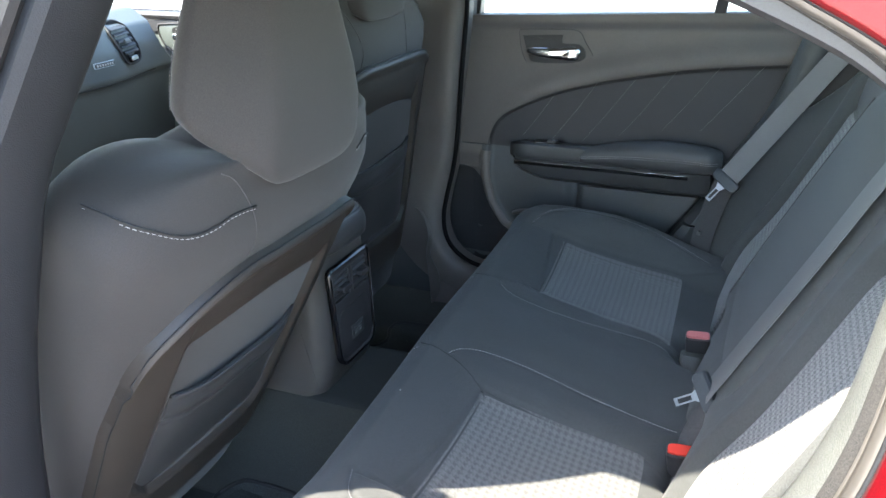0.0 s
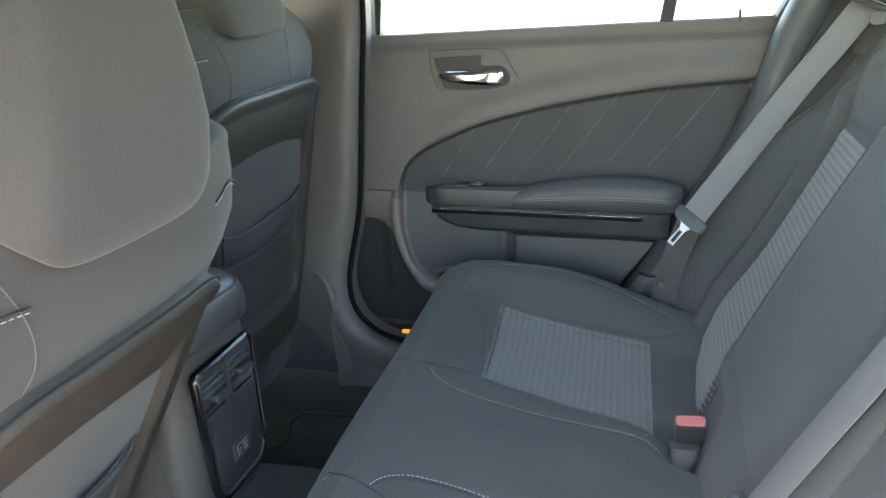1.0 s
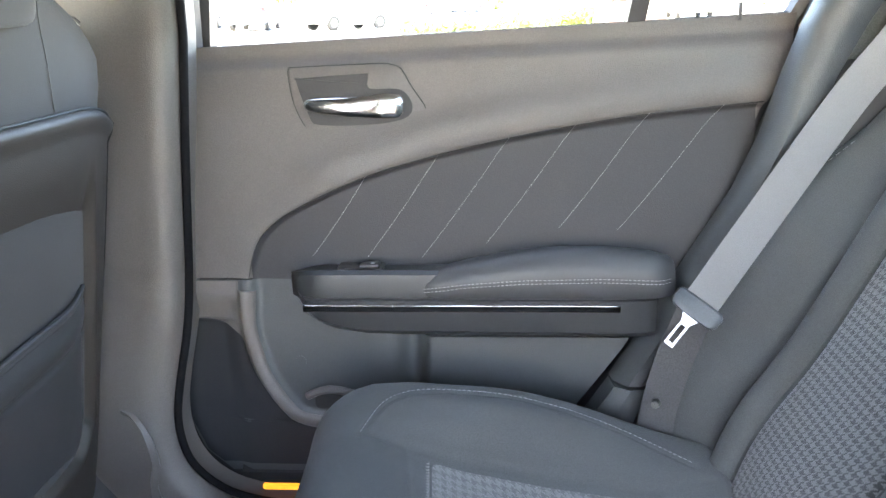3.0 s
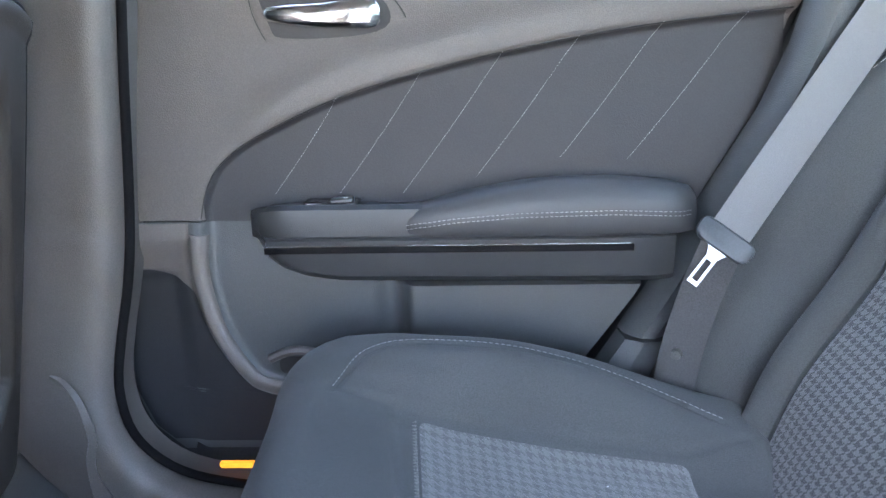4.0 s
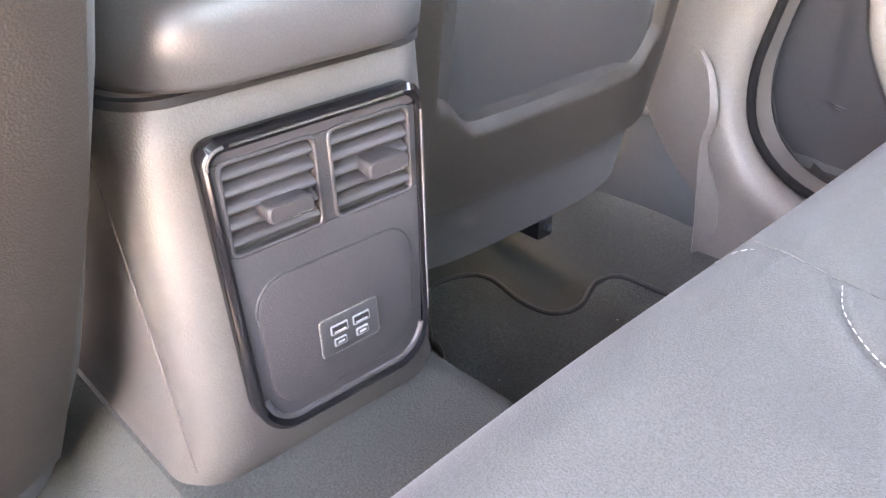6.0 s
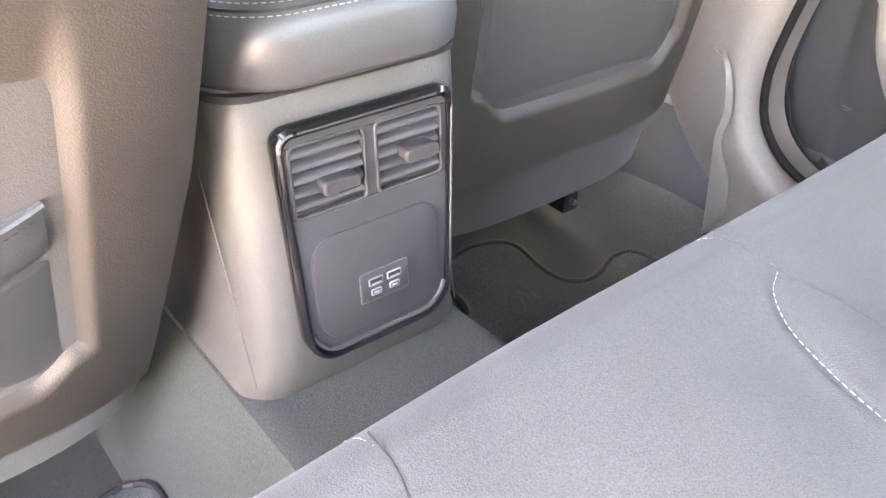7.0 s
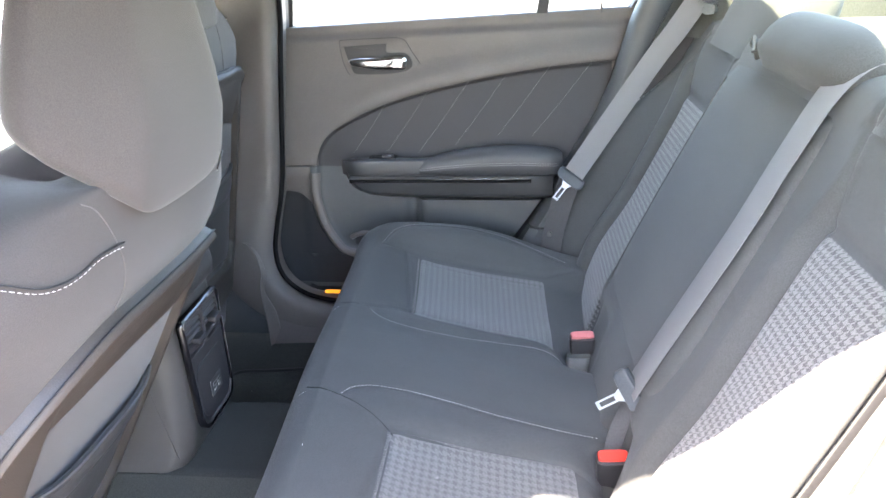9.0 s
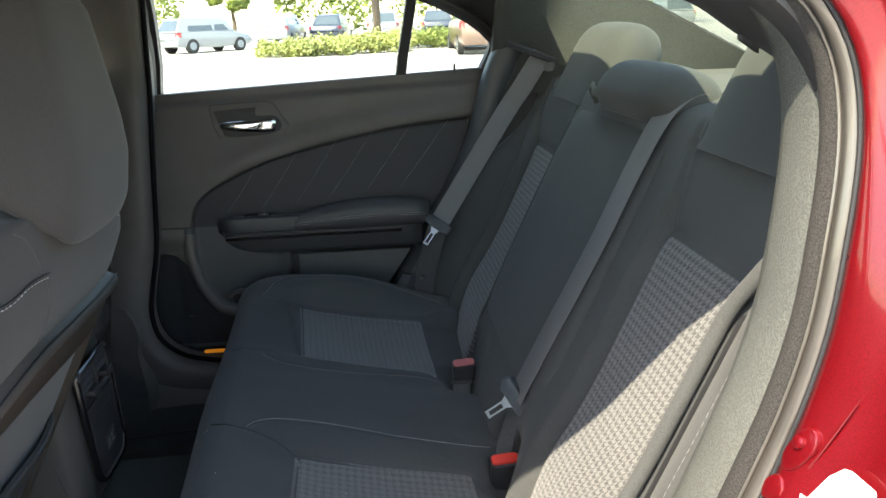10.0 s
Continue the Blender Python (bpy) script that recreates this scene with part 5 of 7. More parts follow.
# centre place belt, from the shelf beside the middle headrest to the near buckle
belt = thing("seat_belt", "grey webbing seat belt hanging down the middle backrest", "seat belt", at=(0.65, -0.11, 0.62))
tong_n = Vector((0.6515, -0.1545, 0.6870))
line = curve_points([(0.94, -0.140, 1.095), on_back(0.606, -0.160, -0.010), on_back(0.592, -0.166, 0.014), on_back(0.550, -0.178, 0.034), on_back(0.475, -0.187, 0.0415), on_back(0.374, -0.188, 0.0425), on_back(0.299, -0.179, 0.042), on_back(0.199, -0.164, 0.041), tong_n], 44)
part("webbing", ribbon(line, [(0.10, -0.97, -0.12)] * 44, 0.047), WEBBING, belt)
tongue(belt, tong_n, (-0.76, 0.20, -0.58), (0.30, -0.37, -0.885), 1, 0.74, STEEL_BRIGHT)
part("lap_webbing", ribbon(curve_points([tong_n + Vector((-0.004, -0.004, -0.008)), (0.650, -0.142, 0.655), (0.641, -0.147, 0.628), (0.634, -0.153, 0.606), (0.632, -0.160, 0.588)], 16), [(0.25, -0.9, -0.1), (0.98, -0.1, 0.1)], [0.022] * 4 + [0.024] * 12), WEBBING_DARK, belt, "dark twisted lap webbing")
part("shelf_guide", plate(round_rect(0.075, 0.03, 0.01), 0.012, lambda u, v, w: (0.945 + v, -0.140 + u, 1.088 + w), 0.004), PLASTIC_SMOOTH, belt)

# far outer belt
belt = thing("seat_belt", "grey webbing seat belt hanging beside the far backrest", "seat belt", at=(0.6, 0.6, 0.65))
tong_f = Vector((0.607, 0.588, 0.775))
line = curve_points([(0.858, 0.618, 1.146), (0.851, 0.612, 1.135), (0.840, 0.616, 1.118), (0.812, 0.626, 1.072), (0.772, 0.630, 1.015), (0.685, 0.610, 0.888), tong_f], 30)
part("webbing", ribbon(line, [(0.8, -0.15, -0.6)] * 30, 0.044), WEBBING, belt)
tongue(belt, tong_f, (-0.55, -0.12, -0.72), (0.74, -0.30, -0.52), 1, 0.76)
part("lap_webbing", ribbon(curve_points([tong_f, (0.588, 0.598, 0.71), (0.572, 0.602, 0.64), (0.565, 0.605, 0.57)], 14), [(0.9, -0.15, -0.2)] * 14, 0.045), WEBBING_DARK, belt, "dark lap webbing with a stop button")
part("stop_button", tube([(0.566, 0.590, 0.650), (0.563, 0.584, 0.650)], [0.006, 0.005], 12), PLASTIC_GREY, belt)
slot = [Vector((0.779, 0.6195, 1.170)).lerp(Vector((0.886, 0.5965, 1.1265)), t) + Vector((0, -0.004 * math.sin(t * math.pi), 0)) for t in lin(0, 1, 12)]
part("guide_slot", loft([[q + Vector((0.0, a, b)) for a, b in ((0.006, -0.006), (-0.001, -0.0055), (-0.002, 0.0), (-0.001, 0.0045), (0.006, 0.005))] for q in slot]), RUBBER, belt, "black slot in the trim where the belt runs out")
part("slot_lip", tube([q + Vector((0.0, -0.001, 0.0062)) for q in slot], 0.0022, 8), PLASTIC_SMOOTH, belt)
part("belt_guide", loft([[(0.875 + a + 0.01 * t, 0.600 + 0.02 * t, 1.118 + b) for a, b in oval(0.012, 0.010, 3, 16)] for t in (-1, -0.8, 0.8, 1)]), PLASTIC_GREY, belt, "pale plastic belt guide")


# ---- front seats ----
def front_seat(name, foot, lean, mirror, label, sewn):
    """A front seat seen from behind. foot: the rear face's lower edge on its middle line; mirror 1 or -1: the side of the tunnel. sewn: rows of stitches, (w, h) on the upholstery."""
    ob = thing(name, label, "car seat", "front seats", at=(foot[0] - 0.15, foot[1], 0.30))
    up = Vector((math.sin(radians(lean)), 0, math.cos(radians(lean))))
    out = Vector((math.cos(radians(lean)), 0, -math.sin(radians(lean))))
    o = Vector(foot)

    def at(h, w, d):
        # w grows towards the door
        return o + up * h + out * d + Vector((0, w * mirror, 0))

    def half(h, w=1):
        if w < 0:
            return interp(h, [-0.05, 0.1, 0.35, 0.50, 0.58, 0.61, 0.63, 0.65, 0.660, 0.666, 0.668], [0.21, 0.235, 0.248, 0.248, 0.263, 0.267, 0.264, 0.252, 0.228, 0.19, 0.14])
        return interp(h, [-0.05, 0.1, 0.3, 0.5, 0.575, 0.605, 0.628, 0.645, 0.656, 0.663, 0.668], [0.21, 0.242, 0.268, 0.290, 0.302, 0.300, 0.287, 0.260, 0.225, 0.19, 0.14])

    def deep(h):
        return interp(h, [-0.05, 0.3, 0.5, 0.6, 0.635, 0.655, 0.666, 0.668], [0.20, 0.20, 0.20, 0.195, 0.175, 0.14, 0.09, 0.06])

    def shell_d(h):
        return -0.002 - deep(h) * 0.5 - 0.030 * float(sm(0.56, 0.666, h))

    def surf(h, phi, lift=0.0):
        """A point of the upholstery: phi 0 at the door side, 90 at the rear."""
        p = 3.2 - 0.6 * float(sm(0.56, 0.666, h))
        c, q = math.cos(radians(phi)), math.sin(radians(phi))
        w, d = math.copysign(abs(c) ** (2 / p), c) * (half(h, c) + lift), shell_d(h) + math.copysign(abs(q) ** (2 / p), q) * (deep(h) * 0.5 + lift)
        dip = 0.045 * math.exp(-(w / 0.11) ** 2) * float(sm(0.55, 0.66, h)) * float(sm(-0.03, -0.12, d))
        dip += 0.030 * float(sm(0.50, 0.66, h)) * float(sm(-0.02, -0.15, d)) * (1.0 if c > 0 else 0.4)
        return at(h - dip, w, d)
    rings = []
    for h in lin(-0.03, 0.55, 24) + [0.58, 0.60, 0.615, 0.63, 0.64, 0.65, 0.656, 0.661, 0.665, 0.667]:
        rings.append([surf(h, 360 * k / 64) for k in range(64)])
    part("backrest", loft(rings), CLOTH_FRONT, ob, "charcoal cloth backrest", sharp=70)
    # sewn seam round the shoulder, and the seam down from it
    def on_cloth(h, w, lift):
        p = 3.2 - 0.6 * float(sm(0.56, 0.666, h))
        phi = math.degrees(math.acos(min(1.0, (abs(w) / half(h, w)) ** (p / 2))))
        return surf(h, phi if w > 0 else 180 - phi, lift)
    for row in sewn:
        pts = curve_points([on_cloth(h, w, 0.0012) for w, h in row], 40)
        part("stitching", stitches(pts, 0.0046, 0.0022, 0.00045), THREAD, ob, "curved row of pale stitches on the shoulder")
        part("seam", tube([q - out * 0.0006 + up * 0.0045 for q in pts], 0.0010, 6), RUBBER, ob, "dark sewn seam")
    for s in (1,) if mirror < 0 else (-1, 1):
        pts = [on_cloth(h, s * w, 0.0002) for w, h in ((0.158, 0.658), (0.141, 0.648), (0.121, 0.622), (0.107, 0.594), (0.101, 0.563), (0.108, 0.535), (0.116, 0.525))]
        part("seam", tube(curve_points(pts, 30), 0.0007, 6), SEAM_THREAD, ob, "fine pale sewn seam")

    # hard back panel with an arched top, turned-in edges and a recess for the pocket
    def edge_h(w):
        s, r, k = ((0.08, 0.1592, 0.145) if w > 0 else (0.14, 0.105, 0.105)) if mirror < 0 else ((0.12, 0.14, 0.05) if w > 0 else (0.10, 0.14, 0.10))
        return 0.537 - k * (1 - math.sqrt(max(0.0, 1 - (max(abs(w) - s, 0) / r) ** 2)))

    def back_of(h, w, lift):
        k = min(abs(w) / (half(h, w) + lift), 0.985)
        return shell_d(h) + (deep(h) * 0.5 + lift) * (1 - k ** 3.4) ** (1 / 3.4)
    MID = 0.018

    def panel(u, v):
        q = -1 + 2 * u
        top = edge_h(q * 0.235 + 0.004)
        h = 0.046 + v * (top - 0.046)
        w = q * interp(h, [0.05, 0.3, 0.45, 0.56], [0.208, 0.234, 0.234, 0.222]) + 0.014
        d = back_of(h, w, 0.010)
        lip = 0.007 * float(sm(0.030, 0.008, top - h)) - 0.006 * float(sm(0.006, 0.0, top - h))
        # recess: between its upright rims, arched above, rounded below
        a = abs(w - MID)
        roof = 0.448 + 0.014 * (1 - (a / 0.17) ** 2)
        in_w = float(sm(0.168, 0.153, a))
        corner = 0.113 + 0.030 * float(sm(0.105, 0.155, a)) ** 2
        in_h = float(sm(corner, corner + 0.016, h)) * (1 - float(sm(roof - 0.055, roof + 0.035, h)))
        return at(h, w, d + lip - 0.0135 * in_w * in_h)
    shell = part("back_panel", slab(panel, lin(0, 1, 150), lin(0, 1, 170), out * -0.02), SEAT_PLASTIC, ob, "charcoal plastic back panel", sharp=60)
    part("panel_seam", tube([panel(u, 1.0) + up * 0.0015 for u in lin(0.0, 1.0, 50)] + [panel(1.0, v) for v in lin(0.99, 0.02, 40)], 0.0014, 6), RUBBER, shell, "dark seam round the back panel")
    # map pocket: a slack vinyl flap with a gathered upper hem
    def pocket(u, v):
        w = -0.145 + 0.290 * u + MID
        topz = 0.328 - 0.005 * math.sin(u * math.pi) - 0.0015 * math.sin(u * 9) + (0.014 * (u - 0.7) if mirror > 0 else 0.002)
        h = 0.128 + v * (topz - 0.128)
        d = back_of(h, w, 0.010) - 0.002
        belly = 0.012 * math.sin(v * math.pi * 0.55) * (1 - (2 * u - 1) ** 4)
        hem = 0.004 * math.exp(-((v - 0.86) / 0.10) ** 2) - 0.003 * math.exp(-((v - 0.74) / 0.02) ** 2)
        return at(h, w, d - 0.0090 + belly + hem)
    flap = part("map_pocket", slab(pocket, lin(0, 1, 60), lin(0, 1, 50), out * -0.004), LEATHER, ob, "slack black vinyl map pocket", sharp=60)
    part("hem", tube([pocket(u, 1.0) + out * 0.0015 for u in lin(0, 1, 30)], 0.0028, 8), LEATHER, flap)
    part("stitching", stitches([pocket(u, 0.955) + out * 0.0008 for u in lin(0.02, 0.98, 20)], 0.003, 0.002, 0.0003), SEAT_PLASTIC, flap)

    # headrest: narrow rear face, flaring forwards to a stitched edge, on two posts
    rings = []
    for t in (0.0, 0.008, 0.02, 0.04, 0.07, 0.11, 0.18, 0.3, 0.45, 0.6, 0.75, 0.86, 0.93, 0.98, 1.0):
        tall, q0 = (0.236, t * 0.868) if mirror < 0 else (0.272, t)
        h = (0.638 if mirror < 0 else 0.624) + tall * t
        forward = 0.100 * max(0.0, q0 - 0.30) ** 1.05 if mirror < 0 else 0.0
        k = 0.86 + 0.14 * math.sqrt(min(1.0, t / 0.10)) - 0.30 * float(sm(0.86, 1.0, t))
        f = 1 - 0.36 * float(sm(0.10, 1.0, q0))
        rise = 0.038
        ring = []
        prof = [(0.0, 0.004), (0.06, 0.003), (0.088, 0.0), (0.100, -0.005), (0.108, -0.014), (0.120, -0.030), (0.140, -0.056), (0.160, -0.078), (0.166, -0.090), (0.160, -0.112), (0.128, -0.128), (0.09, -0.138), (0.04, -0.142)]
        for w, d in prof:
            ring.append((w * f, d))
        ring = ring + [(0.0, -0.143)] + [(-w, d) for w, d in ring[:0:-1]]
        for _ in range(2):
            ring = [((a[0] * q + b[0] * (1 - q)), (a[1] * q + b[1] * (1 - q))) for a, b in zip(ring, ring[1:] + ring[:1]) for q in (0.75, 0.25)]
        rings.append([at(h + (rise * (-d / 0.09) * (1 - t) if d > -0.09 else rise * (1 - t)), w * k * (1.08 if w > 0 and mirror < 0 else 1.0), -0.062 + (d + 0.062) * k - 0.088 * q0 - forward * min(1.0, max(0.0, (d + 0.10) / 0.09))) for w, d in ring])
    head = part("headrest", loft(rings), CLOTH_FRONT, ob, "charcoal cloth headrest", sharp=60)
    for s in (-1, 1):
        part("stitching", stitches([at(0.643 + 0.272 * t + 0.038 * (1 - t), s * (0.1717 if s > 0 and mirror < 0 else 0.1590) * (1 - 0.36 * float(sm(0.10, 1.0, t))), -0.1125 - 0.088 * t) for t in lin(0.06, 0.95 if mirror > 0 else 0.80, 16)], 0.0025, 0.0015, 0.00030), THREAD_GREY, head)
        part("headrest_post", tube([at(0.58, s * 0.055, -0.075), at(0.665, s * 0.055, -0.075)], 0.006, 10), STEEL, head, "steel headrest post")
    # lower skirt, cushion and rail
    part("seat_cushion", loft([[Vector((foot[0] - 0.06 - t * 0.50, foot[1] + a * (0.8 + 0.2 * min(1, t * 8)), foot[2] - 0.010 + 0.03 * t + b * (0.7 + 0.3 * min(1, t * 8)))) for a, b in oval(0.225, 0.065, 3.4, 36)] for t in (0.02, 0.06, 0.12, 0.5, 0.9, 1)]), CLOTH_FRONT, ob, "charcoal cloth seat cushion", sharp=60)
    part("lower_skirt", slab(lambda u, v: at(-0.035 + 0.10 * v, -0.215 + 0.43 * u, -0.022 - 0.030 * (1 - v) ** 2 - 0.07 * abs(2 * u - 1) ** 5), lin(0, 1, 24), lin(0, 1, 8), out * -0.04), SEAT_PLASTIC, ob, "dark cloth skirt under the back panel")
    for s in (-1, 1):
        part("seat_rail", loft([[(x, foot[1] + s * 0.20 + a * 0.7, 0.345 + b * 0.7) for a, b in ((-0.02, -0.03), (0.02, -0.03), (0.02, 0.012), (0.008, 0.02), (-0.008, 0.02), (-0.02, 0.012))] for x in lin(-0.70, -0.285 if mirror > 0 else -0.40, 5)]), RUBBER, ob, "black seat rail")
        part("rail_bolt", tube([(-0.290 if mirror > 0 else -0.41, foot[1] + s * 0.20, 0.342), (-0.276 if mirror > 0 else -0.39, foot[1] + s * 0.20, 0.342)], [0.005, 0.005], 10), STEEL, ob)
        part("seat_leg", loft([[(x, foot[1] + s * 0.17 + a, z) for x, a in ((foot[0] - 0.26, -0.012), (foot[0] - 0.26, 0.012), (foot[0] - 0.40, 0.012), (foot[0] - 0.40, -0.012))] for z in (0.335, foot[2] - 0.08)]), RUBBER, ob)
    return ob


SHOULDER = [(0.106, 0.606), (0.125, 0.6075), (0.15, 0.607), (0.175, 0.602), (0.20, 0.600), (0.225, 0.603), (0.25, 0.612), (0.272, 0.622), (0.288, 0.632)]
INNER_SHOULDER = [(-0.156, 0.606), (-0.170, 0.608), (-0.188, 0.612), (-0.205, 0.610), (-0.221, 0.603), (-0.240, 0.594), (-0.252, 0.587)]
front_seat("front_seat", (-0.122, -0.348, 0.45), 27, -1, "reclined charcoal cloth front seat with a plastic back panel", [SHOULDER, INNER_SHOULDER])
front_seat("front_seat", (-0.140, 0.348, 0.50), 7, 1, "upright charcoal cloth front seat with a plastic back panel", [[(-0.15, 0.598), (-0.185, 0.597), (-0.22, 0.602)], [(0.25, 0.618), (0.27, 0.626), (0.28, 0.630)]])


# ---- centre console ----
def console():
    ob = thing("centre_console", "black centre console with rear air vents and padded lid", "console", at=(-0.15, 0, 0.45))
    # body: flat rear face with rounded uprights, a moulded foot
    rings = []
    for z, half, x, xf in ((0.480, 0.108, -0.016, -0.7), (0.50, 0.107, -0.010, -0.7), (0.512, 0.106, -0.004, -0.7), (0.525, 0.100, 0.000, -0.7), (0.56, 0.097, 0.004, -0.7), (0.65, 0.099, 0.000, -0.7), (0.72, 0.102, -0.006, -0.7), (0.757, 0.104, -0.012, -0.7), (0.763, 0.102, -0.016, -0.7)):
        ring = [(xf, half)]
        for a in lin(90, 0, 8):
            ring.append((x - 0.034 + 0.034 * math.cos(radians(a)), half - 0.034 + 0.034 * math.sin(radians(a))))
        ring = ring + [(px, -py) for px, py in ring[::-1]]
        rings.append([(px, py, z) for px, py in ring])
    part("body", loft(rings), CONSOLE, ob, sharp=50)
    for s in (-1, 1):
        part("side_seam", tube([(-0.078 + 0.062 * t, s * (0.1035 - 0.003 * t), 0.762 - 0.245 * t) for t in lin(0, 1, 14)], 0.0006, 6), CONSOLE, ob)
    rings = []
    for z, half, x in ((0.7550, 0.1042, -0.0115), (0.7555, 0.1052, -0.0100), (0.7605, 0.1052, -0.0100), (0.7610, 0.1042, -0.0115)):
        ring = [(-0.4, half)] + [(x - 0.034 + 0.034 * math.cos(radians(a)), half - 0.034 + 0.034 * math.sin(radians(a))) for a in lin(90, 0, 8)]
        rings.append([(px, py, z) for px, py in ring + [(px, -py) for px, py in ring[::-1]]])
    part("lid_gap", loft(rings), RUBBER, ob, "dark gap under the lid")
    # padded lid
    rings = []
    for z, half, x in ((0.7612, 0.0965, 0.002), (0.7630, 0.1000, 0.008), (0.768, 0.1018, 0.0125), (0.785, 0.1025, 0.0145), (0.800, 0.1012, 0.0125), (0.812, 0.098, 0.006), (0.820, 0.092, -0.002), (0.826, 0.083, -0.012), (0.830, 0.065, -0.035), (0.832, 0.03, -0.08)):
        r = min(0.060, half)
        rr = [(x - r + r * math.cos(radians(a)), half - r + r * math.sin(radians(a))) for a in lin(90, 0, 9)]
        rr += [(x - r + r * math.cos(radians(a)), -(half - r) - r * math.sin(radians(a))) for a in lin(0, 90, 9)]
        rr += [(-0.42 - x * 0.3, -half), (-0.42 - x * 0.3, half)]
        rings.append([(px, py, z + 0.004 * max(0, 1 - abs(py) / 0.12)) for px, py in rr])
    lid = part("lid", loft(rings), LEATHER, ob, "black stitched vinyl armrest lid", sharp=60)
    for z, half, x in ((0.8170, 0.0952, 0.0030), (0.8105, 0.0987, 0.0080)):
        r = 0.060
        path = [(x - 0.30, half, z)] + [(x - r + r * math.cos(radians(a)), half - r + r * math.sin(radians(a)), z) for a in lin(90, 0, 9)] + [(x - r + r * math.cos(radians(a)), -(half - r) - r * math.sin(radians(a)), z) for a in lin(0, 90, 9)] + [(x - 0.30, -half, z)]
        part("stitching", stitches([(a, b, c + 0.004 * max(0, 1 - abs(b) / 0.12) + 0.0006) for a, b, c in path], 0.0036, 0.0015, 0.00042), THREAD_GREY, lid, "row of grey stitches")
    z, half, x, r = 0.8138, 0.0970, 0.0052, 0.060
    path = [(x - 0.30, half, z)] + [(x - r + r * math.cos(radians(a)), half - r + r * math.sin(radians(a)), z) for a in lin(90, 0, 9)] + [(x - r + r * math.cos(radians(a)), -(half - r) - r * math.sin(radians(a)), z) for a in lin(0, 90, 9)] + [(x - 0.30, -half, z)]
    part("piping", tube([(a, b, c + 0.004 * max(0, 1 - abs(b) / 0.12)) for a, b, c in path], 0.0011, 6), RUBBER, lid)

    # rear vent panel: glossy rim, panel, two vents, blank, charging sockets
    def face(u, v, w):
        # u across, v up from the panel's middle, w out of the panel
        z = 0.641 + v
        return (0.0025 + 0.030 * (0.73 - z) / 0.18 * 0.35 + w - 6.0 * max(0, abs(u) - 0.06) ** 2, u, z)

    def tapered(w0, w1, h, r, n=6):
        pts = round_rect(w0, h, r, n)
        return [(u * (w1 + (w0 - w1) * (v / h + 0.5)) / w0, v) for u, v in pts]
    rs = (0.012, 0.012, 0.030, 0.030)
    outer = tapered(0.150, 0.136, 0.196, rs, 8)
    inner = tapered(0.139, 0.125, 0.182, (0.010, 0.010, 0.026, 0.026), 8)
    bm = bmesh.new()
    n = len(outer)
    mids = [((a[0] + b[0]) / 2, (a[1] + b[1]) / 2) for a, b in zip(outer, inner)]
    loops = [[face(*p, -0.004) for p in outer], [face(*p, 0.004) for p in outer], [face(*p, 0.0068) for p in mids], [face(*p, 0.0045) for p in inner], [face(*p, -0.004) for p in inner]]
    vs = [[bm.verts.new(p) for p in ring] for ring in loops]
    for a, b in zip(vs, vs[1:] + vs[:1]):
        for k in range(n):
            bm.faces.new((a[k], a[(k + 1) % n], b[(k + 1) % n], b[k]))
    part("vent_rim", bm, PIANO, ob, "glossy black rim round the vent panel", sharp=50)

    # thin bright bars laid on the glossy rim in place of its highlights
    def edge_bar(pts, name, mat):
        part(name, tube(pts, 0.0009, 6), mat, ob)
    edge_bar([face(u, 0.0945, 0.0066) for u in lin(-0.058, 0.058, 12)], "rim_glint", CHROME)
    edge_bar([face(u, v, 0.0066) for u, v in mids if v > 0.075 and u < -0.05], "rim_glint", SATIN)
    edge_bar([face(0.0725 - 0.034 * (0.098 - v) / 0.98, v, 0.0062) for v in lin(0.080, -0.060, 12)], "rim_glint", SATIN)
    ledge = sorted((q for q in inner if q[1] < -0.066), key=lambda q: q[0])
    part("rim_ledge", tube([face(u * 0.985, v + 0.0012, 0.0034) for u, v in ledge], 0.0022, 8), VENT_PLASTIC, ob, "satin ledge inside the rim")
    # panel with two openings: built from frame bars
    bars = bmesh.new()

    def bar(u0, u1, v0, v1, w0=-0.003, w1=0.003, mesh=bars):
        loft([[face(u, v, w) for u, v in ((u0, v0), (u1, v0), (u1, v1), (u0, v1))] for w in (w0, w1 - 0.001)] + [[face(u, v, w1) for u, v in ((u0 + 0.0008, v0 + 0.0008), (u1 - 0.0008, v0 + 0.0008), (u1 - 0.0008, v1 - 0.0008), (u0 + 0.0008, v1 - 0.0008))]], bm=mesh)
    bar(-0.0695, 0.0695, 0.084, 0.0915)
    bar(-0.0695, -0.0645, 0.030, 0.0837)
    bar(0.0632, 0.0695, 0.030, 0.0837)
    bar(-0.0052, 0.0052, 0.030, 0.0837)
    part("vent_frame", bars, VENT_PLASTIC, ob, "dark plastic frame round the vents")
    low = [p for p in tapered(0.139, 0.125, 0.182, (0.010, 0.010, 0.026, 0.026), 8)]
    low = [(u, min(v, 0.0297)) for u, v in low]
    seen = []
    for p in low:
        if not seen or math.hypot(p[0] - seen[-1][0], p[1] - seen[-1][1]) > 1e-4:
            seen.append(p)
    part("blank_panel", plate(seen, 0.006, lambda u, v, w: face(u, v, w - 0.003), 0.001), VENT_PLASTIC, ob, "dark plastic blank panel")
    recess = [(u * 0.92, v) for u, v in round_rect(0.124, 0.090, (0.022, 0.022, 0.024, 0.024), 8)]
    part("blank_relief", plate(recess, 0.0022, lambda u, v, w: face(u * (1 + 0.5 * v), v - 0.036, w + 0.0024), 0.0018), VENT_PLASTIC, ob)
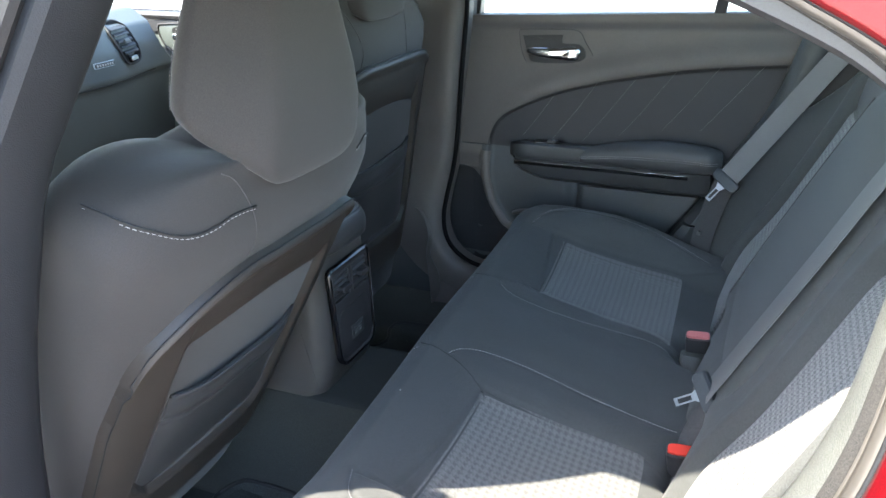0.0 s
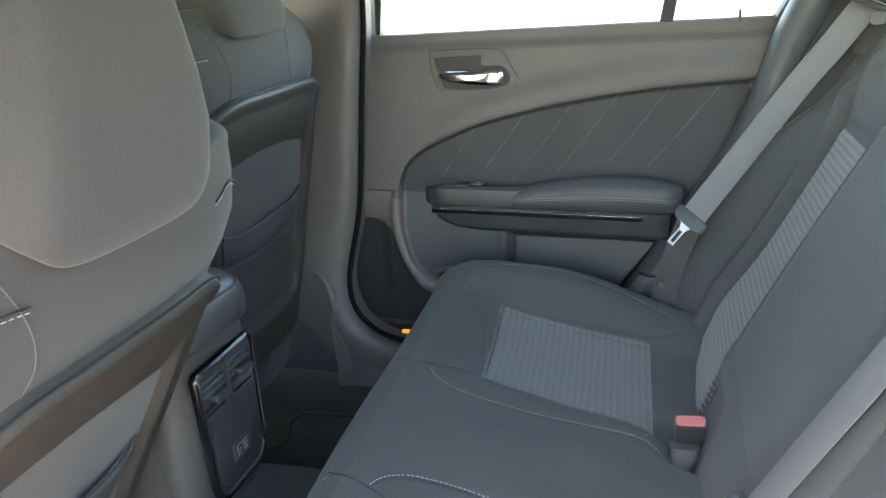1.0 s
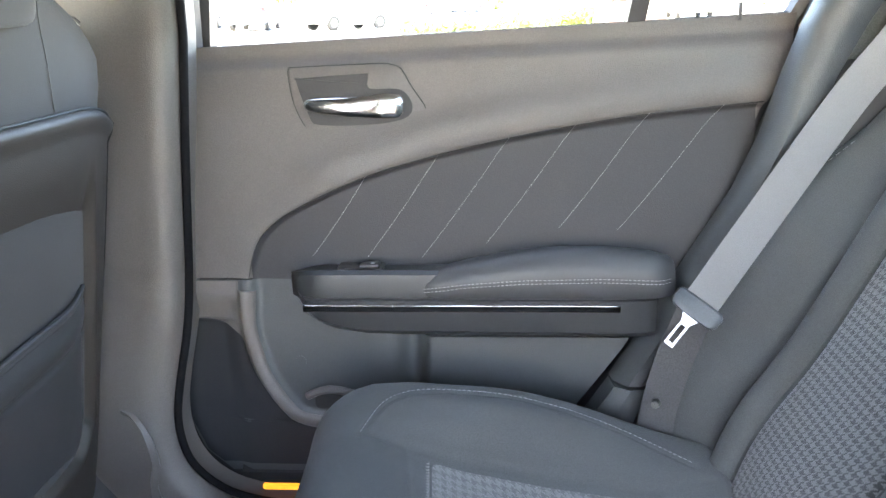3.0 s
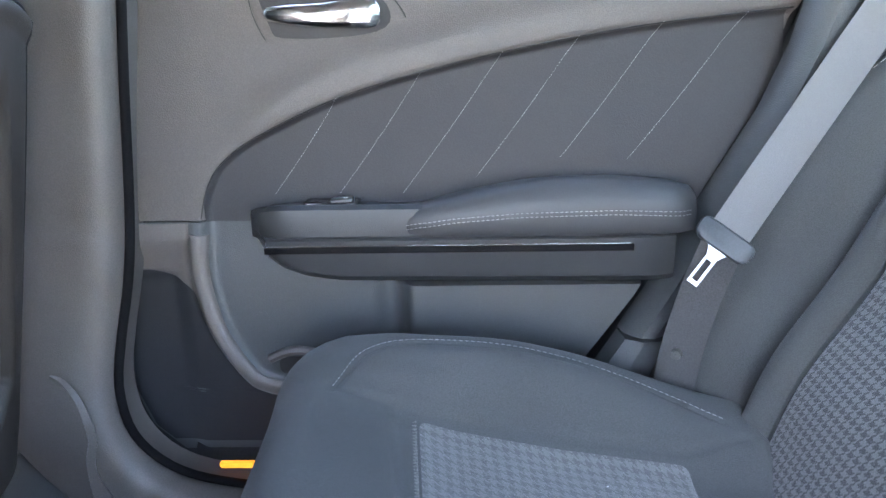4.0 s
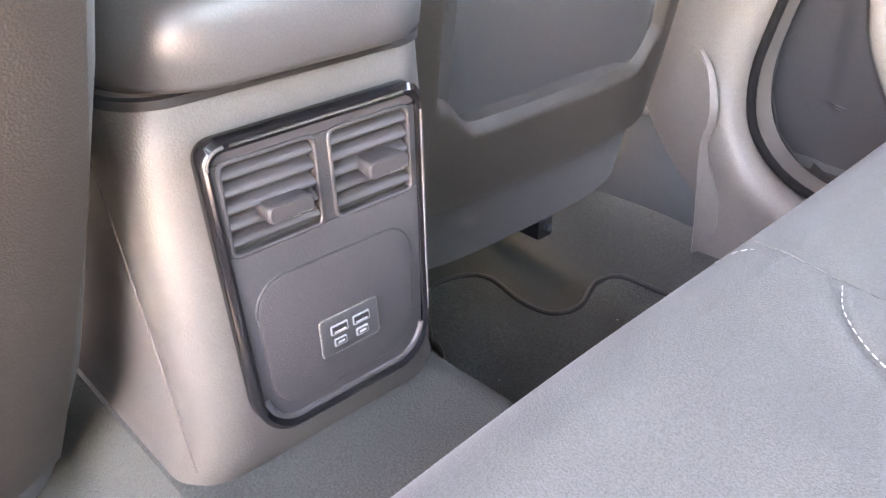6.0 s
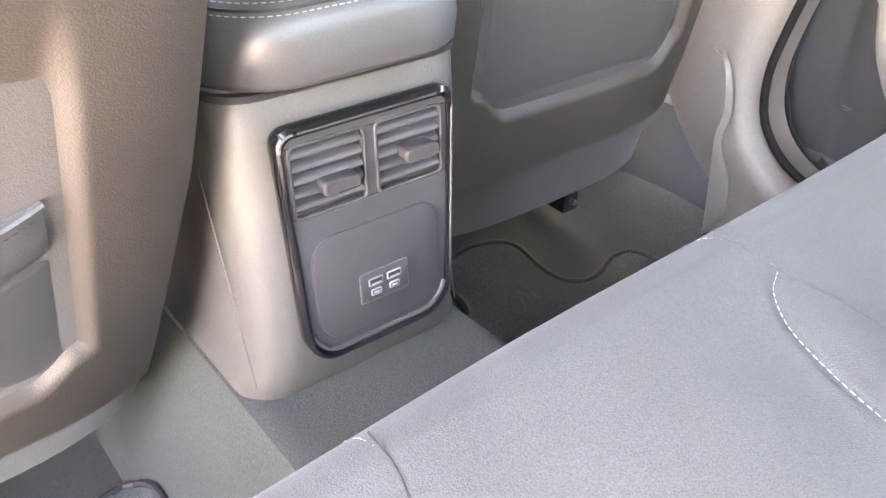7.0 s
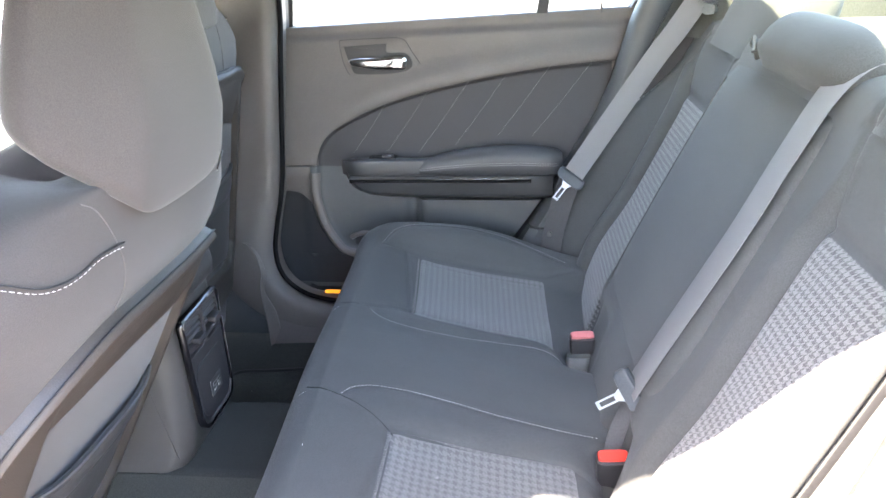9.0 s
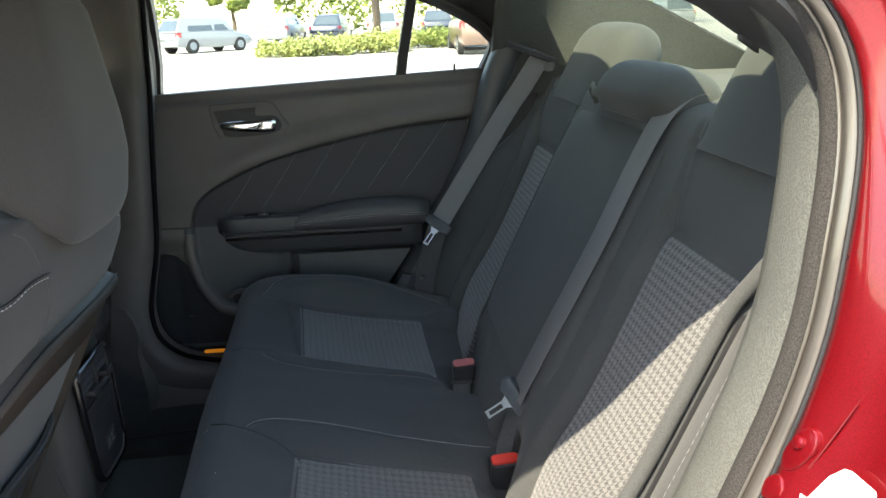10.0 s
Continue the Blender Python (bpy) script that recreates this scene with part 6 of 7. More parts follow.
    # dark tube for the soft shadow under the blank's upper edge
    part("relief_shade", tube([face(u * (1 + 0.5 * v), v - 0.036, 0.0032) for u, v in sorted(((u, v) for u, v in recess if v > 0.018), key=lambda q: q[0])], 0.0010, 6), RUBBER, ob, "dark line for the shade at the blank panel's upper edge")
    for u0, u1, tabv in ((-0.0643, -0.0054, 0.056), (0.0054, 0.0630, 0.060)):
        cx = (u0 + u1) / 2
        vent = part("air_vent", plate([(u0, 0.030), (u1, 0.030), (u1, 0.0838), (u0, 0.0838)], 0.001, lambda u, v, w: face(u, v, w - 0.022), 0), RUBBER, ob, "rear air vent")
        lip = [(cx + u, 0.0569 + v) for u, v in round_rect(u1 - u0 + 0.001, 0.0548, 0.005, 4)]
        part("vent_lip", tube([face(u, v, 0.0026) for u, v in lip], 0.0015, 8, closed=True), VENT_PLASTIC, vent, "rounded lip of the vent opening")
        for k in range(5):
            v = 0.0385 + k * 0.0098
            part("slat", loft([[face(u, v + b, -0.008 + a + 0.0035) for a, b in ((0.0045, -0.0042), (0.0066, -0.0036), (0.0074, -0.0022), (0.0070, -0.0006), (0.0050, 0.0012), (-0.0050, 0.0046), (-0.0055, 0.0026))] for u in lin(u0 + 0.0012, u1 - 0.0012, 3)]), VENT_PLASTIC, vent)
        part("vent_tab", loft([[face(cx + 0.004 + u * k, tabv - 0.004 + v * k, w) for u, v in round_rect(0.031, 0.0105, 0.004, 4)] for w, k in ((-0.006, 0.8), (0.003, 0.9), (0.011, 1.0), (0.0135, 0.97), (0.0145, 0.88))]), VENT_PLASTIC, vent, "vent thumb tab")
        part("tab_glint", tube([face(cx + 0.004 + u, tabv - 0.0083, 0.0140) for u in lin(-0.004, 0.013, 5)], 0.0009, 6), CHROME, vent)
    # charging sockets
    usb = part("socket_plate", plate(round_rect(0.044, 0.026, 0.002, 3), 0.0012, lambda u, v, w: face(u + 0.003, v - 0.0455, w + 0.0046), 0.0005), PLASTIC_SMOOTH, ob, "socket plate with two charging ports")
    part("plate_edge", tube([face(u + 0.003, v - 0.0455, 0.0052) for u, v in round_rect(0.0445, 0.0265, 0.002, 3)], 0.0005, 5, closed=True), PLASTIC_GREY, usb)
    for c in (-0.0055, 0.0115):
        part("port_frame", plate(round_rect(0.0130, 0.0066, 0.0008, 2), 0.0006, lambda u, v, w, c=c: face(u + c, v - 0.0415, w + 0.0058), 0), PORT_PRINT, usb, "pale port outline")
        part("port", plate(round_rect(0.0112, 0.0046, 0.0004, 2), 0.0006, lambda u, v, w, c=c: face(u + c, v - 0.0415, w + 0.0062), 0), RUBBER, usb)
        part("port_tongue", plate([(-0.0045, -0.0020), (0.0045, -0.0020), (0.0045, -0.0008), (-0.0045, -0.0008)], 0.0005, lambda u, v, w, c=c: face(u + c, v - 0.0415, w + 0.0067), 0), PORT_PRINT, usb)
        part("port_mark", plate(round_rect(0.0095, 0.0056, 0.001, 2), 0.0005, lambda u, v, w, c=c: face(u + c, v - 0.0510, w + 0.0058), 0), PORT_PRINT, usb, "small printed port mark")
        part("port_mark", plate(round_rect(0.0078, 0.0038, 0.0006, 2), 0.0005, lambda u, v, w, c=c: face(u + c, v - 0.0510, w + 0.0062), 0), PLASTIC_SMOOTH, usb)
        part("port_mark", plate(round_rect(0.0050, 0.0013, 0.0003, 2), 0.0005, lambda u, v, w, c=c: face(u + c, v - 0.0510, w + 0.0066), 0), PORT_PRINT, usb)
    return ob


console()


# ---- floor mats ----
def floor_mat(side, label):
    """A carpet mat with a bound, waved front edge."""
    ob = thing("floor_mat", label, "floor mat", "rear floor mats", at=(-0.05, side * 0.4, 0.29))
    outline = ((-0.05, 0.163), (-0.112, 0.162), (-0.165, 0.164), (-0.200, 0.182), (-0.190, 0.238), (-0.197, 0.272), (-0.225, 0.294), (-0.272, 0.302), (-0.315, 0.33), (-0.330, 0.38), (-0.318, 0.43), (-0.290, 0.448), (-0.224, 0.437), (-0.180, 0.446), (-0.166, 0.484), (-0.185, 0.55), (-0.13, 0.572), (0.12, 0.56), (0.20, 0.40), (0.20, 0.22), (0.12, 0.17), (-0.05, 0.163))
    edge = curve_points([(x, side * a, 0) for x, a in outline], 130)[:-1]

    def z(p, up):
        return (p[0], p[1], floor_height(p[0], p[1]) + up)
    c = Vector((-0.03, side * 0.36, 0))
    rings = [[z(c.lerp(p, k), 0.010) for p in edge] for k in (0.08, 0.25, 0.45, 0.65, 0.8, 0.92, 1.0)] + [[z(p, -0.002) for p in edge]]
    bm = loft(rings)
    part("carpet", bm, MAT, ob)
    part("binding", tube([z(p, 0.010) for p in edge], 0.0042, 8, closed=True), RUBBER, ob, "bound black edge")
    return ob


floor_mat(-1, "black carpet floor mat with a waved bound edge")
floor_mat(1, "black carpet floor mat with a waved bound edge")


# ---- dashboard and far front door ----
DASH_PROFILE = [(-0.895, 0.62), (-0.872, 0.74), (-0.858, 0.84), (-0.852, 0.918), (-0.838, 0.934), (-0.85, 1.0), (-0.875, 1.05), (-0.93, 1.085), (-1.05, 1.09), (-1.25, 1.06), (-1.40, 1.0)]


def dash_x(y, z):
    """Face of the dashboard below its upper edge."""
    return interp(z, [q[1] for q in DASH_PROFILE[:8]], [q[0] for q in DASH_PROFILE[:8]]) - 0.06 * float(sm(0.35, 0.64, abs(y)))


def dashboard():
    ob = thing("dashboard", "dark grey dashboard with an oval air vent", "dashboard", at=(-1.0, 0.0, 0.7))

    def face(u, v):
        k = v * (len(DASH_PROFILE) - 1)
        i = min(int(k), len(DASH_PROFILE) - 2)
        t = k - i
        x, z = (DASH_PROFILE[i][j] + (DASH_PROFILE[i + 1][j] - DASH_PROFILE[i][j]) * t for j in (0, 1))
        y = -0.72 + (1.36 + 0.06 * float(sm(1.02, 0.88, z))) * u
        return (x - 0.06 * float(sm(0.35, 0.64, abs(y))), y, z)
    part("dash_body", slab(face, lin(0, 1, 60), lin(0, 1, 61), (-0.05, 0, -0.05)), DASH, ob, sharp=60)
    part("glovebox_line", tube([(dash_x(y, 0.929) + 0.001, y, 0.929) for y in lin(0.05, 0.60, 24)], 0.0025, 6), RUBBER, ob)

    def on_dash(y, z, w):
        return Vector((dash_x(y, z) + w, y, z))
    rim = curve_loop([(0.434, 1.046), (0.452, 1.064), (0.500, 1.066), (0.524, 1.050), (0.536, 1.015), (0.538, 0.980), (0.522, 0.964), (0.470, 0.964), (0.450, 0.982), (0.438, 1.015)])
    vent = part("air_vent", plate([(y, z) for y, z in rim], 0.003, on_dash, 0.001), SEAL, ob, "oval dashboard air vent")
    part("rim", tube([on_dash(y, z, 0.003) for y, z in rim], 0.0034, 8, closed=True), KICK, vent, "rounded vent rim")
    for k in range(5):
        z = 1.050 - 0.0145 * k
        lean = 0.0035 * k
        part("slat", loft([[on_dash(y, z + b, 0.003 + a) for a, b in ((0.007, 0.0005), (0.007, -0.0025), (0.0, 0.003), (0.0, 0.005))] for y in lin(0.441 + lean, 0.516 + lean, 7)]), KICK, vent)
    part("vent_tab", plate(round_rect(0.026, 0.009, 0.003), 0.010, lambda u, v, w: on_dash(0.487 + u, 1.020 + v, 0.004 + w), 0.001), PLASTIC_GREY, vent)
    part("vent_wheel", plate(round_rect(0.034, 0.010, 0.003), 0.010, lambda u, v, w: on_dash(0.494 + u, 0.976 + v, 0.003 + w), 0.002), STEEL_BRIGHT, vent, "bright vent wheel")
    badge = part("badge", plate(round_rect(0.074, 0.0135, 0.002), 0.003, lambda u, v, w: on_dash(0.366 + u, 0.9795 + v, w), 0.0008), STEEL_BRIGHT, ob, "small silver name badge")
    part("badge_field", plate(round_rect(0.070, 0.0098, 0.0015), 0.0008, lambda u, v, w: on_dash(0.366 + u, 0.9795 + v, 0.003 + w), 0), PLASTIC_SMOOTH, badge)
    for k in range(7):
        part("badge_mark", plate(round_rect(0.0052, 0.0052, 0.001, 2), 0.0006, lambda u, v, w, k=k: on_dash(0.339 + k * 0.009 + u, 0.9795 + v, 0.0038 + w), 0), THREAD, badge)
    return ob


dashboard()


def front_door():
    """Far front door inside, seen past the front seat."""
    ob = thing("car_door", "dark grey front car door trim with a chrome handle", "car door", at=(-0.6, 0.70, 0.5))
    part("door_panel", slab(lambda u, v: (-1.05 + u * 0.83, 0.690 + 0.03 * float(sm(0.8, 1.05, v)), v - 0.05 * float(sm(0.3, 0, u)) * float(sm(0.9, 1.06, v)) ), lin(0, 1, 20), lin(0.38, 1.065, 30), (0, 0.05, 0)), DASH, ob)
    part("window_ledge", tube([(-1.05 + 0.83 * t, 0.722, 1.055) for t in lin(0, 1, 8)], 0.012, 8), PLASTIC_SMOOTH, ob)
    part("upper_trim", slab(lambda u, v: (-1.05 + u * 0.83, 0.7145 + 0.004 * v, 1.034 - 0.05 * float(sm(0.3, 0, u)) * 0.6 + 0.030 * v), lin(0, 1, 20), lin(0, 1, 5), (0, 0.003, 0)), KICK, ob, "dark upper door trim")
    around = curve_loop([(-0.070, 0.030), (-0.050, 0.036), (0.05, 0.038), (0.07, 0.0), (0.05, -0.036), (-0.030, -0.036), (-0.056, -0.018), (-0.070, 0.010)])
    hs = part("handle_surround", plate(around, 0.004, lambda u, v, w: (-0.893 + u, 0.716 - w, 0.996 + v), 0.001), DASH, ob)
    part("surround_lip", tube([(-0.893 + u, 0.7115, 0.996 + v) for u, v in around], 0.0028, 8, closed=True), PLASTIC_SMOOTH, hs)
    part("handle_cup", plate(curve_loop([(-0.020, 0.026), (0.04, 0.030), (0.055, 0.0), (0.035, -0.028), (-0.004, -0.014), (-0.016, 0.0)]), 0.0048, lambda u, v, w: (-0.893 + u, 0.716 - w, 0.996 + v), 0.0), RUBBER, hs)
    part("handle_lever", loft([[(-0.893 + u, 0.700 + a, 1.000 + b) for a, b in oval(0.006, 0.009, 2.5, 12)] for u in lin(-0.010, 0.055, 5)]), CHROME, hs, "chrome door lever")
    pane = part("pane", slab(lambda u, v: (-1.0 + 0.80 * u + 0.25 * (1 - u) * v, 0.765 - 0.13 * v * v, 1.06 + 0.24 * v), lin(0, 1, 4), lin(0, 1, 6), (0, 0.004, 0)), WINDOW, ob, "clear side window glass")
    pane.visible_shadow = False
    return ob


front_door()


def open_door():
    """The near rear door, swung open on the centre pillar: red skin, dark trim, glass in a black frame."""
    ob = thing("car_door", "open red rear car door with dark inner trim", "car door", at=(-0.02, -0.80, 0.35))
    turn = Matrix.Rotation(radians(-DOOR_SWING), 4, "Z")
    hinge = Vector((-0.02, -0.80, 0))

    def swung(u, w, z):
        # u metres from the hinge, w out of the closed door's plane
        return hinge + turn @ Vector((u, w, z))

    def sill_z(u):
        return 0.36 + 0.20 * float(sm(0.55, 0.95, u))

    def wide(v):
        return interp(v, [0.0, 0.5, 1.0], [0.80, 0.96, 1.02])
    for name, w, thick, mat, note in (("door_skin", -0.075, -0.006, RED_PAINT, "red metallic painted door skin"), ("door_shell", -0.060, 0.045, RED_PAINT, "red painted inner shell"), ("door_trim", -0.012, 0.030, DOOR_LOWER, "slate inner door trim")):
        inset = 0.05 if name == "door_trim" else 0.0
        part(name, slab(lambda u, v, w=w, inset=inset: swung(inset + u * (wide(v) - 2 * inset), w - (0.02 * math.sin(v * math.pi) if inset == 0 and w < -0.07 else 0), sill_z(u) + inset + v * (1.06 - sill_z(u) - inset)), lin(0, 1, 16), lin(0, 1, 12), turn @ Vector((0, thick, 0))), mat, ob, note)
    arm = [swung(u, 0.045 + 0.02 * math.sin((u - 0.2) / 0.5 * math.pi), 0.78) for u in lin(0.2, 0.7, 10)]
    part("armrest", tube(arm, 0.030, 12), ARMREST, ob, "black door armrest")
    edge = [(0.02, 1.06), (0.06, 1.22), (0.10, 1.33), (0.30, 1.37), (0.50, 1.355), (0.68, 1.31), (0.86, 1.23), (0.98, 1.14), (1.01, 1.07)]
    part("window_frame", tube(curve_points([swung(u, -0.035 + 0.22 * max(0, z - 1.06), z) for u, z in edge], 40), 0.018, 8), PLASTIC_SMOOTH, ob, "black window frame")
    pane = part("pane", slab(lambda u, v: swung(0.03 + 0.96 * u, -0.035 + 0.22 * v * (interp(0.03 + 0.96 * u, [0.02, 0.1, 0.3, 0.5, 0.68, 0.86, 1.01], [1.07, 1.32, 1.36, 1.345, 1.30, 1.22, 1.065]) - 1.05), 1.05 + v * (interp(0.03 + 0.96 * u, [0.02, 0.1, 0.3, 0.5, 0.68, 0.86, 1.01], [1.07, 1.32, 1.36, 1.345, 1.30, 1.22, 1.065]) - 1.05)), lin(0, 1, 16), lin(0, 1, 6), turn @ Vector((0, 0.004, 0))), WINDOW, ob, "clear side window glass")
    pane.visible_shadow = False
    return ob


DOOR_SWING = 78
open_door()


# ---- outside: car park seen through the far windows ----
def ground_z(x, y):
    d = max(0.0, y - 8)
    return 0.010 * d if d < 60 else 0.6 + 0.004 * (d - 60)


piece("ground", slab(lambda u, v: (u, v, ground_z(u, v)), lin(-300, 300, 13), [-300, -60, -5, 0, 8, 15, 22, 30, 40, 50, 60, 68, 100, 200, 400], (0, 0, -0.4)), ASPHALT, "sunlit pale asphalt car park", "ground", kind="structure")


def parked_car(at, turn, paint, length, height, label, hatch):
    """A parked car: body with wheel arches, glasshouse, panes, lamps, four wheels. It stands along its own x."""
    ob = thing("parked_car", label, "car", "parked cars", at=at)
    ob.rotation_euler = (0, 0, radians(turn))
    L2, W2 = length / 2, 0.88

    def put(name, bm, mat, label="", parent=ob):
        me = bpy.data.meshes.new(name)
        bmesh.ops.recalc_face_normals(bm, faces=bm.faces)
        bm.to_mesh(me)
        bm.free()
        me.polygons.foreach_set("use_smooth", [True] * len(me.polygons))
        me.set_sharp_from_angle(angle=radians(40))
        me.materials.append(mat)
        o = new(name, me)
        o.parent = parent
        return tagged(o, label)
    belt = height * 0.62
    rings = []
    for x, z0, z1, w in ((-L2, 0.45, belt * 0.80, 0.70), (-L2 + 0.10, 0.30, belt * 0.93, 0.82), (-L2 + 0.5, 0.25, belt, W2), (0, 0.22, belt, W2), (L2 - 1.0, 0.24, belt * 0.97, W2), (L2 - 0.35, 0.27, belt * 0.80, 0.84), (L2 - 0.06, 0.33, belt * 0.66, 0.74), (L2, 0.42, belt * 0.55, 0.62)):
        rings.append([(x, y, z) for y, z in ((-w * 0.9, z0), (-w, z0 + 0.15), (-w, z1 - 0.18), (-w * 0.95, z1 - 0.03), (-w * 0.8, z1), (w * 0.8, z1), (w * 0.95, z1 - 0.03), (w, z1 - 0.18), (w, z0 + 0.15), (w * 0.9, z0))])
    put("body", loft(rings), paint)
    back = -L2 + (0.12 if hatch else 0.75)
    roof = []
    for x, z, w in ((back, belt, 0.78), (back + (0.30 if hatch else 0.55), height - 0.06, 0.62), (back + (0.6 if hatch else 0.9), height, 0.60), (0.35, height - 0.02, 0.60), (0.75, height - 0.14, 0.63), (L2 - 1.05, belt * 0.97, 0.76)):
        roof.append([(x, y, zz) for y, zz in ((-w, z), (-0.80 if z > belt else -w, belt - 0.03), (0.80 if z > belt else w, belt - 0.03), (w, z))])
    put("roof", loft(roof), paint)
    for s in (-1, 1):
        for a, b in ((back + 0.55, -0.12), (-0.04, 0.72)):
            put("side_pane", loft([[(x, s * (0.805 - 0.19 * t), belt + 0.02 + t * (height - belt - 0.13)) for x in (a + 0.12 * t, b - 0.02 - (0.28 * t if b > 0.5 else 0))] for t in (0, 1)] + [[(x, s * (0.80 - 0.19 * t), belt + 0.02 + t * (height - belt - 0.13)) for x in (a + 0.12 * t, b - 0.02 - (0.28 * t if b > 0.5 else 0))] for t in (1, 0)], caps=False, closed=False), CAR_GLASS, "dark side window")
        for xw in (-L2 + 0.80, L2 - 0.85):
            wheel = put("wheel", tube([(xw, s * 0.70, 0.31), (xw, s * 0.885, 0.31), (xw, s * 0.895, 0.31)], [0.31, 0.31, 0.28], 20), TYRE, "black tyre")
            put("rim", tube([(xw, s * 0.88, 0.31), (xw, s * 0.90, 0.31)], [0.19, 0.17], 16), CAR_PAINTS[1], "silver wheel rim", wheel)
        put("tail_lamp", loft([[(-L2 + 0.03 + q * 0.22, s * (0.74 + 0.13 * q), z) for q in (0, 1)] + [(-L2 + 0.10 + 0.22, s * 0.80, z), (-L2 + 0.10, s * 0.70, z)] for z in (belt * 0.74, belt * 0.94)]), CAR_PAINTS[4], "red tail lamp")
        put("head_lamp", loft([[(L2 - 0.10 - q * 0.3, s * (0.66 + 0.18 * q), z) for q in (0, 1)] + [(L2 - 0.5, s * 0.72, z), (L2 - 0.3, s * 0.55, z)] for z in (belt * 0.58, belt * 0.70)]), CAR_GLASS, "head lamp")
    put("rear_window", loft([[(back + 0.02 + t * (0.26 if hatch else 0.5) - 0.012, y, belt + 0.03 + t * (height - belt - 0.12)) for y in (-0.66 + 0.1 * t, 0.66 - 0.1 * t)] for t in (0, 1)] + [[(back + 0.04 + t * (0.26 if hatch else 0.5), y, belt + 0.03 + t * (height - belt - 0.12)) for y in (-0.66 + 0.1 * t, 0.66 - 0.1 * t)] for t in (1, 0)], caps=False, closed=False), CAR_GLASS)
    return ob


W, S, D, B, R = CAR_PAINTS
for x, y, turn, paint, length, height, label, hatch in (
        (-4.4, 38.5, 46, W, 4.2, 1.5, "white parked hatchback on pale asphalt", True), (-9.0, 40, 95, D, 4.5, 1.65, "dark grey parked estate car", True), (-1.6, 46, 80, W, 4.6, 1.6, "white parked car behind the shrubs", True),
        (1.0, 47, 82, D, 4.5, 1.45, "dark blue parked saloon car", False), (4.0, 48, 85, W, 4.7, 1.5, "white parked saloon car", False), (7.0, 48, 85, D, 4.5, 1.45, "dark parked saloon car", False),
        (9.6, 47, 86, S, 4.4, 1.5, "silver parked saloon car", False), (12.4, 46, 88, W, 4.8, 1.8, "tall white parked van", True), (6.55, 27.4, 90, B, 4.5, 1.75, "brown parked estate car with red lamps", True), (-13, 46, 85, W, 4.4, 1.5, "white parked car in the far row", False), (-22, 45, 88, S, 4.4, 1.5, "silver parked car in the far row", False), (-27, 46, 86, D, 4.4, 1.5, "dark parked car in the far row", False), (19, 44, 88, W, 4.5, 1.6, "white parked car in the far row", True)):
    x -= 2.2
    parked_car((x, y, ground_z(x, y)), turn, paint, length, height, label, hatch)


def leaves(bm, centre, size, count, leaf, seed):
    """Small leaf blades strewn through an uneven clump."""
    rnd = random.Random(seed)
    for _ in range(count):
        d = Vector((rnd.gauss(0, 1), rnd.gauss(0, 1), rnd.gauss(0, 1))).normalized() * (rnd.random() ** 0.4)
        d *= 0.75 + 0.45 * noise.noise(d * 2.1 + Vector((seed * 7.3, 0, 0)))
        p = Vector(centre) + Vector((d.x * size[0], d.y * size[1], d.z * size[2]))
        a = Vector((rnd.gauss(0, 1), rnd.gauss(0, 1), rnd.gauss(0, 1))).normalized() * leaf
        b = a.orthogonal().normalized() * leaf * 0.6
        vs = [bm.verts.new(p + q) for q in (-a, b, a, -b)]
        bm.faces.new(vs)


def shrub(x, y, w, h, seed, mat, label):
    ob = thing("shrub", label, "shrub", "car park shrubs", at=(x, y, ground_z(x, y)))
    bm = bmesh.new()
    for k in range(5):
        leaves(bm, (x + (k - 2) * w * 0.22, y + 0.2 * math.sin(k * 2.3 + seed), ground_z(x, y) + h * 0.45), (w * 0.26, 0.7, h * (0.48 + 0.1 * math.sin(k * 3.1 + seed))), 620, 0.050, seed * 11 + k)
    part("crown", bm, mat, ob, "bright green uneven leaves", smooth=False)
    stems = bmesh.new()
    for k in range(4):
        tube([(x + (k - 1.5) * w * 0.2, y, ground_z(x, y) - 0.05), (x + (k - 1.5) * w * 0.25, y + 0.1, ground_z(x, y) + h * 0.5)], [0.03, 0.012], 6, stems)
    part("stems", stems, BARK, ob)


for k, (x, y, w, h) in enumerate(((-0.35, 27.4, 1.7, 0.80), (0.75, 27.0, 1.9, 0.90), (1.95, 27.8, 2.0, 0.95), (2.95, 27.6, 1.7, 1.05), (4.4, 30.0, 2.0, 1.0), (5.5, 31.0, 2.2, 1.05))):
    shrub(x - 1.7, y, w, h, k + 1, LEAF if k < 4 else LEAF_DARK, "yellow-green leafy shrub on a kerbed island" if k < 4 else "dark green leafy shrub on a kerbed island")
kerb = plate(round_rect(8.4, 5.4, 1.2), 0.12, lambda u, v, w: (0.9 + u, 29.2 + v, ground_z(0, 29.2 + v) + w - 0.02), 0.03)
piece("kerb_island", kerb, material("pale_concrete", (0.42, 0.40, 0.37), 0.9, grain=0.2, grain_size=0.02, blotch=0.15, blotch_size=1.0), "pale concrete kerbed planting island", "kerb", kind="structure")


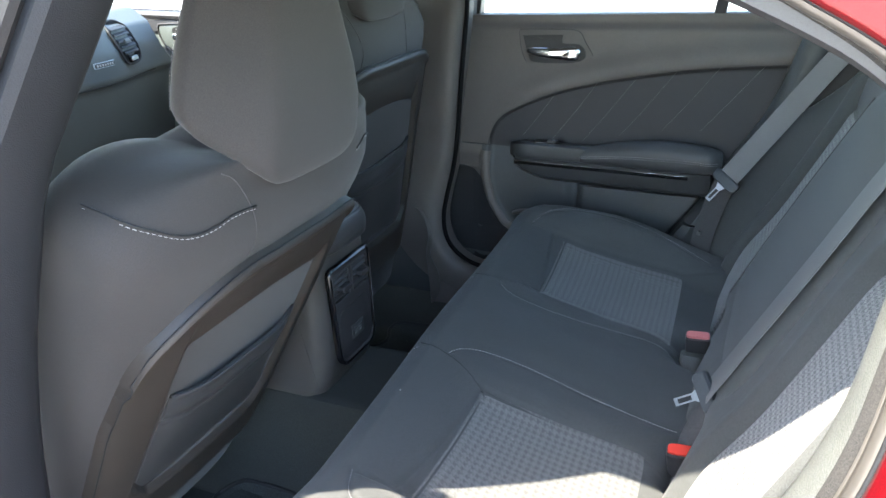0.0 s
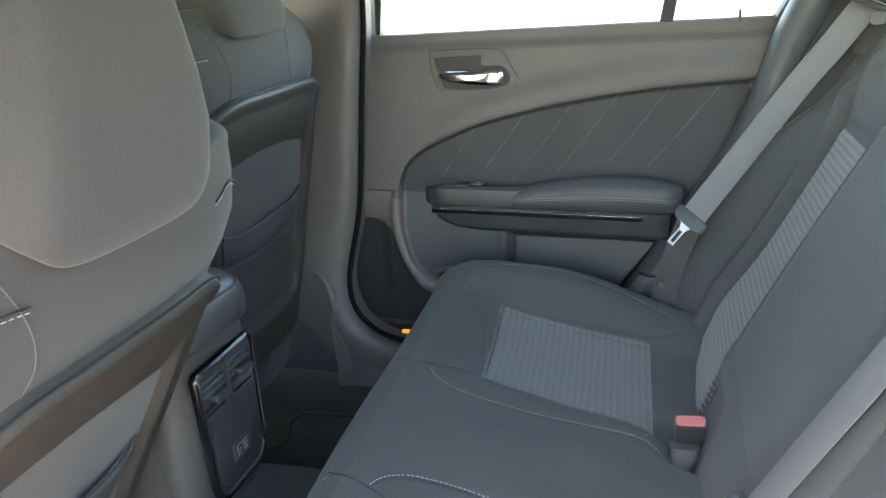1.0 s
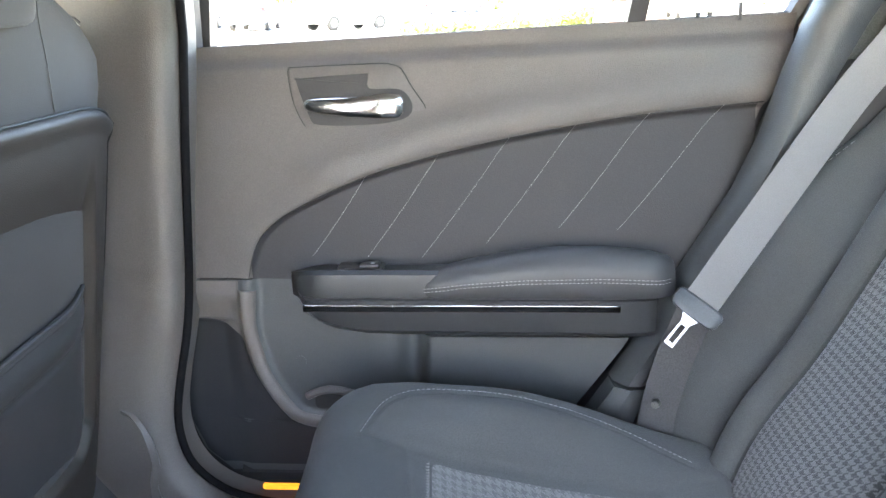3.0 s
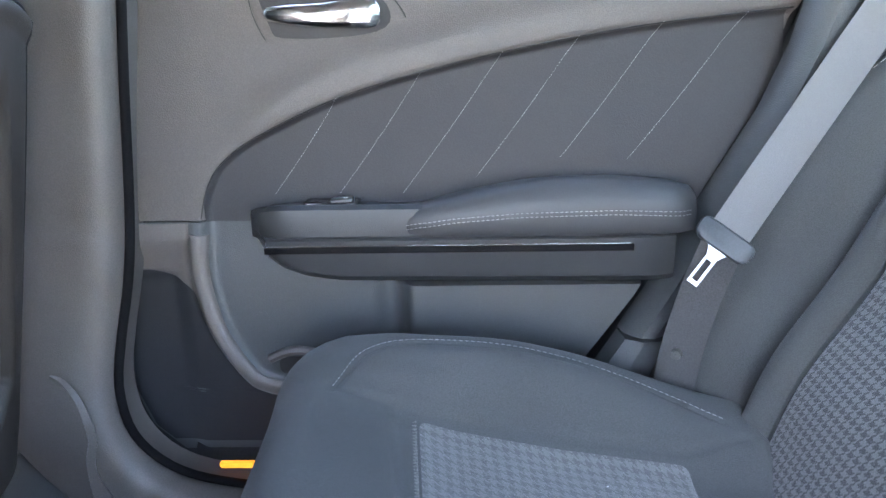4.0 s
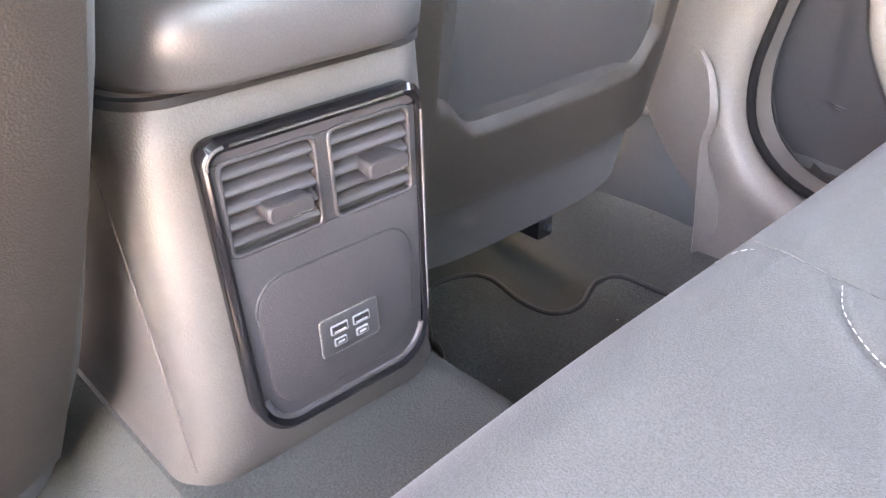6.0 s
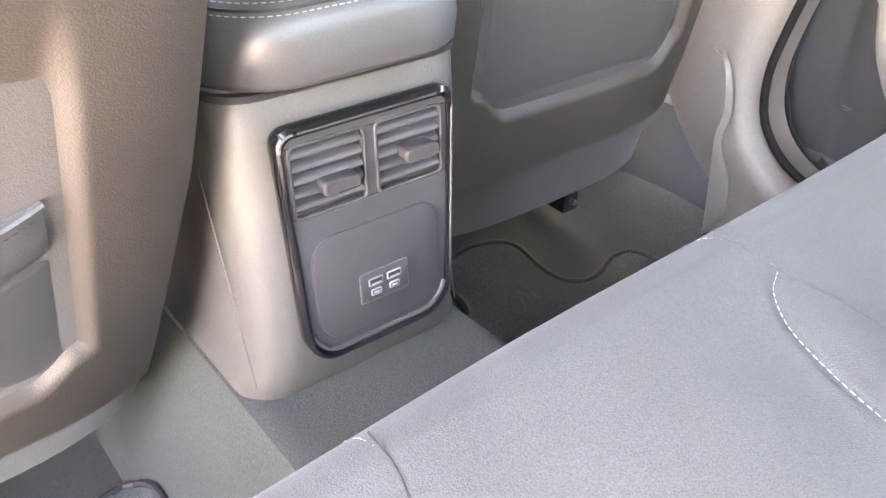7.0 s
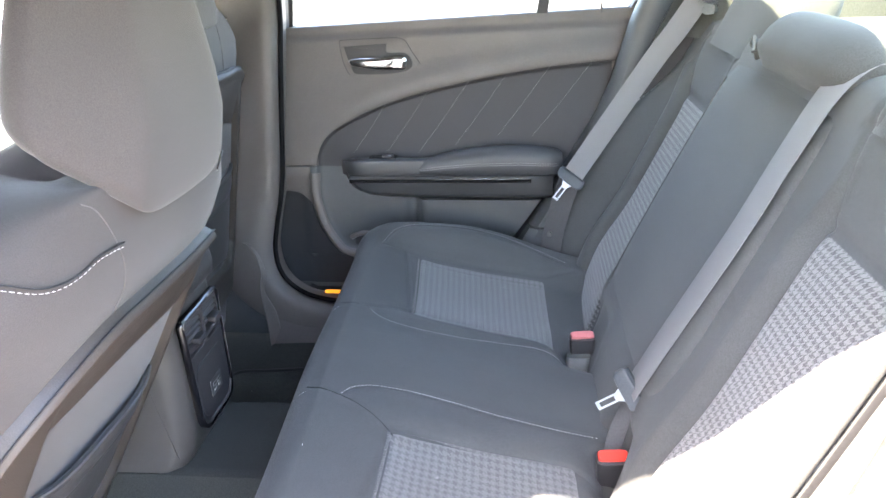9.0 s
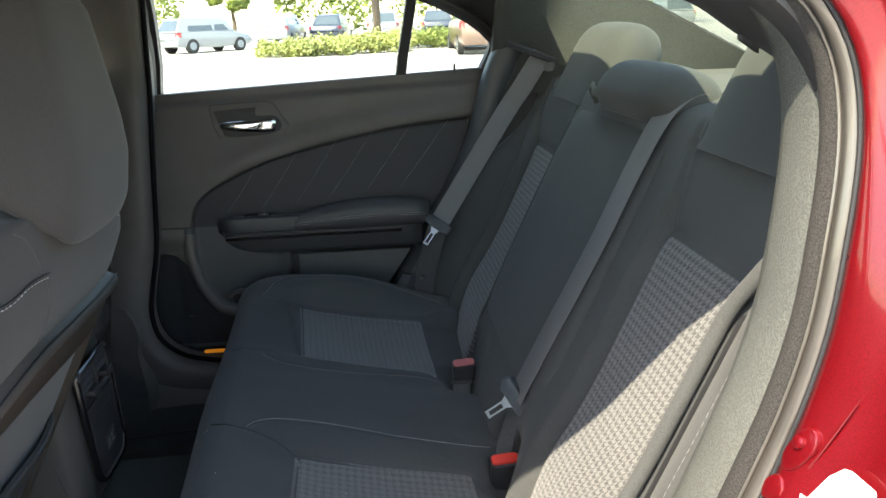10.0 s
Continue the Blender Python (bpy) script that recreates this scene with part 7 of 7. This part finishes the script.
def tree(x, y, h, seed):
    ob = thing("tree", "leafy green car park tree", "tree", "car park trees", at=(x, y, ground_z(x, y)))
    z = ground_z(x, y)
    wood = bmesh.new()
    tube([(x, y, z - 0.1), (x + 0.05, y, z + h * 0.25), (x - 0.05, y + 0.05, z + h * 0.5), (x, y, z + h * 0.8)], [0.17, 0.13, 0.09, 0.03], 8, wood)
    rnd = random.Random(seed)
    tips = []
    for k in range(9):
        a, e = k * 2.4 + seed, z + h * (0.38 + 0.045 * k)
        tip = (x + math.cos(a) * h * 0.26, y + math.sin(a) * h * 0.26, e + h * 0.14)
        tube([(x, y, e), ((x + tip[0]) / 2, (y + tip[1]) / 2, e + h * 0.06), tip], [0.06, 0.04, 0.015], 6, wood)
        tips.append(tip)
    part("trunk", wood, BARK, ob, "grey-brown trunk with limbs")
    bm = bmesh.new()
    for k, t in enumerate(tips + [(x, y, z + h * 0.85)]):
        leaves(bm, t, (h * 0.16, h * 0.16, h * 0.12), 1900, 0.075, seed * 31 + k)
    part("crown", bm, LEAF_DARK, ob, "uneven green leaves", smooth=False)


for k, (x, y, h) in enumerate(((2.7, 31, 6.5), (-10.5, 52, 7.0), (-6.1, 56, 4.4), (3.0, 58, 8.0), (10, 60, 8.0), (17, 56, 7.5), (-18, 58, 7.5), (24, 58, 8))):
    tree(x - 1.7, y, h, k + 3)
woods = bmesh.new()
for k in range(60):
    if 22 < k < 26:
        continue
    leaves(woods, (-95 + k * 3.4 + random.random() * 2, 82 + random.random() * 9, 4.2), (3.2, 3.0, 3.6 + 2.4 * random.random()), 420, 0.30, 900 + k)
tagged(part("far_woods", woods, LEAF_DARK, None, "", smooth=False), "belt of green trees beyond the car park", "woods", kind="stuff")

# lint on the bench, the floor and the vent panel
fleck = bmesh.new()
rnd = random.Random(5)
for k in range(22):
    if k < 6:
        x, y = 0.22 + 0.36 * rnd.random(), -0.50 + 1.0 * rnd.random()
        p = skew(x, y, cushion_z(x, y) + 0.0032)
    else:
        x, y = -0.22 + 0.36 * rnd.random(), rnd.choice((-1, 1)) * (0.19 + 0.32 * rnd.random())
        p = Vector((x, y, floor_height(x, y) + 0.0125))
    a = rnd.random() * 6.28
    d = Vector((math.cos(a), math.sin(a), 0)) * (0.0006 + 0.0012 * rnd.random())
    tube([p - d, p + Vector((0, 0, 0.0004)), p + d], [0.0003, 0.0005, 0.0003], 5, fleck)
tagged(part("lint", fleck, THREAD, None), "tiny pale lint flecks on the seat and floor", "lint", kind="stuff")
